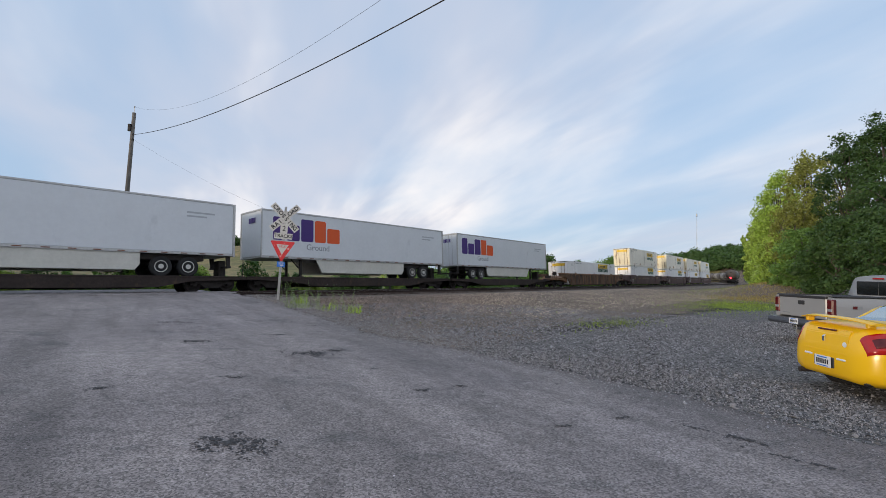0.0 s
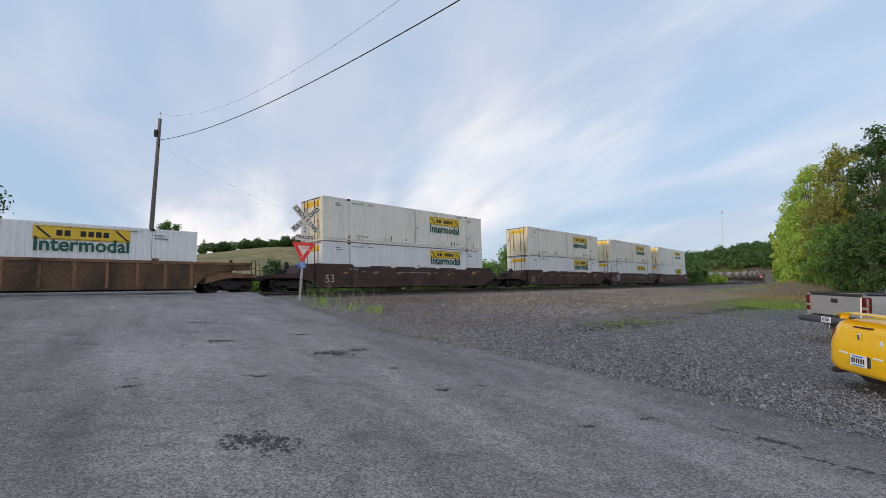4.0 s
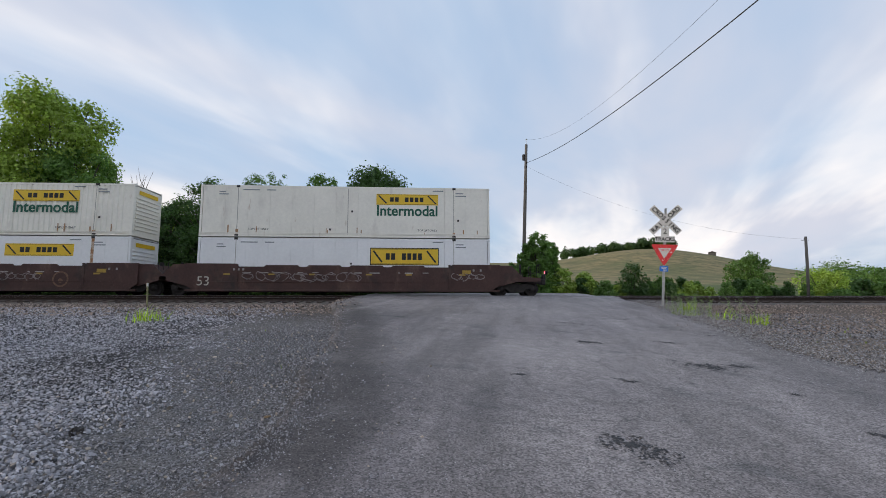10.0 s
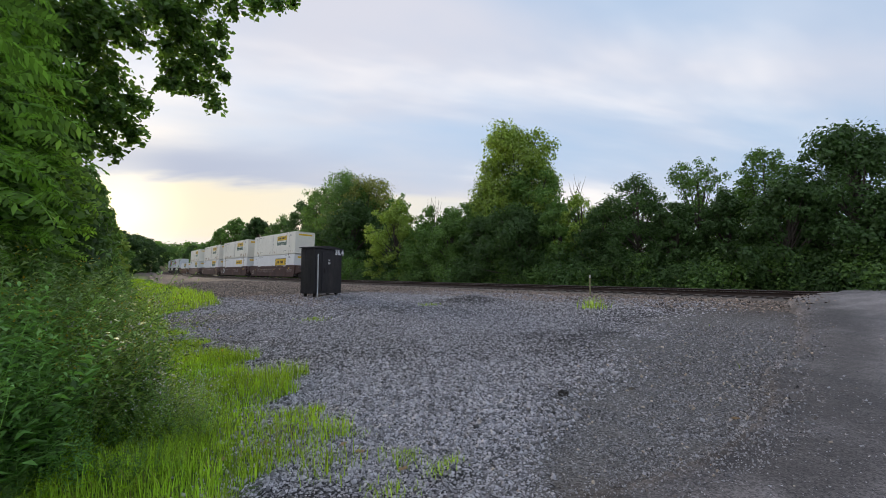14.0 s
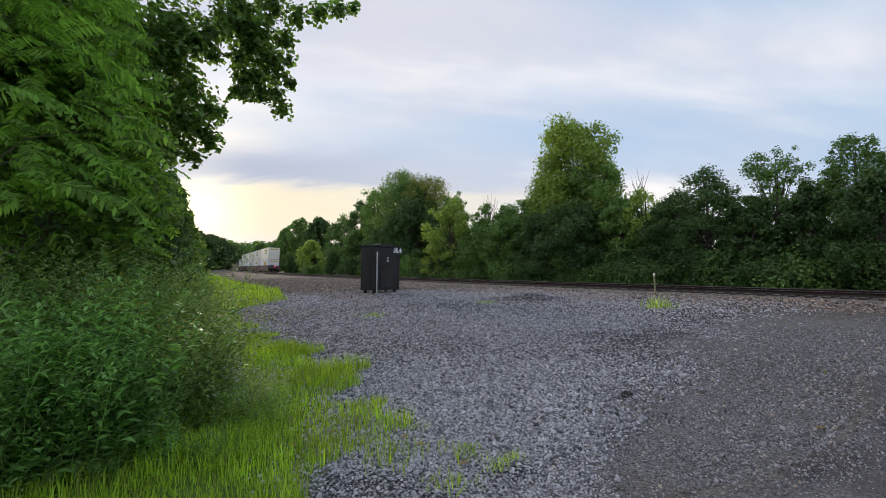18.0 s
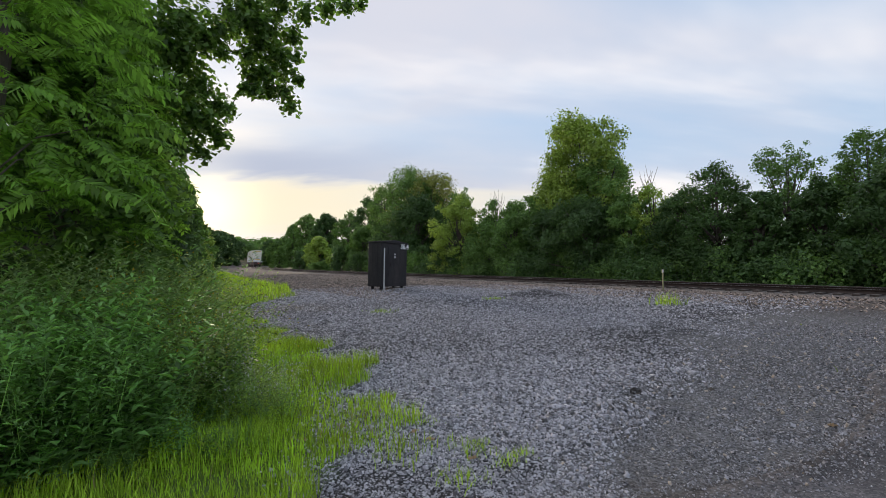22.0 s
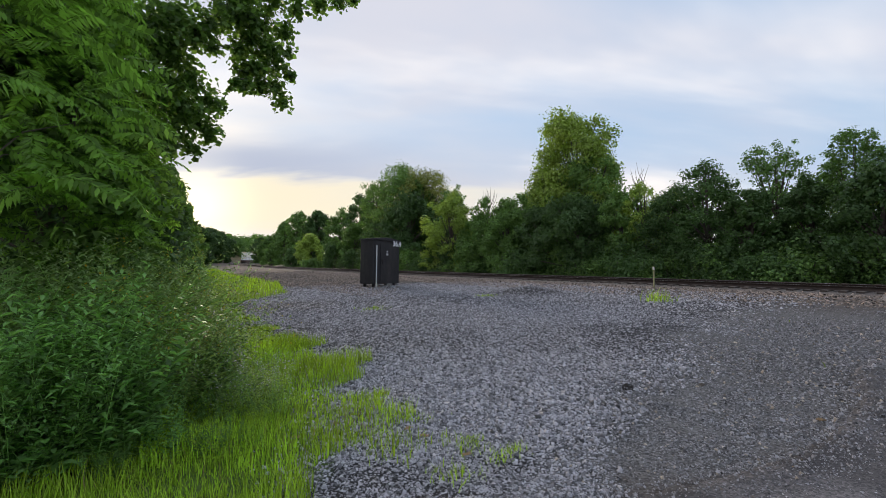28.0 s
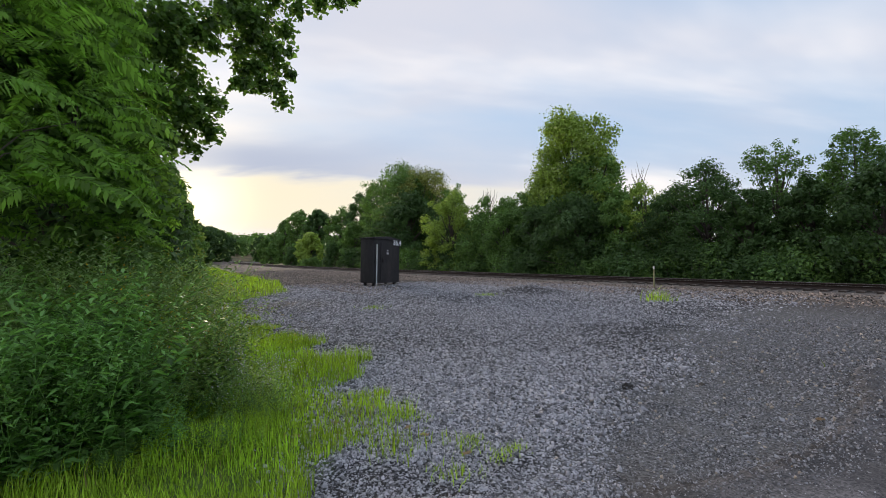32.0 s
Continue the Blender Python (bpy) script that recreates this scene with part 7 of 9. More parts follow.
class Hull:
    """A lofted body: stations of (x, half-section from bottom centre to top centre)."""

    def __init__(self, stations, n=18):
        self.x = np.array([s[0] for s in stations])
        self.p = np.array([half(s[1], n) for s in stations])
        self.n = n

    def at(self, x, v):
        k = np.clip(np.searchsorted(self.x, x) - 1, 0, len(self.x) - 2)
        f = (x - self.x[k]) / (self.x[k + 1] - self.x[k])
        row = self.p[k] * (1 - f) + self.p[k + 1] * f
        i = min(int(v), self.n - 2)
        return row[i] * (1 - (v - i)) + row[i + 1] * (v - i)

    def mesh(self, sub=4):
        bm = bmesh.new()
        xs = []
        for a, b in zip(self.x, self.x[1:]):
            xs += list(np.linspace(a, b, max(2, int((b - a) / 0.12) + 1))[:-1])
        xs.append(self.x[-1])
        rings = []
        for x in xs:
            r = [bm.verts.new((x, *self.at(x, v))) for v in range(self.n)]
            l = [bm.verts.new((x, -self.at(x, v)[0], self.at(x, v)[1])) for v in range(self.n - 2, 0, -1)]
            rings.append(r + l)
        m = len(rings[0])
        for a, b in zip(rings, rings[1:]):
            for k in range(m):
                bm.faces.new((a[k], a[(k + 1) % m], b[(k + 1) % m], b[k]))
        bm.faces.new(rings[0][::-1])
        bm.faces.new(rings[-1])
        bmesh.ops.recalc_face_normals(bm, faces=bm.faces)
        return bm

    def patch(self, x0, x1, v0, v1, side, lift, nx=6, nv=5):
        """A raised piece of the skin."""
        bm = bmesh.new()
        grid = []
        for i in range(nx + 1):
            row = []
            for j in range(nv + 1):
                x, v = x0 + (x1 - x0) * i / nx, v0 + (v1 - v0) * j / nv
                y, z = self.at(x, v)
                e = 1e-3
                ya, za = self.at(x, min(v + 0.05, self.n - 1))
                yx, zx = self.at(min(x + 0.02, self.x[-1]), v)
                t1, t2 = Vector((0.0, ya - y, za - z)), Vector((0.02, yx - y, zx - z))
                nrm = t2.cross(t1)
                nrm = nrm.normalized() if nrm.length else Vector((0, 1, 0))
                if nrm.y < 0:
                    nrm = -nrm
                edge = i in (0, nx) or j in (0, nv)
                q = Vector((x, y, z)) + nrm * (lift if not edge else -0.004)
                row.append(bm.verts.new((q.x, side * q.y, q.z)))
            grid.append(row)
        for a, b in zip(grid, grid[1:]):
            for k in range(nv):
                bm.faces.new((a[k], a[k + 1], b[k + 1], b[k]))
        return bm


def wheel(parent, x, y, r, w, rim):
    sg = 1 if y > 0 else -1
    bm = bmesh.new()
    lathe(bm, [(r * 0.62, -w), (r * 0.93, -w), (r, -w + 0.03), (r, -0.03), (r * 0.93, 0.0), (r * 0.64, 0.0), (r * 0.62, -0.02)], 30, pose(x, y, r, -90 * sg, 0, 0))
    ty = part("tyre", bm, M_BLACK, parent, smooth=False)
    bm = bmesh.new()
    lathe(bm, [(r * 0.64, -0.02), (r * 0.60, -0.005), (r * 0.55, -0.04), (r * 0.2, -0.03), (r * 0.16, 0.0), (0.02, 0.004)], 24, pose(x, y, r, -90 * sg, 0, 0))
    for k in range(5):
        a = k * 72
        box(bm, 0.05, r * 0.6, -0.035, 0.035, -0.03, 0.0, m=pose(x, y, r, -90 * sg, 0, 0) @ pose(0, 0, 0, 0, 0, a))
    part("rim", bm, rim, ty)


def plate(parent, x, y, z, w, h):
    bm = bmesh.new()
    box(bm, x - 0.012, x, y - w / 2, y + w / 2, z - h / 2, z + h / 2, 0.003)
    pl = part("number_plate", bm, M_PLATE, parent)
    for k, (a, b, zz, hh) in enumerate(((-0.40, 0.40, 0.0, 0.42), (-0.3, 0.3, 0.36, 0.10), (-0.34, 0.34, -0.38, 0.08))):
        bm = bmesh.new()
        if k == 0:
            for i in range(6):
                c = a * w + (b - a) * w * (i + 0.5) / 6
                box(bm, x - 0.015, x - 0.011, y + c - 0.04 * w, y + c + 0.04 * w, z + zz * h - hh * h / 2, z + zz * h + hh * h / 2)
        else:
            box(bm, x - 0.015, x - 0.011, y + a * w, y + b * w, z + zz * h - hh * h / 2, z + zz * h + hh * h / 2)
        part("dark_bar", bm, M_BLUE if k else M_INK, pl)


def coupe(m):
    """Two-door coupe, tail at x = 0, nose towards +x; local -y is its right-hand side."""
    ob = empty("coupe", m)
    W = 0.86

    def sec(zb, w0, zbelt, w1, ztop, w2, crown=0.0):
        return [(0, zb), (w0 * 0.8, zb), (w0, zb + 0.07), (w0 + 0.012, (zb + zbelt) * 0.5), (w1, zbelt), (w2, ztop - 0.015), (w2 * 0.8, ztop), (0, ztop + crown)]
    st = [(0.0, sec(0.33, 0.50, 0.60, 0.50, 0.66, 0.42)), (0.05, sec(0.27, 0.64, 0.66, 0.63, 0.86, 0.50)), (0.12, sec(0.25, 0.72, 0.70, 0.71, 0.95, 0.56, 0.01)), (0.22, sec(0.24, 0.785, 0.74, 0.775, 0.985, 0.60, 0.015)),
          (0.40, sec(0.23, 0.835, 0.80, 0.825, 1.0, 0.64, 0.02)), (0.7, sec(0.2, W, 0.86, 0.845, 1.02, 0.66, 0.02)), (1.1, sec(0.2, W, 0.88, 0.85, 1.03, 0.68, 0.02)), (2.2, sec(0.2, W, 0.88, 0.85, 0.98, 0.70, 0.02)),
          (3.0, sec(0.2, W, 0.86, 0.84, 0.97, 0.70, 0.02)), (3.6, sec(0.22, 0.85, 0.78, 0.82, 0.90, 0.66, 0.02)), (4.1, sec(0.25, 0.80, 0.68, 0.76, 0.76, 0.58, 0.02)), (4.38, sec(0.3, 0.62, 0.56, 0.60, 0.60, 0.45))]
    hull = Hull(st, 22)
    part("body", hull.mesh(), M_CARY, ob, smooth=True)
    # cabin: glass below a painted roof
    cab = Hull([(0.75, [(0, 0.98), (0.62, 0.98), (0.60, 1.0), (0, 1.02)]), (1.15, [(0, 0.98), (0.67, 0.98), (0.60, 1.20), (0, 1.23)]), (1.6, [(0, 0.98), (0.70, 0.98), (0.57, 1.36), (0, 1.39)]),
                (2.3, [(0, 0.98), (0.72, 0.98), (0.56, 1.39), (0, 1.42)]), (2.8, [(0, 0.98), (0.72, 0.98), (0.58, 1.28), (0, 1.31)]), (3.3, [(0, 0.96), (0.68, 0.97), (0.66, 0.99), (0, 1.0)])], 16)
    part("window_glass", cab.mesh(), M_BLUEGLASS, ob, "sky-blue reflecting window glass", smooth=True)
    part("roof", cab.patch(1.55, 2.45, 11.0, 15.0, 1, 0.01), M_CARY, ob, smooth=True)
    part("roof", cab.patch(1.55, 2.45, 11.0, 15.0, -1, 0.01), M_CARY, ob, smooth=True)
    for sg in (-1, 1):
        part("roof_pillar", cab.patch(0.8, 1.6, 7.2, 9.6, sg, 0.012), M_CARY, ob, smooth=True)
        lamp = part("tail_lamp", hull.patch(0.06, 0.46, 11.6, 14.6, sg, 0.014, 14, 10), M_LENS, ob, "glossy red wraparound tail lamp", smooth=True)
        part("lamp_ring", hull.patch(0.13, 0.27, 12.3, 13.9, sg, 0.020, 10, 8), M_LENSDARK, lamp, smooth=True)
    # lid, brake lamp, spoiler, badge
    bm = bmesh.new()
    prism(bm, [(-0.005, 0.60), (0.038, 0.86), (0.070, 0.922), (0.10, 0.925), (0.08, 0.60)], -0.42, 0.42)
    bmesh.ops.bevel(bm, geom=list(bm.edges), offset=0.012, segments=2, affect='EDGES')
    lid = part("trunk_lid", bm, M_CARY, ob)
    bm = bmesh.new()
    box(bm, 0.035, 0.07, -0.17, 0.17, 0.895, 0.918, 0.006)
    part("brake_lamp", bm, M_LENSDARK, lid)
    bm = bmesh.new()
    prism(bm, [(-0.008, 0.745), (-0.012, 0.81), (0.012, 0.83), (0.008, 0.75)], -0.02, 0.02)
    part("badge", bm, M_CHROME, lid)
    for yy, zz in ((-0.28, 0.66), (-0.36, 0.74)):
        bm = bmesh.new()
        lathe(bm, [(0.035, 0), (0.035, 0.006), (0.01, 0.008)], 12, pose(0.015, yy, zz, 0, -90, 0))
        part("sticker", bm, M_PLATE, lid)
    bm = bmesh.new()
    n = 14
    rings = []
    for k in range(n + 1):
        yy = -0.66 + 1.32 * k / n
        u = abs(yy) / 0.66
        dx, dz = 0.10 * u * u, -0.05 * u ** 3
        rings.append([bm.verts.new((0.10 + dx + a, yy, 1.075 + dz + b)) for a, b in ((-0.08, 0.012), (0.0, 0.03), (0.11, 0.018), (0.12, 0.0), (0.0, -0.008), (-0.08, 0.0))])
    for a, b in zip(rings, rings[1:]):
        for k in range(6):
            bm.faces.new((a[k], a[(k + 1) % 6], b[(k + 1) % 6], b[k]))
    bm.faces.new(rings[0])
    bm.faces.new(rings[-1][::-1])
    bmesh.ops.recalc_face_normals(bm, faces=bm.faces)
    for sg in (-1, 1):
        box(bm, 0.14, 0.24, sg * 0.56 - 0.03, sg * 0.56 + 0.03, 0.98, 1.05, 0.01)
    part("spoiler", bm, M_CARY, ob, smooth=False)
    # bumper: plate recess, reversing lamps, lower valance, tail pipe
    bm = bmesh.new()
    box(bm, -0.012, 0.02, -0.20, 0.20, 0.385, 0.545, 0.02)
    part("plate_recess", bm, M_PLASTIC, ob)
    plate(ob, -0.014, 0.0, 0.465, 0.305, 0.152)
    for sg in (-1, 1):
        bm = bmesh.new()
        box(bm, -0.008, 0.03, sg * 0.31 - 0.085, sg * 0.31 + 0.085, 0.515, 0.55, 0.012)
        part("reversing_lamp", bm, M_PLATE, ob)
    bm = bmesh.new()
    box(bm, 0.08, 0.42, -0.64, 0.64, 0.25, 0.34, 0.03)
    part("valance", bm, M_PLASTIC, ob)
    bm = bmesh.new()
    tube(bm, (-0.01, 0.50, 0.255), (0.4, 0.50, 0.255), 0.038, n=12)
    part("tail_pipe", bm, M_DARK, ob)
    for x in (0.86, 3.48):
        for sg in (-1, 1):
            wheel(ob, x, sg * 0.845, 0.31, 0.2, M_RIM)
    bm = bmesh.new()
    box(bm, 0.5, 3.9, -0.7, 0.7, 0.17, 0.4)
    part("underbody", bm, M_DARK, ob)
    for sg in (-1, 1):
        for x in (0.86, 3.48):
            bm = bmesh.new()
            lathe(bm, [(0.36, 0.0), (0.36, 0.02), (0.30, 0.02), (0.05, 0.0)], 26, pose(x, sg * 0.835, 0.33, -90 * sg, 0, 0))
            part("wheel_arch", bm, M_PLASTIC, ob)
    tagged(ob, "bright yellow two-door coupe with rear spoiler on gravel", "car", "parked vehicles")
    return ob


coupe(pose(5.38, 6.53, 0.037, 0, 0, -5.6))


def pickup(m):
    """Pickup truck, tailgate at x = 0, nose towards +x; local -y is its right-hand side."""
    ob = empty("pickup_truck", m)
    W = 0.98
    for sg in (-1, 1):
        hb = Hull([(0.0, [(0.80, 0.62), (0.93, 0.62), (0.955, 0.8), (0.955, 1.05), (0.93, 1.23), (0.88, 1.25), (0.80, 1.25)]), (0.6, [(0.80, 0.60), (0.95, 0.60), (W, 0.8), (0.975, 1.05), (0.94, 1.23), (0.88, 1.25), (0.80, 1.25)]),
                   (1.3, [(0.80, 0.60), (0.95, 0.60), (W, 0.8), (0.975, 1.05), (0.94, 1.23), (0.88, 1.25), (0.80, 1.25)]), (2.0, [(0.80, 0.60), (0.95, 0.60), (W, 0.8), (0.97, 1.05), (0.94, 1.23), (0.88, 1.25), (0.80, 1.25)])], 14)
        bm = bmesh.new()
        rings = []
        for x in np.linspace(0, 2.0, 14):
            rings.append([bm.verts.new((x, sg * hb.at(x, v)[0], hb.at(x, v)[1])) for v in range(14)])
        for a, b in zip(rings, rings[1:]):
            for k in range(14):
                bm.faces.new((a[k], a[(k + 1) % 14], b[(k + 1) % 14], b[k]))
        bm.faces.new(rings[0])
        bm.faces.new(rings[-1])
        bmesh.ops.recalc_face_normals(bm, faces=bm.faces)
        side = part("bed_side", bm, M_CARS, ob, smooth=False)
        bm = bmesh.new()
        box(bm, 0.02, 1.98, sg * 0.87 - 0.075, sg * 0.87 + 0.06, 1.246, 1.275, 0.01)
        part("bed_rail_cap", bm, M_PLASTIC, side, "black plastic cap along the bed side")
        bm = bmesh.new()
        lathe(bm, [(0.50, 0.0), (0.52, 0.03), (0.44, 0.035), (0.43, 0.0)], 28, pose(1.05, sg * 0.965, 0.44, -90 * sg, 0, 0))
        part("arch_flare", bm, M_CARS, ob)
        bm = bmesh.new()
        box(bm, -0.025, 0.10, sg * 0.875 - 0.09, sg * 0.875 + 0.09, 0.78, 1.20, 0.03)
        lp = part("tail_lamp", bm, M_LENSDARK, ob, "dark red upright tail lamp", smooth=False)
        bm = bmesh.new()
        box(bm, -0.03, 0.05, sg * 0.875 - 0.07, sg * 0.875 + 0.07, 0.90, 0.97, 0.01)
        part("clear_lens", bm, M_GREYLET, lp)
    bm = bmesh.new()
    box(bm, -0.02, 0.06, -0.775, 0.775, 0.70, 1.235, 0.02)
    gate = part("tailgate", bm, M_CARS, ob)
    bm = bmesh.new()
    box(bm, -0.035, 0.07, -0.785, 0.785, 1.195, 1.265, 0.012)
    part("gate_cap", bm, M_PLASTIC, gate, "black plastic cap along the tailgate")
    bm = bmesh.new()
    box(bm, -0.03, 0.0, -0.11, 0.11, 1.02, 1.13, 0.012)
    part("handle", bm, M_PLASTIC, gate)
    bm = bmesh.new()
    box(bm, -0.026, -0.018, 0.40, 0.66, 0.775, 0.80)
    part("name_bar", bm, M_GREYLET, gate)
    bm = bmesh.new()
    prism(bm, [(-0.22, 0.50), (-0.24, 0.56), (-0.22, 0.66), (0.02, 0.68), (0.02, 0.50)], -0.96, 0.96)
    bmesh.ops.bevel(bm, geom=list(bm.edges), offset=0.015, segments=2, affect='EDGES')
    bp = part("rear_bumper", bm, mat("scuffed_chrome", (0.16, 0.16, 0.17), 0.3, 0.9, grain=[(5.0, 0.15)]), ob)
    plate(bp, -0.225, 0.0, 0.595, 0.30, 0.15)
    bm = bmesh.new()
    box(bm, -0.2, 0.3, -0.06, 0.06, 0.38, 0.5, 0.01)
    tube(bm, (-0.22, 0, 0.44), (-0.22, 0, 0.53), 0.028, n=10)
    part("tow_hitch", bm, M_CHROME, ob)
    bm = bmesh.new()
    box(bm, 0.05, 2.0, -0.8, 0.8, 0.66, 0.72)
    part("bed_floor", bm, M_PLASTIC, ob)
    bm = bmesh.new()
    box(bm, 1.2, 1.95, -0.55, 0.6, 0.72, 1.27, 0.06)
    part("bed_load", bm, M_PLASTIC, ob, "dark load in the truck bed")
    cab = Hull([(2.0, [(0, 0.55), (0.90, 0.55), (W - 0.02, 0.8), (0.94, 1.22), (0.72, 1.72), (0.62, 1.78), (0, 1.80)]), (2.3, [(0, 0.5), (0.92, 0.5), (W, 0.8), (0.95, 1.22), (0.74, 1.76), (0.64, 1.82), (0, 1.84)]),
                (3.6, [(0, 0.5), (0.92, 0.5), (W, 0.8), (0.95, 1.22), (0.74, 1.74), (0.64, 1.80), (0, 1.82)]), (4.15, [(0, 0.5), (0.92, 0.5), (W, 0.8), (0.94, 1.20), (0.85, 1.22), (0.7, 1.24), (0, 1.25)]),
                (5.5, [(0, 0.5), (0.90, 0.5), (0.95, 0.8), (0.90, 1.10), (0.85, 1.14), (0.7, 1.16), (0, 1.18)]), (5.7, [(0, 0.55), (0.80, 0.55), (0.85, 0.8), (0.80, 1.0), (0.75, 1.05), (0.6, 1.06), (0, 1.07)])], 22)
    part("cab", cab.mesh(), M_CARS, ob, smooth=True)
    for a, b in ((-0.62, -0.01), (0.01, 0.62)):
        bm = bmesh.new()
        box(bm, 1.985, 1.998, a, b, 1.30, 1.66, 0.0)
        part("rear_window", bm, M_GLASS, ob)
    for sg in (-1, 1):
        part("side_window", cab.patch(2.35, 3.5, 9.2, 13.2, sg, 0.008), M_GLASS, ob)
    bm = bmesh.new()
    box(bm, 1.985, 2.03, -0.16, 0.16, 1.715, 1.755, 0.01)
    part("brake_lamp", bm, M_LENS, ob)
    for x in (1.05, 4.75):
        for sg in (-1, 1):
            wheel(ob, x, sg * 0.95, 0.385, 0.25, M_GALV)
    bm = bmesh.new()
    box(bm, 0.1, 5.4, -0.5, 0.5, 0.42, 0.62)
    part("frame", bm, M_DARK, ob)
    for k, (xx, c) in enumerate(((0.46, M_LENSDARK), (0.58, M_GREYLET))):
        bm = bmesh.new()
        box(bm, xx, xx + 0.10, -0.985, -0.972, 0.98, 1.05)
        part("side_decal", bm, c, ob)
    tagged(ob, "silver-grey pickup truck with black tailgate cap on gravel", "pickup truck", "parked vehicles")
    return ob


pickup(pose(9.39, 12.06, -0.015, 0, 0, -0.1))

# ---------------------------------------------------------------- near plants, stones and litter
def near_tree():
    """Broad-leaved tree at the lot's edge whose boughs hang into view."""
    g = np.random.default_rng(21)
    x, y, _ = polar(148, 8.2)
    ob = empty("maple_tree", pose(x, y, 0.0))
    o = Vector((x, y, 0))
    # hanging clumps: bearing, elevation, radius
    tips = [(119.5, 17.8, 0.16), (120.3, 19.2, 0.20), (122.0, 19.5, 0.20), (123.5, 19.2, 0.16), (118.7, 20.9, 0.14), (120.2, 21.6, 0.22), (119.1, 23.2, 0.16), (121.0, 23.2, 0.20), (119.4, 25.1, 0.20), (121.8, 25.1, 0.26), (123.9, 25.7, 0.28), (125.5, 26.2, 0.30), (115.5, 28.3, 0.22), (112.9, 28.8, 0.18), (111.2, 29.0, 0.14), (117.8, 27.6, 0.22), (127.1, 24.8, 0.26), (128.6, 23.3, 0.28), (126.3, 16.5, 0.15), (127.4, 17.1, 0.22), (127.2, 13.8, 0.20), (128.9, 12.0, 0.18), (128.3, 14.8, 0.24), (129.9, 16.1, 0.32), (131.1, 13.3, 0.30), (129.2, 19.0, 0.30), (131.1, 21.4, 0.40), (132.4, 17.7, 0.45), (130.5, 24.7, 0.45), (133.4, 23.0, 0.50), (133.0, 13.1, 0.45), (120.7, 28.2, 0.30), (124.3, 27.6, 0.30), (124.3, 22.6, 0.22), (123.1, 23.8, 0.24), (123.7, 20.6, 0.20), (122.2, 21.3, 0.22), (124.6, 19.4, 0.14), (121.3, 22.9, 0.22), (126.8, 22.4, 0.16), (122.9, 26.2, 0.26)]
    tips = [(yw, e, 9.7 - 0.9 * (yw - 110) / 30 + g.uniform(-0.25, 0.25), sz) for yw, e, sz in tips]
    blobs, bm = [], bmesh.new()
    pipe(bm, [(0, 0, -0.1), (0.1, 0.05, 2.0), (-0.1, 0.2, 4.2), (0.1, 0.1, 7.5)], [0.22, 0.18, 0.14, 0.05], 10)
    # each clump hangs from the one nearest to it that is closer to the trunk
    done = [Vector((0.1, 0.1, 6.2))]
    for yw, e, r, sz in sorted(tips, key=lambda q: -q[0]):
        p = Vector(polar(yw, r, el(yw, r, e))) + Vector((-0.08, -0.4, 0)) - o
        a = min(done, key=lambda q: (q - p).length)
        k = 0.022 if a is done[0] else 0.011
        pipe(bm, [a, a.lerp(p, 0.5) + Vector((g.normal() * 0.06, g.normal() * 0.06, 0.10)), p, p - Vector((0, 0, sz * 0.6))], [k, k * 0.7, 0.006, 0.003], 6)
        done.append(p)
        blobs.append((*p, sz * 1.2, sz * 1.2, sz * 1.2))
    # the mass of the crown farther left
    for k in range(30):
        yw, e, r = g.uniform(136.5, 149), g.uniform(6, 42), g.uniform(8.2, 10.5)
        p = Vector(polar(yw, r, el(yw, r, e))) - o
        s = g.uniform(0.45, 0.8)
        blobs.append((*p, s, s, s * 0.8))
        if k % 3 == 0:
            pipe(bm, [(0, 0, 4.2), (p.x * 0.5, p.y * 0.5, p.z * 0.55 + 2.4), tuple(p)], [0.04, 0.02, 0.006], 6)
    part("trunk", bm, M_BARK, ob, smooth=True)
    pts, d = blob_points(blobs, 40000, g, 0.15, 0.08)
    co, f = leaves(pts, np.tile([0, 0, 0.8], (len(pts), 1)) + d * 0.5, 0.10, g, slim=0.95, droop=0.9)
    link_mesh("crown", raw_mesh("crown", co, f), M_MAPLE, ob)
    tagged(ob, "deep green broad-leaved tree hanging over the gravel lot", "tree")


near_tree()


def frond_mesh(seed, n=13, length=0.50):
    """A drooping feather-like compound leaf along +x."""
    g = np.random.default_rng(seed)
    co, f = [], []

    def leaf(p, d, w, ln):
        up = np.array([0, 0, 1.0])
        d = d / np.linalg.norm(d)
        b = np.cross(up, d)
        b /= np.linalg.norm(b)
        k = len(co)
        co.extend([p, p + d * ln * 0.4 + b * w - up * 0.01, p + d * ln - up * ln * 0.25, p + d * ln * 0.4 - b * w - up * 0.01])
        f.append((k, k + 1, k + 2, k + 3))
    for i in range(n):
        t = (i + 1) / n
        p = np.array([length * t, 0, 0.10 * math.sin(t * 2.2) - 0.28 * t * t * length])
        ln = 0.112 * (1 - 0.45 * abs(t - 0.45)) * g.uniform(0.85, 1.1)
        for s in (-1, 1):
            leaf(p, np.array([0.45, s * 1.0, -0.25 + g.normal() * 0.22]), 0.020, ln)
        # stalk
        k = len(co)
        q = np.array([length * (t - 1 / n), 0, 0.10 * math.sin((t - 1 / n) * 2.2) - 0.28 * (t - 1 / n) ** 2 * length])
        co.extend([q + [0, 0.004, 0], q - [0, 0.004, 0], p - [0, 0.004, 0], p + [0, 0.004, 0]])
        f.append((k, k + 1, k + 2, k + 3))
    return np.array(co), np.array(f)


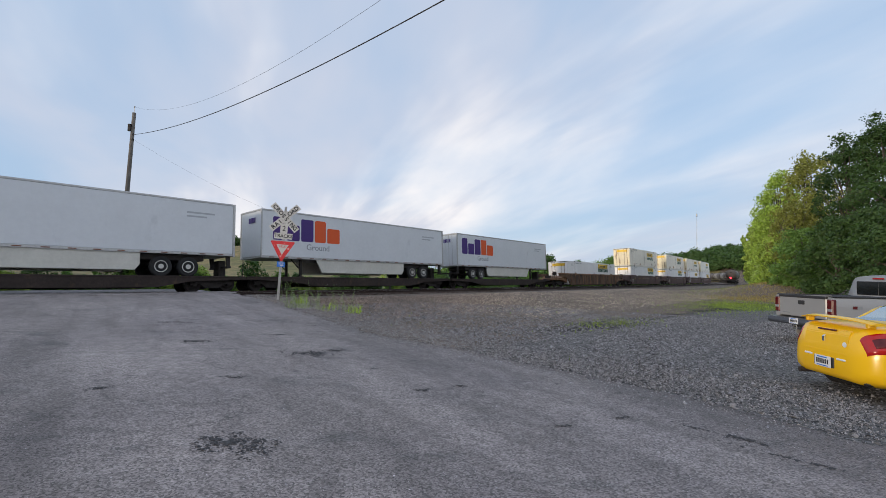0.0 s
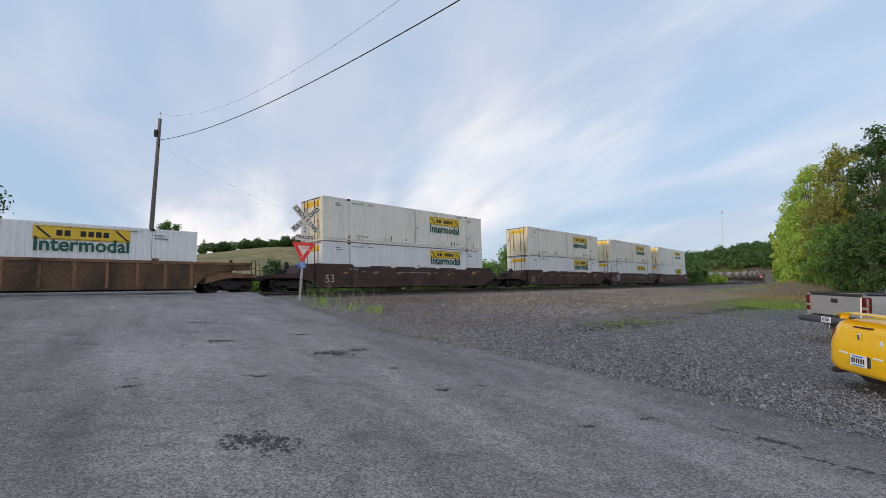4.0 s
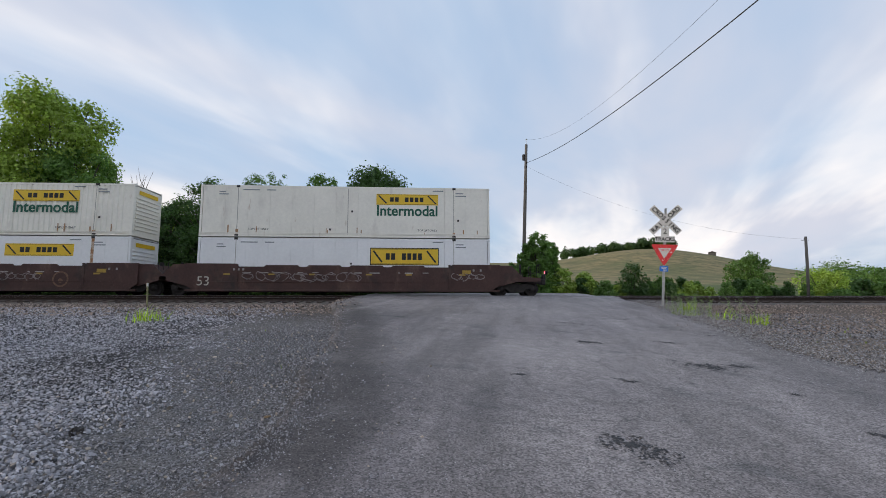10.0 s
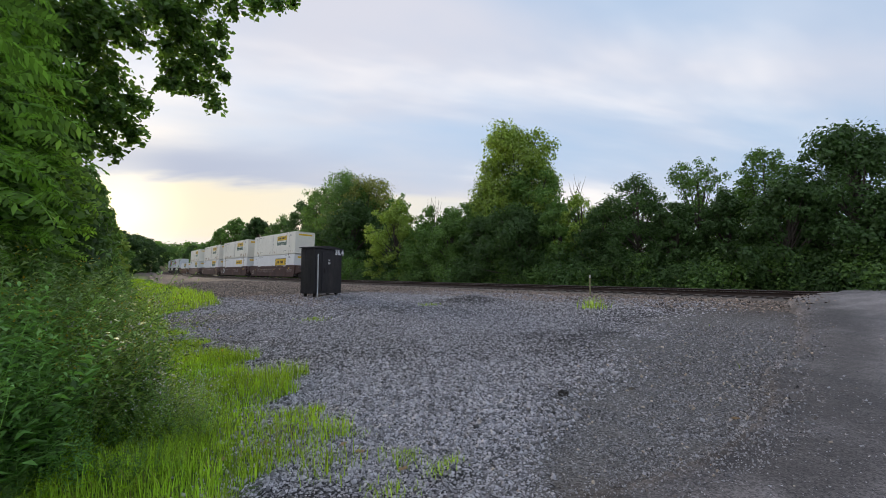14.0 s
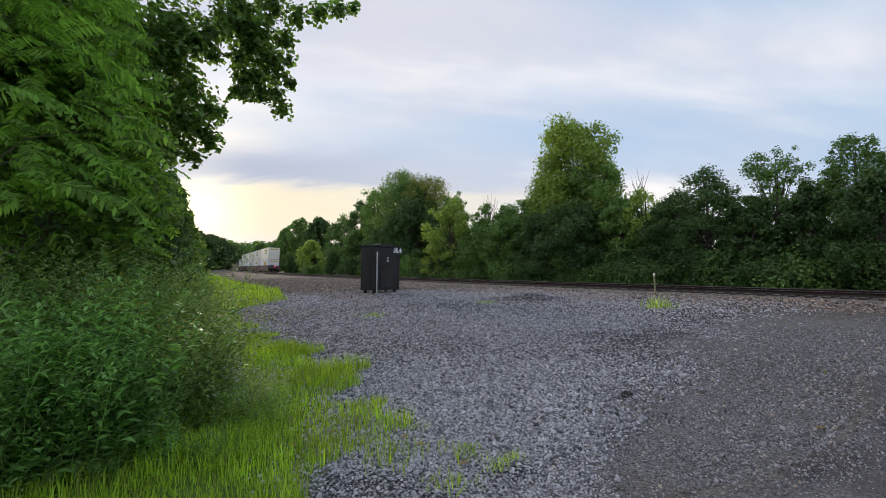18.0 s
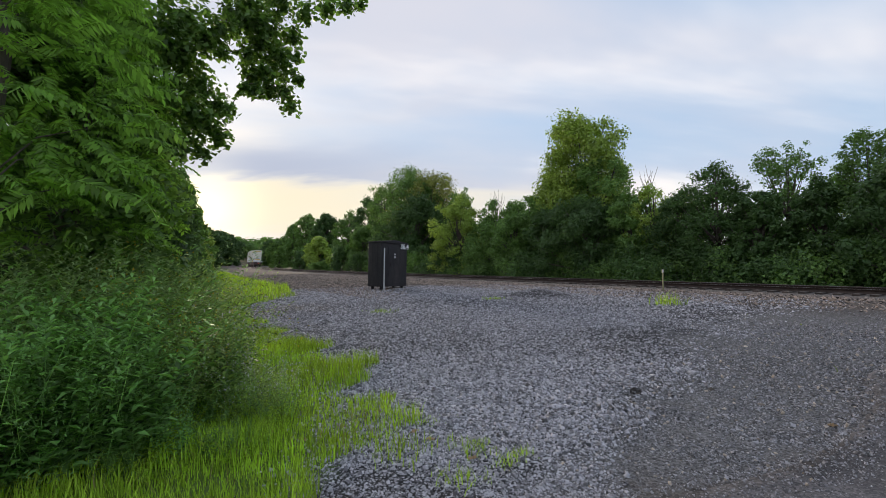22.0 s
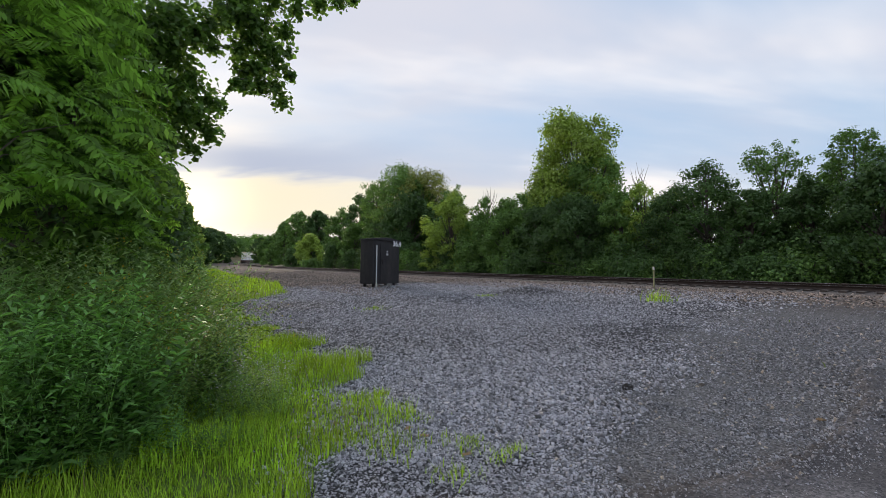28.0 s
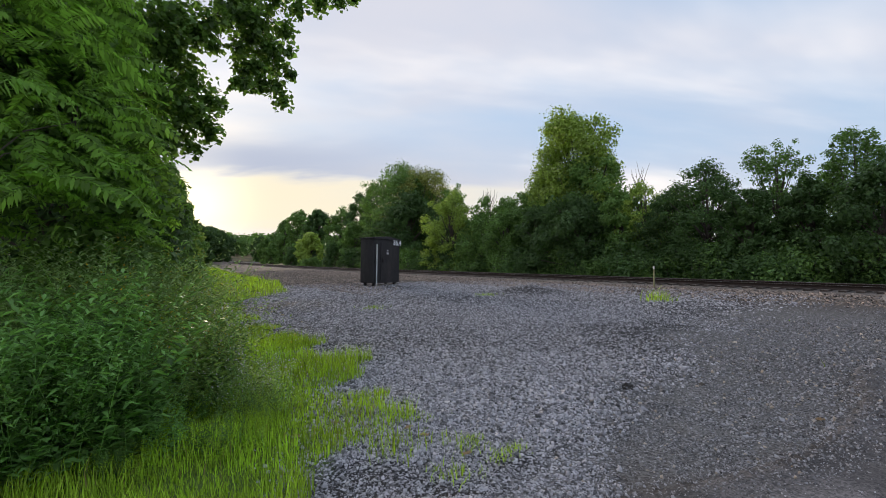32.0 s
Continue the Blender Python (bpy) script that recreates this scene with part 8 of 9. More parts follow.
def spread(template, mats, xf):
    """Many turned copies of a small shape joined in one array: xf holds (rotation 3x3 times scale, place)."""
    co, f = template
    R, t = xf
    out = np.einsum('nij,kj->nki', R, co) + t[:, None]
    ff = (f[None] + (np.arange(len(t)) * len(co))[:, None, None]).reshape(-1, f.shape[1])
    return out.reshape(-1, 3), ff


def turns(yaw, pitch, roll, scale):
    c, s = np.cos, np.sin
    z = np.zeros_like(yaw)
    o = np.ones_like(yaw)
    rz = np.stack([c(yaw), -s(yaw), z, s(yaw), c(yaw), z, z, z, o], -1).reshape(-1, 3, 3)
    ry = np.stack([c(pitch), z, s(pitch), z, o, z, -s(pitch), z, c(pitch)], -1).reshape(-1, 3, 3)
    rx = np.stack([o, z, z, z, c(roll), -s(roll), z, s(roll), c(roll)], -1).reshape(-1, 3, 3)
    return rz @ ry @ rx * scale[:, None, None]


def feather_tree(yaw, r, top, spreadw, n, seed, colour, label):
    """Sapling with long feathered leaves that fall outwards in layers."""
    g = np.random.default_rng(seed)
    x, y, _ = polar(yaw, r)
    ob = empty("tree_of_heaven", pose(x, y, 0.0))
    bm = bmesh.new()
    pipe(bm, [(0, 0, -0.1), (0.05, 0, top * 0.4), (-0.04, 0.05, top * 0.75), (0, 0, top)], [0.022, 0.018, 0.014, 0.006], 8)
    a, z = g.uniform(0, 6.28, n), top * g.uniform(0.32, 1.0, n)
    q = spreadw * np.sqrt(g.uniform(0.1, 1, n)) * np.interp(z / top, [0, 0.3, 0.7, 1], [0.75, 1.0, 0.85, 0.35])
    t = np.stack([q * np.cos(a), q * np.sin(a), z], -1)
    t[:, :2] -= 0.45 * np.array([x, y]) / r
    for k in range(0, n, 24):
        p = t[k]
        pipe(bm, [(0, 0, p[2] * 0.7), tuple(p * [0.6, 0.6, 0.95]), tuple(p)], [0.012, 0.008, 0.004], 5)
    part("trunk", bm, M_BARK, ob)
    R = turns(a + g.normal(scale=0.7, size=n), g.uniform(-0.2, 0.6, n), g.normal(scale=0.6, size=n), g.uniform(0.7, 1.25, n))
    co, f = spread(frond_mesh(seed), None, (R, t))
    link_mesh("foliage", raw_mesh("foliage", co, f), M_FROND, ob)
    tagged(ob, label, "tree", "saplings at the lot's edge")
    return ob


feather_tree(149.5, 6.9, 6.9, 1.5, 620, 31, 2, "green sapling with long feathered drooping leaves")
feather_tree(140.8, 9.2, 5.6, 1.2, 430, 32, 2, "green sapling with feathered leaves before taller trees")


def weed_mesh(seed, h, leaf, n, flower):
    """Upright weed: stem with slim leaves all round; flower: 0 none, 1 pale heads, 2 yellow sprays."""
    g = np.random.default_rng(seed)
    co, f, mats = [], [], []
    stems = 9
    for s in range(stems):
        bx, by = g.normal(scale=0.17, size=2)
        lean = g.normal(scale=0.34, size=2)
        hh = h * g.uniform(0.7, 1.1)
        top = None
        for i in range(n):
            t = 0.12 + 0.88 * (i + g.random()) / n
            p = np.array([bx + lean[0] * t * t * h, by + lean[1] * t * t * h, hh * t])
            a = i * 2.4 + g.normal() * 0.6
            d = np.array([math.cos(a), math.sin(a), 0.8 - 0.5 * (1 - t) + 0.25 * g.normal()])
            d /= np.linalg.norm(d)
            b = np.array([-math.sin(a), math.cos(a), 0.0])
            ln = leaf * g.uniform(0.7, 1.2) * (1.15 - 0.6 * t)
            k = len(co)
            co += [p, p + d * ln * 0.45 + b * ln * 0.13, p + d * ln - np.array([0, 0, ln * 0.3]), p + d * ln * 0.45 - b * ln * 0.13]
            f.append((k, k + 1, k + 2, k + 3))
            mats.append(0)
            top = p
        k = len(co)
        co += [(bx - 0.003, by, 0), (bx + 0.003, by, 0), tuple(top * [1, 1, 0.92] + [0.0015, 0, 0]), tuple(top * [1, 1, 0.92] - [0.0015, 0, 0])]
        f.append((k, k + 1, k + 2, k + 3))
        mats.append(2)
        if flower:
            for j in range(4 if flower == 2 else 6):
                q = top + np.array([g.normal() * 0.045, g.normal() * 0.045, g.uniform(-0.28, 0.03)])
                k = len(co)
                z = 0.006 if flower == 2 else 0.007
                e = g.normal(size=3) * z
                co += [q, q + [z, 0, z], q + [0, z, 2 * z] + e, q + [-z, z, z]]
                f.append((k, k + 1, k + 2, k + 3))
                mats.append(1)
    co, f, mats = np.array(co, float), np.array(f), np.array(mats)
    out = []
    for k, name in ((0, "foliage"), (2, "stem"), (1, "flower_head")):
        sel = f[mats == k]
        if len(sel):
            out.append(raw_mesh(name, co[sel.ravel()], np.arange(sel.size).reshape(-1, 4)))
    return out


WEEDS = []
for sd, h, lf, n, fl, c in ((41, 1.15, 0.165, 46, 0, M_HERB), (42, 0.95, 0.085, 54, 1, M_DUSTY), (43, 0.8, 0.12, 40, 0, M_LEAF[1]), (44, 1.0, 0.12, 32, 2, M_OLIVE), (45, 0.55, 0.09, 36, 0, M_GRASS), (46, 0.9, 0.09, 18, 1, M_OLIVE), (47, 1.0, 0.10, 66, 0, M_DUSTY)):
    me = weed_mesh(sd, h, lf, n, fl)
    for q, mm in zip(me, (c, M_HERB, M_GOLD if fl == 2 else M_FLOWER)):
        q.materials.append(mm)
    WEEDS.append(me)
WEED_WORDS = ["tall blue-green leafy herb at the lot's edge", "dusty grey-green weed with pale fluffy heads", "dark green leafy weed by the gravel", "olive goldenrod with faded yellow sprays", "low yellow-green weed in the grass", "wispy weed with tiny pale flowers", "tall dusty grey-green weed with drooping leaves"]


def weed(kind, x, y, s, a):
    ob = empty("weed", pose(x, y, float(lot_height(x, y)) - 0.02, 0, 0, a) @ Matrix.Diagonal((s, s, s, 1)))
    for me in WEEDS[kind]:
        tagged(link_mesh(me.name.split(".")[0], me, None, ob), kind="stuff")
    tagged(ob, WEED_WORDS[kind], "weed", "weeds along the lot's edge")


g = np.random.default_rng(50)
# each stand: kind, how many, bearings, distances, sizes
for kinds, n, y0, y1, r0, r1, s0, s1 in (((0, 0, 0, 2), 50, 137.5, 149, 4.5, 6.0, 0.75, 1.2), ((6, 6, 6, 3), 24, 136, 146, 6.0, 7.4, 1.3, 1.7), ((4, 2, 0), 14, 133, 141, 4.0, 4.9, 0.3, 0.5), ((6, 6, 6, 3), 26, 132.5, 139, 7.0, 8.6, 1.05, 1.4), ((3, 3, 5, 2), 46, 128.5, 134.5, 5.6, 8.6, 0.85, 1.35),
                                        ((5, 5, 4), 22, 123.5, 130, 5.0, 6.4, 0.45, 0.8), ((4, 4, 2), 26, 124, 134, 4.2, 6.2, 0.35, 0.6), ((2, 0, 3), 34, 131.5, 141, 8.5, 12.5, 1.2, 1.7), ((1, 3, 5), 22, 128.0, 132, 9.0, 14.0, 0.8, 1.3)):
    for k in range(n):
        x, y, _ = polar(g.uniform(y0, y1), g.uniform(r0, r1))
        weed(int(g.choice(kinds)), x, y, g.uniform(s0, s1), g.uniform(0, 360))
for k in range(32):
    s = g.uniform(-60, -17)
    off = float(np.interp(-s, [17, 21, 29, 60], [25.5, 24.0, 22.5, 19.5])) + abs(g.normal()) * 1.5
    p, _ = line(s, off)
    weed(int(g.choice([1, 1, 2, 4, 0])), p[0], p[1], g.uniform(0.8, 1.4), g.uniform(0, 360))


def brush(yaw, r, top, w, colour, seed, label):
    tree(yaw, r, top, w, 'bush', colour, seed, z=0.0, name="shrub", label=label, group="thicket at the lot's edge", count=5200, turn=yaw * 7)


for yw, r, tp, w, c in ((133.5, 15, 2.3, 2.8, 1), (136.0, 11.0, 2.2, 2.6, 1), (140, 8.8, 2.3, 2.4, 1), (132.5, 22, 2.6, 3.6, 1), (131.8, 32, 2.8, 4.0, 0), (131.0, 48, 3.2, 5.0, 1), (135.5, 13.0, 3.6, 3.2, 0), (134.2, 19, 4.0, 3.6, 1), (130.2, 75, 3.8, 6.0, 0)):
    brush(yw, r, tp, w, c, 9, "dense green brush along the lot's edge")


def grass(name, n, sampler, h0, h1, material, label, seed, wide=0.006, bend=0.5):
    """Curved tapering blades, two quads each."""
    g = np.random.default_rng(seed)
    x, y = sampler(g, n)
    n = len(x)
    z = lot_height(x, y) - 0.01
    a = g.uniform(0, 6.28, n)
    h = g.uniform(h0, h1, n) * np.clip(0.85 + 0.9 * ripple(x, y, 2.6, seed), 0.35, 1.35)
    b = g.uniform(0.15, 1.0, n) * bend * h
    wv = np.stack([-np.sin(a), np.cos(a), 0 * a], -1) * (wide * g.uniform(0.7, 1.4, n))[:, None]
    d = np.stack([np.cos(a), np.sin(a), 0 * a], -1)
    base = np.stack([x, y, z], -1)
    rows = []
    for t, w in ((0, 1.0), (0.5, 0.8), (1.0, 0.06)):
        c = base + d * (b * t * t)[:, None] + np.array([0, 0, 1.0]) * (h * t * (1 - 0.12 * t))[:, None]
        rows += [c + wv * w, c - wv * w]
    co = np.stack(rows, 1).reshape(-1, 3)
    k = np.arange(n)[:, None] * 6
    f = np.concatenate([k + np.array([0, 1, 3, 2]), k + np.array([2, 3, 5, 4])], 0)
    return tagged(link_mesh(name, raw_mesh(name, co, f), material), label, "grass", kind="stuff")


def near_grass(g, n):
    s = -g.uniform(1.2, 19, n)
    edge = np.interp(-s, [1, 2.5, 3.6, 4.3, 5.6, 7.6, 11, 17, 19], [28.0, 27.5, 26.3, 25.7, 25.0, 24.8, 24.9, 24.6, 23.0])
    off = edge + g.uniform(-0.25, 3.9, n) + 0.35 * np.sin(s * 3.1) + 0.2 * np.sin(s * 7.7)
    p = np.array([line(a, b)[0] for a, b in zip(s, off)])
    r = np.hypot(p[:, 0] + 0.1, p[:, 1] + 0.4)
    keep = (r > 1.7) & (g.random(n) < np.clip(9 / r, 0.25, 1) ** 1.0)
    return p[keep, 0], p[keep, 1]


def far_grass(g, n):
    s = -g.uniform(17, 80, n)
    edge = np.interp(-s, [17, 19, 21, 29, 76, 80], [24.0, 22.4, 20.6, 18.6, 15.4, 15.2])
    off = edge + g.uniform(0, 5.5, n)
    p = np.array([line(a, b)[0] for a, b in zip(s, off)])
    return p[:, 0], p[:, 1]


def right_grass(g, n):
    k = g.choice(5, n, p=[0.34, 0.44, 0.14, 0.03, 0.05])
    s = np.array([33.0, 68, 85, 14.5, 42.0])[k] + g.normal(size=n) * np.array([4.5, 12.0, 15.0, 1.6, 17.0])[k]
    off = np.array([21.8, 17.2, 16.0, 21.3, 16.5])[k] + g.normal(size=n) * np.array([1.5, 2.4, 2.8, 0.5, 3.0])[k]
    p = np.array([line(a, b)[0] for a, b in zip(s, np.maximum(off, 8.0))])
    return p[:, 0], p[:, 1]


def bank_grass(g, n):
    s, off = g.uniform(40, 90, n), 21.6 + g.normal(size=n) * 2.0
    p = np.array([line(a, b)[0] for a, b in zip(s, off)])
    return p[:, 0], p[:, 1]


grass("grass", 135000, near_grass, 0.05, 0.25, M_GRASS, "fresh bright green grass at the lot's edge", 61, wide=0.0036)
grass("dry_grass", 3500, near_grass, 0.05, 0.22, M_GRASSDRY, "withered blades among the fresh grass", 66, wide=0.0034, bend=0.9)
grass("grass", 15000, far_grass, 0.12, 0.42, M_GRASS, "strip of green grass beside the gravel", 62, wide=0.013)
grass("grass", 17000, right_grass, 0.04, 0.13, M_GRASSDULL, "patches of green grass beyond the parking ground", 63, wide=0.012)
grass("dry_grass", 9000, bank_grass, 0.1, 0.32, M_GRASSDRY, "dry straw-coloured grass on a low bank", 64, wide=0.014, bend=0.9)


def tuft(yaw, r, n, h, label, seed, w=0.16):
    x0, y0, _ = polar(yaw, r)
    ob = grass("grass_tuft", n, lambda g, k: (x0 + g.normal(scale=w, size=k), y0 + g.normal(scale=w, size=k)), h * 0.4, h, M_GRASS, label, seed, wide=0.0035 if r < 6 else 0.009, bend=0.8)


for k, (yw, r, n, h, w) in enumerate(((17.2, 18.0, 70, 0.62, 0.22), (16.2, 17.8, 40, 0.5, 0.2), (10.4, 16.0, 45, 0.5, 0.2), (13.6, 16.8, 30, 0.4, 0.2), (77.2, 16.0, 80, 0.45, 0.25), (98.5, 3.75, 60, 0.12, 0.07), (103.5, 3.9, 110, 0.16, 0.10), (108.5, 4.5, 60, 0.13, 0.08), (106.0, 3.4, 70, 0.12, 0.1), (96.5, 17.5, 60, 0.15, 0.25), (110.5, 14.0, 60, 0.12, 0.25), (100.5, 3.6, 50, 0.12, 0.06), (112.5, 3.9, 140, 0.2, 0.14))):
    tuft(yw, r, n, h, "bright green grass tuft growing in gravel", 70 + k, w)
for k, (yw, r) in enumerate(((16.6, 18.2), (15.0, 17.7), (12.2, 17.0), (17.8, 18.5))):
    x, y, _ = polar(yw, r)
    weed(1, x, y, 0.75 + 0.1 * k, 50 * k)


def stone_template(level):
    """Corners and faces of a crushed stone: 1, an angular block; 0, a four-sided chip."""
    if level:
        co = [(-1, -0.8, -0.5), (0.9, -1, -0.5), (1, 0.8, -0.5), (-0.8, 1, -0.5), (-0.65, -0.45, 0.5), (0.5, -0.65, 0.55), (0.6, 0.5, 0.45), (-0.5, 0.6, 0.55)]
        f = [(0, 1, 5, 4), (1, 2, 6, 5), (2, 3, 7, 6), (3, 0, 4, 7), (4, 5, 6, 7)]
    else:
        co = [(1, 0, -0.4), (0, 1, -0.4), (-1, 0, -0.4), (0, -1, -0.4), (0.15, 0.1, 0.8)]
        f = [(0, 1, 4), (1, 2, 4), (2, 3, 4), (3, 0, 4)]
    return np.array(co, float), np.array(f)


def stones(name, x, y, z, size, level, material, label, seed, flat=0.65):
    g = np.random.default_rng(seed)
    n = len(x)
    co, f = stone_template(level)
    tilt = 0.6 if level else 0.5
    R = turns(g.uniform(0, 6.28, n), g.normal(scale=tilt, size=n), g.normal(scale=tilt, size=n), size)
    sc = g.uniform(0.65, 1.3, (n, 1, 3)) * np.array([1.0, 0.8, flat * (1.9 if level else 1.3)])
    z = z + size * (g.uniform(-0.3, 0.6, n) if level else g.uniform(-0.2, 0.15, n))
    shape = co[None] * sc * (1 + 0.2 * g.normal(size=(n, len(co), 1))) + (0.1 * g.normal(size=(n, len(co), 3)) if level else 0.0)
    out = np.einsum('nij,nkj->nki', R, shape) + np.stack([x, y, z + size * flat * 0.25], -1)[:, None]
    ff = (f[None] + (np.arange(n) * len(co))[:, None, None]).reshape(-1, f.shape[1])
    return tagged(link_mesh(name, raw_mesh(name, out.reshape(-1, 3), ff), material), label, "gravel", kind="stuff")


def scatter(seed, n, r0, r1, yaw0, yaw1, power=1.0):
    g = np.random.default_rng(seed)
    r = r0 + (r1 - r0) * g.random(n) ** power
    yw = np.radians(g.uniform(yaw0, yaw1, n))
    return -r * np.sin(yw), r * np.cos(yw), g


def lay(name, seed, n, r0, r1, yaw0, yaw1, s0, s1, level, material, label, side, spill=0.5, offs_range=(5.8, 40), power=1.0, zone=0, band=0.0):
    x, y, g = scatter(seed, n, r0, r1, yaw0, yaw1, power)
    off, s = offs(x, y)
    left, right = road_side(x, y)
    d = left if side == 'left' else right
    keep = (d > -spill * g.random(len(x)) ** 2 * 3) & (off > offs_range[0]) & (off < offs_range[1])
    if side == 'left':
        edge = np.interp(-s, [-30, 2.5, 3.6, 4.3, 5.6, 7.6, 11, 17, 19, 21, 29, 76, 140], [33, 27.5, 26.4, 25.8, 25.1, 24.9, 25.0, 24.6, 22.4, 20.6, 18.5, 15.3, 8.0])
        keep &= (off < edge + 0.3 * g.normal(size=len(x)))
    # thin out towards the sides
    yw = np.degrees(np.arctan2(-x, y))
    keep &= g.random(len(x)) < np.clip((yw - yaw0) / 6, 0, 1) * np.clip((yaw1 - yw) / 6, 0, 1)
    if band:
        keep &= g.random(len(x)) < np.clip(1.15 - np.abs(d - 0.3) / band, 0, 1)
    rr = np.hypot(x, y)
    if r0 > 5 and side == 'left':
        keep &= g.random(len(x)) < np.clip((rr - r0) / 4.0, 0, 1)
    if side == 'left':
        keep &= g.random(len(x)) < np.clip((r1 - rr) / 4.0, 0, 1)
    # bare, finer lanes where wheels pass
    lane = ripple(x, y, 0.9, 90)
    if side == 'left' and zone:
        edge_w = np.clip(0.5 + zone * coarse_side(x, y) / 13, 0.0, 1)
        keep &= g.random(len(x)) < edge_w * np.clip(1.0 + 0.4 * lane + 0.3 * ripple(x, y, 0.35, 41), 0.65, 1)
        if zone < 0:
            keep &= g.random(len(x)) < np.where((d > -1.0) & (d < 0.05), 0.3, 1.0)
    elif side == 'right':
        keep &= g.random(len(x)) < np.clip(0.75 + 0.8 * lane, 0.3, 1)
        keep &= (g.random(len(x)) < (1.0 if band else np.clip(0.12 + d * 0.5, 0.05, 1)))
    x, y = x[keep], y[keep]
    size = g.uniform(s0, s1, len(x)) * np.clip(np.hypot(x, y) / 5.0, 0.6, 1.0) * (1 + 0.5 * (g.random(len(x)) < 0.07))
    z = np.where(d[keep] < 0.75, np.maximum(lot_height(x, y), np.where(d[keep] < 0.1, np.maximum(road_height(off[keep]), lot_height(x, y) + 0.018) - 0.006, 0)), lot_height(x, y))
    z = z + 0.22 * np.exp(-((x + 19.6) ** 2 + (y + 0.4) ** 2) / 1.1)
    stones(name, x, y, z, size, level, material, label, seed + 1)


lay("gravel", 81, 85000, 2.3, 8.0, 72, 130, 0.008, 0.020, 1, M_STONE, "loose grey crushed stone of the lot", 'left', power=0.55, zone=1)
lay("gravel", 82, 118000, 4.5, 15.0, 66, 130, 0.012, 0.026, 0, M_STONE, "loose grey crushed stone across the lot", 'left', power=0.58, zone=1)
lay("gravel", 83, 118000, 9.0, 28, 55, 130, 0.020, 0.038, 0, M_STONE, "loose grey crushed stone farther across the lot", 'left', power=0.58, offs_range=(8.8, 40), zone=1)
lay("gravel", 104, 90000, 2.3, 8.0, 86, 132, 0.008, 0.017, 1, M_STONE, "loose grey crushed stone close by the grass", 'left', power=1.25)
lay("gravel", 97, 100000, 2.2, 16.0, 36, 106, 0.007, 0.019, 0, M_CHIP, "fine grey chippings at the road's edge", 'left', spill=0.6, power=0.75, zone=-1)
lay("gravel", 99, 60000, 2.2, 6.5, 56, 132, 0.005, 0.012, 0, M_CHIP, "small stone chips between larger stones", 'left', spill=1.0, power=0.6)
lay("gravel", 98, 1900, 2.3, 14.0, 40, 106, 0.008, 0.019, 1, M_BSTONE, "scattered pale brown stones on packed chippings", 'left', spill=0.8, power=0.8, zone=-1)
lay("gravel", 101, 60000, 2.2, 5.2, 46, 112, 0.005, 0.011, 0, M_CHIP, "fine packed chippings beside the road", 'left', spill=0.4, power=0.6, zone=-1)
lay("gravel", 102, 90000, 3.4, 26, -46, 26, 0.005, 0.015, 0, M_CHIP, "loose grey stone along the road's edge", 'right', spill=1.0, power=0.75, band=1.8, offs_range=(5.6, 40))
lay("gravel", 103, 30000, 2.6, 26, 40, 84, 0.006, 0.017, 0, M_DSTONE, "loose stone along the road's other edge", 'left', spill=0.6, power=0.75, band=1.3, offs_range=(5.6, 40))
lay("gravel", 85, 120000, 4.6, 22, -52, 26, 0.012, 0.032, 0, M_DSTONE, "loose dark grey gravel of the parking ground", 'right', power=0.85, offs_range=(11.5, 40))
lay("ballast_stone", 93, 60000, 12, 40, -10, 26, 0.018, 0.038, 0, M_SSTONE, "sooty brown crushed stone near the crossing", 'right', offs_range=(5.4, 16.5), power=0.75)
lay("ballast_stone", 87, 70000, 16, 64, -37, 3, 0.02, 0.042, 0, M_BSTONE, "brown crushed stone sloping down from the tracks", 'right', offs_range=(5.4, 19), power=0.75)
for sd in (89, 91):
    lay("ballast_stone", sd, 100000, 14, 60, 54, 136, 0.03, 0.06, 0, M_SSTONE, "brown crushed stone beside the near track", 'left', offs_range=(5.4, 12), power=0.6)

lay("ballast_stone", 106, 60000, 17, 60, 106, 138, 0.03, 0.055, 0, M_SSTONE, "brown crushed stone between the lot and the line", 'left', offs_range=(10, 19), power=0.8)


def road_apron(n, seed):
    """Pale chippings thrown out along the asphalt's broken edge."""
    g = np.random.default_rng(seed)
    e = road_edges(260)[1]
    e = e[np.hypot(e[:, 0], e[:, 1]) < 26]
    t = np.gradient(e, axis=0)
    t /= np.linalg.norm(t, axis=1)[:, None]
    step = np.linalg.norm(np.gradient(e, axis=0), axis=1) / np.maximum(np.hypot(e[:, 0], e[:, 1]), 5)
    k = g.choice(len(e), n, p=step / step.sum())
    d = 0.35 + 0.75 * g.normal(size=n)
    nrm = np.stack([t[:, 1], -t[:, 0]], -1)
    if np.dot(nrm[len(e) // 2], (1, 0)) < 0:
        nrm = -nrm
    p = e[k] + nrm[k] * d[:, None] + t[k] * g.normal(scale=0.08, size=(n, 1))
    keep = (d > -0.9) & (offs(p[:, 0], p[:, 1])[0] > 6.5) & (g.random(n) < np.clip(0.75 + 0.9 * ripple(p[:, 0], p[:, 1], 0.8, seed), 0.15, 1) * np.where(d < 0, 0.35, 1.0))
    x, y = p[keep].T
    size = g.uniform(0.006, 0.014, len(x)) * np.clip(np.hypot(x, y) / 8, 0.7, 1.3)
    stones("gravel", x, y, surface_z(x, y) - 0.001, size, 0, M_PALECHIP, "pale loose chippings along the asphalt's broken edge", seed + 1)


road_apron(64000, 121)


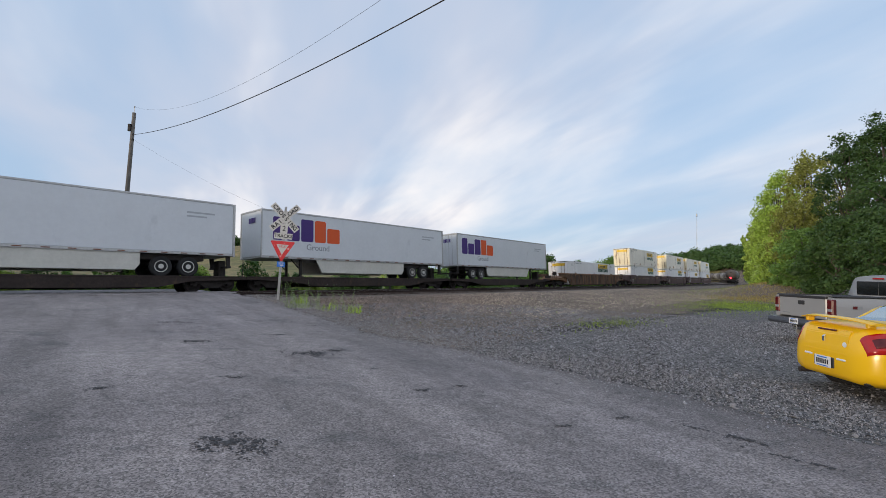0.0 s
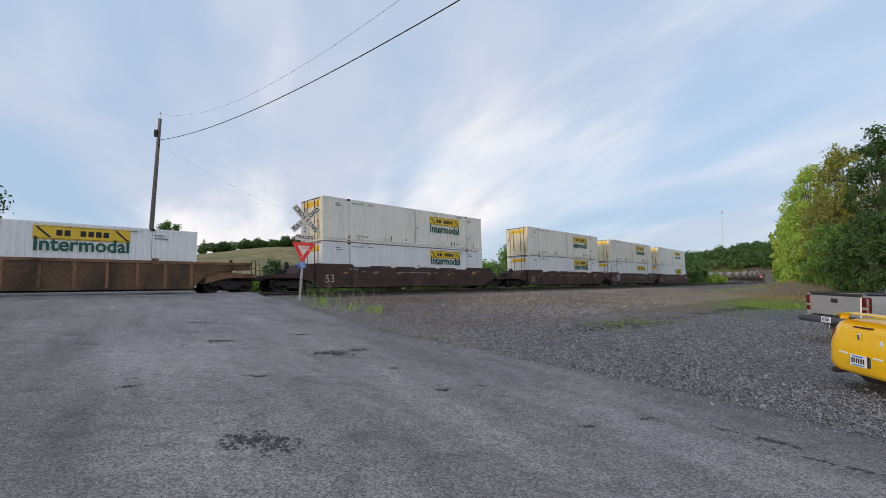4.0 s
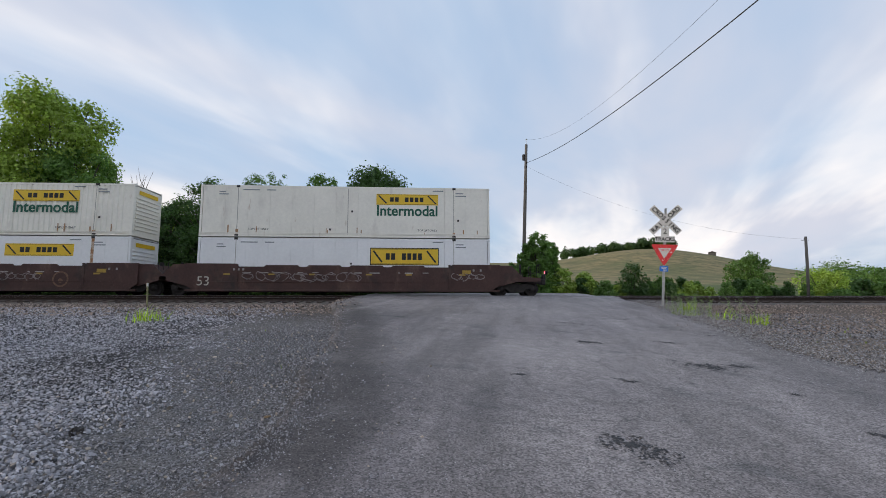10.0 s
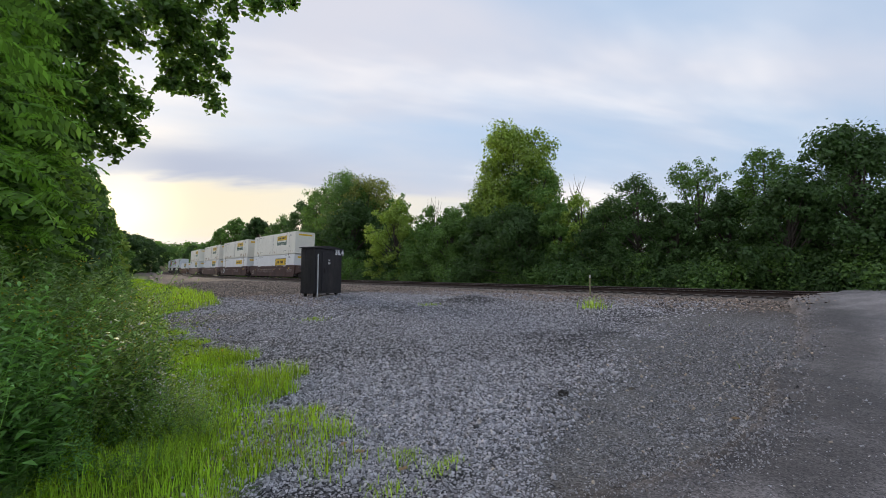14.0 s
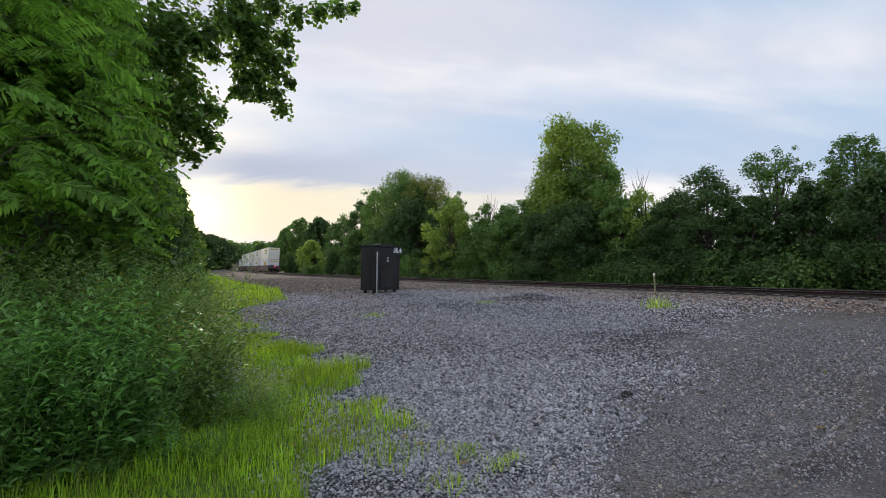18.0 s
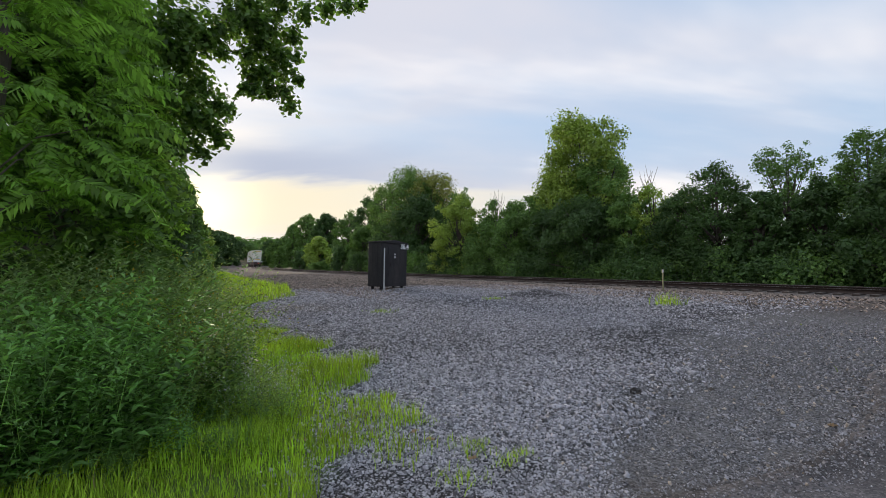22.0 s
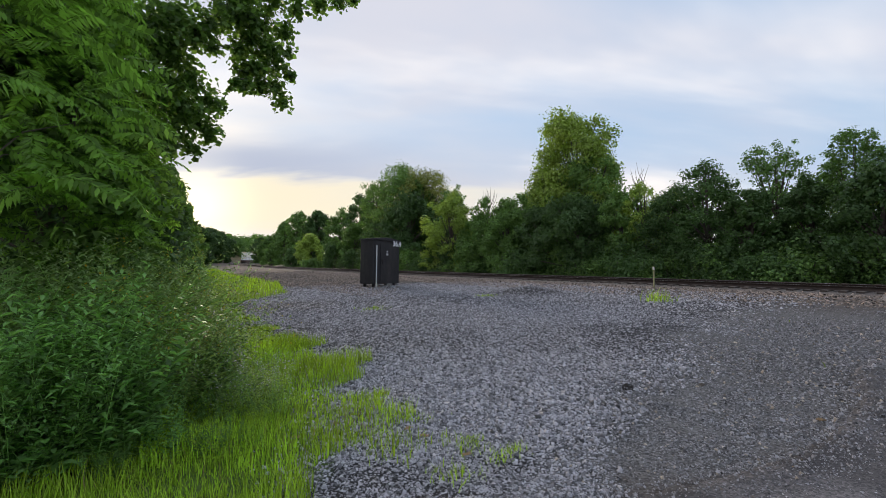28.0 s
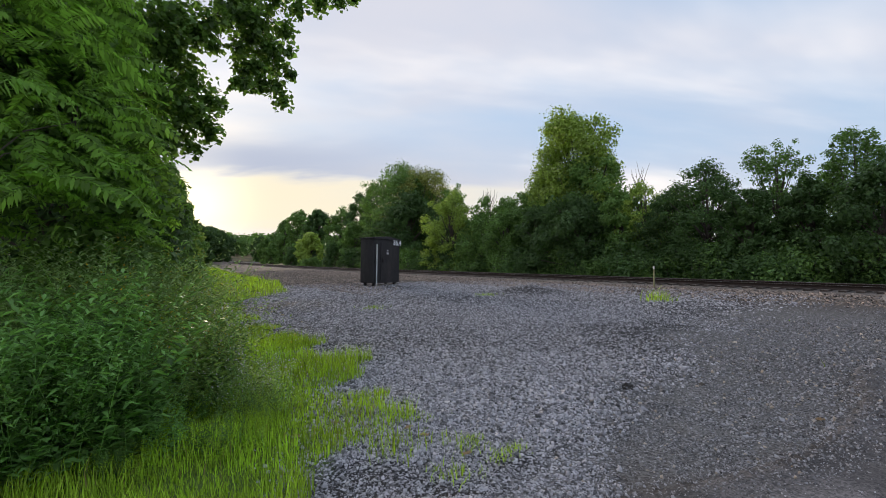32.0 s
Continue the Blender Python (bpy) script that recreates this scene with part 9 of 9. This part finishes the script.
def pebble_road():
    """Loose chippings on the asphalt."""
    x, y, g = scatter(95, 9000, 2.2, 13, -38, 75, 1.2)
    left, right = road_side(x, y)
    keep = (left < 0) & (right < 0)
    x, y = x[keep], y[keep]
    off, _ = offs(x, y)
    stones("chippings", x, y, surface_z(x, y) - 0.002, g.uniform(0.003, 0.009, len(x)), 0, M_STONE, "loose chippings lying on the asphalt", 96)


pebble_road()
# broken repairs in the asphalt: bearing, distance, half-lengths, turn
for k, (yw, r, w, h, tn) in enumerate(((24.6, 4.30, 0.20, 0.22, 0.4), (21.2, 4.12, 0.17, 0.19, 1.0), (15.6, 8.05, 0.42, 0.24, 0.2), (12.6, 8.35, 0.20, 0.16, 0.5), (-14.8, 4.75, 0.11, 0.06, 0.3), (1.9, 5.75, 0.14, 0.08, 0.2), (23.7, 6.6, 0.15, 0.09, 0.1), (-21.4, 5.3, 0.14, 0.06, 0.3),
                                       (-2.5, 6.0, 0.12, 0.06, 0.2), (27.5, 9.6, 0.35, 0.16, 0.3), (36.0, 6.6, 0.14, 0.07, 0.6), (19.0, 10.2, 0.22, 0.10, 0.1), (8.0, 6.9, 0.10, 0.06, 0.3), (29.8, 12.6, 0.4, 0.12, 0.2), (24.0, 14.0, 0.35, 0.10, 0.4), (-31.5, 5.3, 0.5, 0.05, -0.75), (-35.5, 5.0, 0.4, 0.04, -0.75))):
    x, y, _ = polar(yw, r)
    tar_patch(x, y, w, h, tn, 200 + k)
M_LITTER = mat("crumpled_white_paper", (0.70, 0.70, 0.68), 0.8)


def litter(yaw, r, s, material, name, label, seed, z=0.02):
    g = np.random.default_rng(seed)
    x, y, _ = polar(yaw, r)
    bm = bmesh.new()
    bmesh.ops.create_grid(bm, x_segments=5, y_segments=4, size=s)
    for v in bm.verts:
        v.co = Vector((v.co.x * 1.2, v.co.y * 0.8, v.co.z + 0.25 * s * g.normal()))
    part_ob = part(name, bm, material, None, at=pose(x, y, float(lot_height(x, y)) + z, 0, 0, g.uniform(0, 360)))
    mod = part_ob.modifiers.new("thick", 'SOLIDIFY')
    mod.thickness = 0.004
    tagged(part_ob, label, name.replace("_", " "))


litter(58.4, 5.5, 0.05, M_LITTER, "scrap_of_paper", "crumpled white scrap of paper on gravel", 3)
litter(83.3, 5.6, 0.07, M_DARK, "piece_of_bark", "dark broken piece of bark in the gravel", 4)
M_DRYLEAF = mat("dry_leaf", (0.33, 0.22, 0.12), 0.8, rand=0.3)
for k, (yw, r) in enumerate(((63.7, 4.5), (111.7, 5.4), (122.4, 4.4), (108.3, 4.1), (113.6, 4.9), (104.0, 3.7), (118.0, 4.6), (110.0, 4.3), (70.0, 3.9), (66.0, 5.2))):
    litter(yw, r, 0.028, M_DRYLEAF, "dry_leaf", "dry tan fallen leaf on gravel", 10 + k)


def dead_twigs(yaw, r, z0, z1, seed):
    """Bare dead treetop among the leaves."""
    g = np.random.default_rng(seed)
    x, y, _ = polar(yaw, r)
    bm = bmesh.new()
    for k in range(9):
        a = Vector((g.normal() * 0.25, g.normal() * 0.25, z0 + g.random() * (z1 - z0) * 0.3))
        b = a + Vector((g.normal() * 0.6, g.normal() * 0.6, (z1 - z0) * g.uniform(0.4, 0.75)))
        pipe(bm, [a, a.lerp(b, 0.5) + Vector((g.normal() * 0.1, g.normal() * 0.1, 0)), b], [0.03, 0.02, 0.008], 5)
    pipe(bm, [(0, 0, -0.5), (0.1, 0, z0 * 0.6), (0, 0, z0 + 0.5)], [0.12, 0.08, 0.05], 6)
    tagged(part("dead_treetop", bm, M_BARK, None, at=pose(x, y, 0)), "bare dead treetop standing among green trees", "dead tree")


dead_twigs(77.8, 46, 7.4, 10.6, 5)
dead_twigs(95.2, 55, 7.2, 10.4, 6)

# ties of the tracks, the nearest ones singly
for tr, off, s0, s1, tilt in ((near_track, NEAR_OFF, -60, 80, 0.0), ):
    for s in np.arange(s0, s1, 0.53):
        p, h = line(s, off)
        gx = random.uniform(-0.03, 0.03)
        link_mesh("tie", tie_mesh, None, tr, at=pose(p[0], p[1], RAIL_Z - 0.155, 0, 0, math.degrees(h) + random.uniform(-1, 1)))
plates(near_track, NEAR_OFF, -40, 60, 0)


def far_ties(tr, off, spans, tilt):
    co, f = [], []
    for a, b in spans:
        for s in np.arange(a, b, 0.53):
            p, h = line(s, off)
            m = pose(p[0], p[1], RAIL_Z - 0.155, -math.degrees(math.atan(tilt)), 0, math.degrees(h))
            k = len(co)
            co += [tuple(m @ v.co) for v in tie_mesh.vertices]
            f += [[k + i for i in q.vertices] for q in tie_mesh.polygons]
    me = bpy.data.meshes.new("far_ties")
    me.from_pydata(co, [], f)
    tagged(link_mesh("tie_row", me, M_TIE, tr, "old wooden ties farther along the track"), kind="stuff")


far_ties(near_track, NEAR_OFF, [(-200, -60), (80, 200)], 0)
far_ties(far_track, 0.0, [(-250, 120)], TILT)


motions()
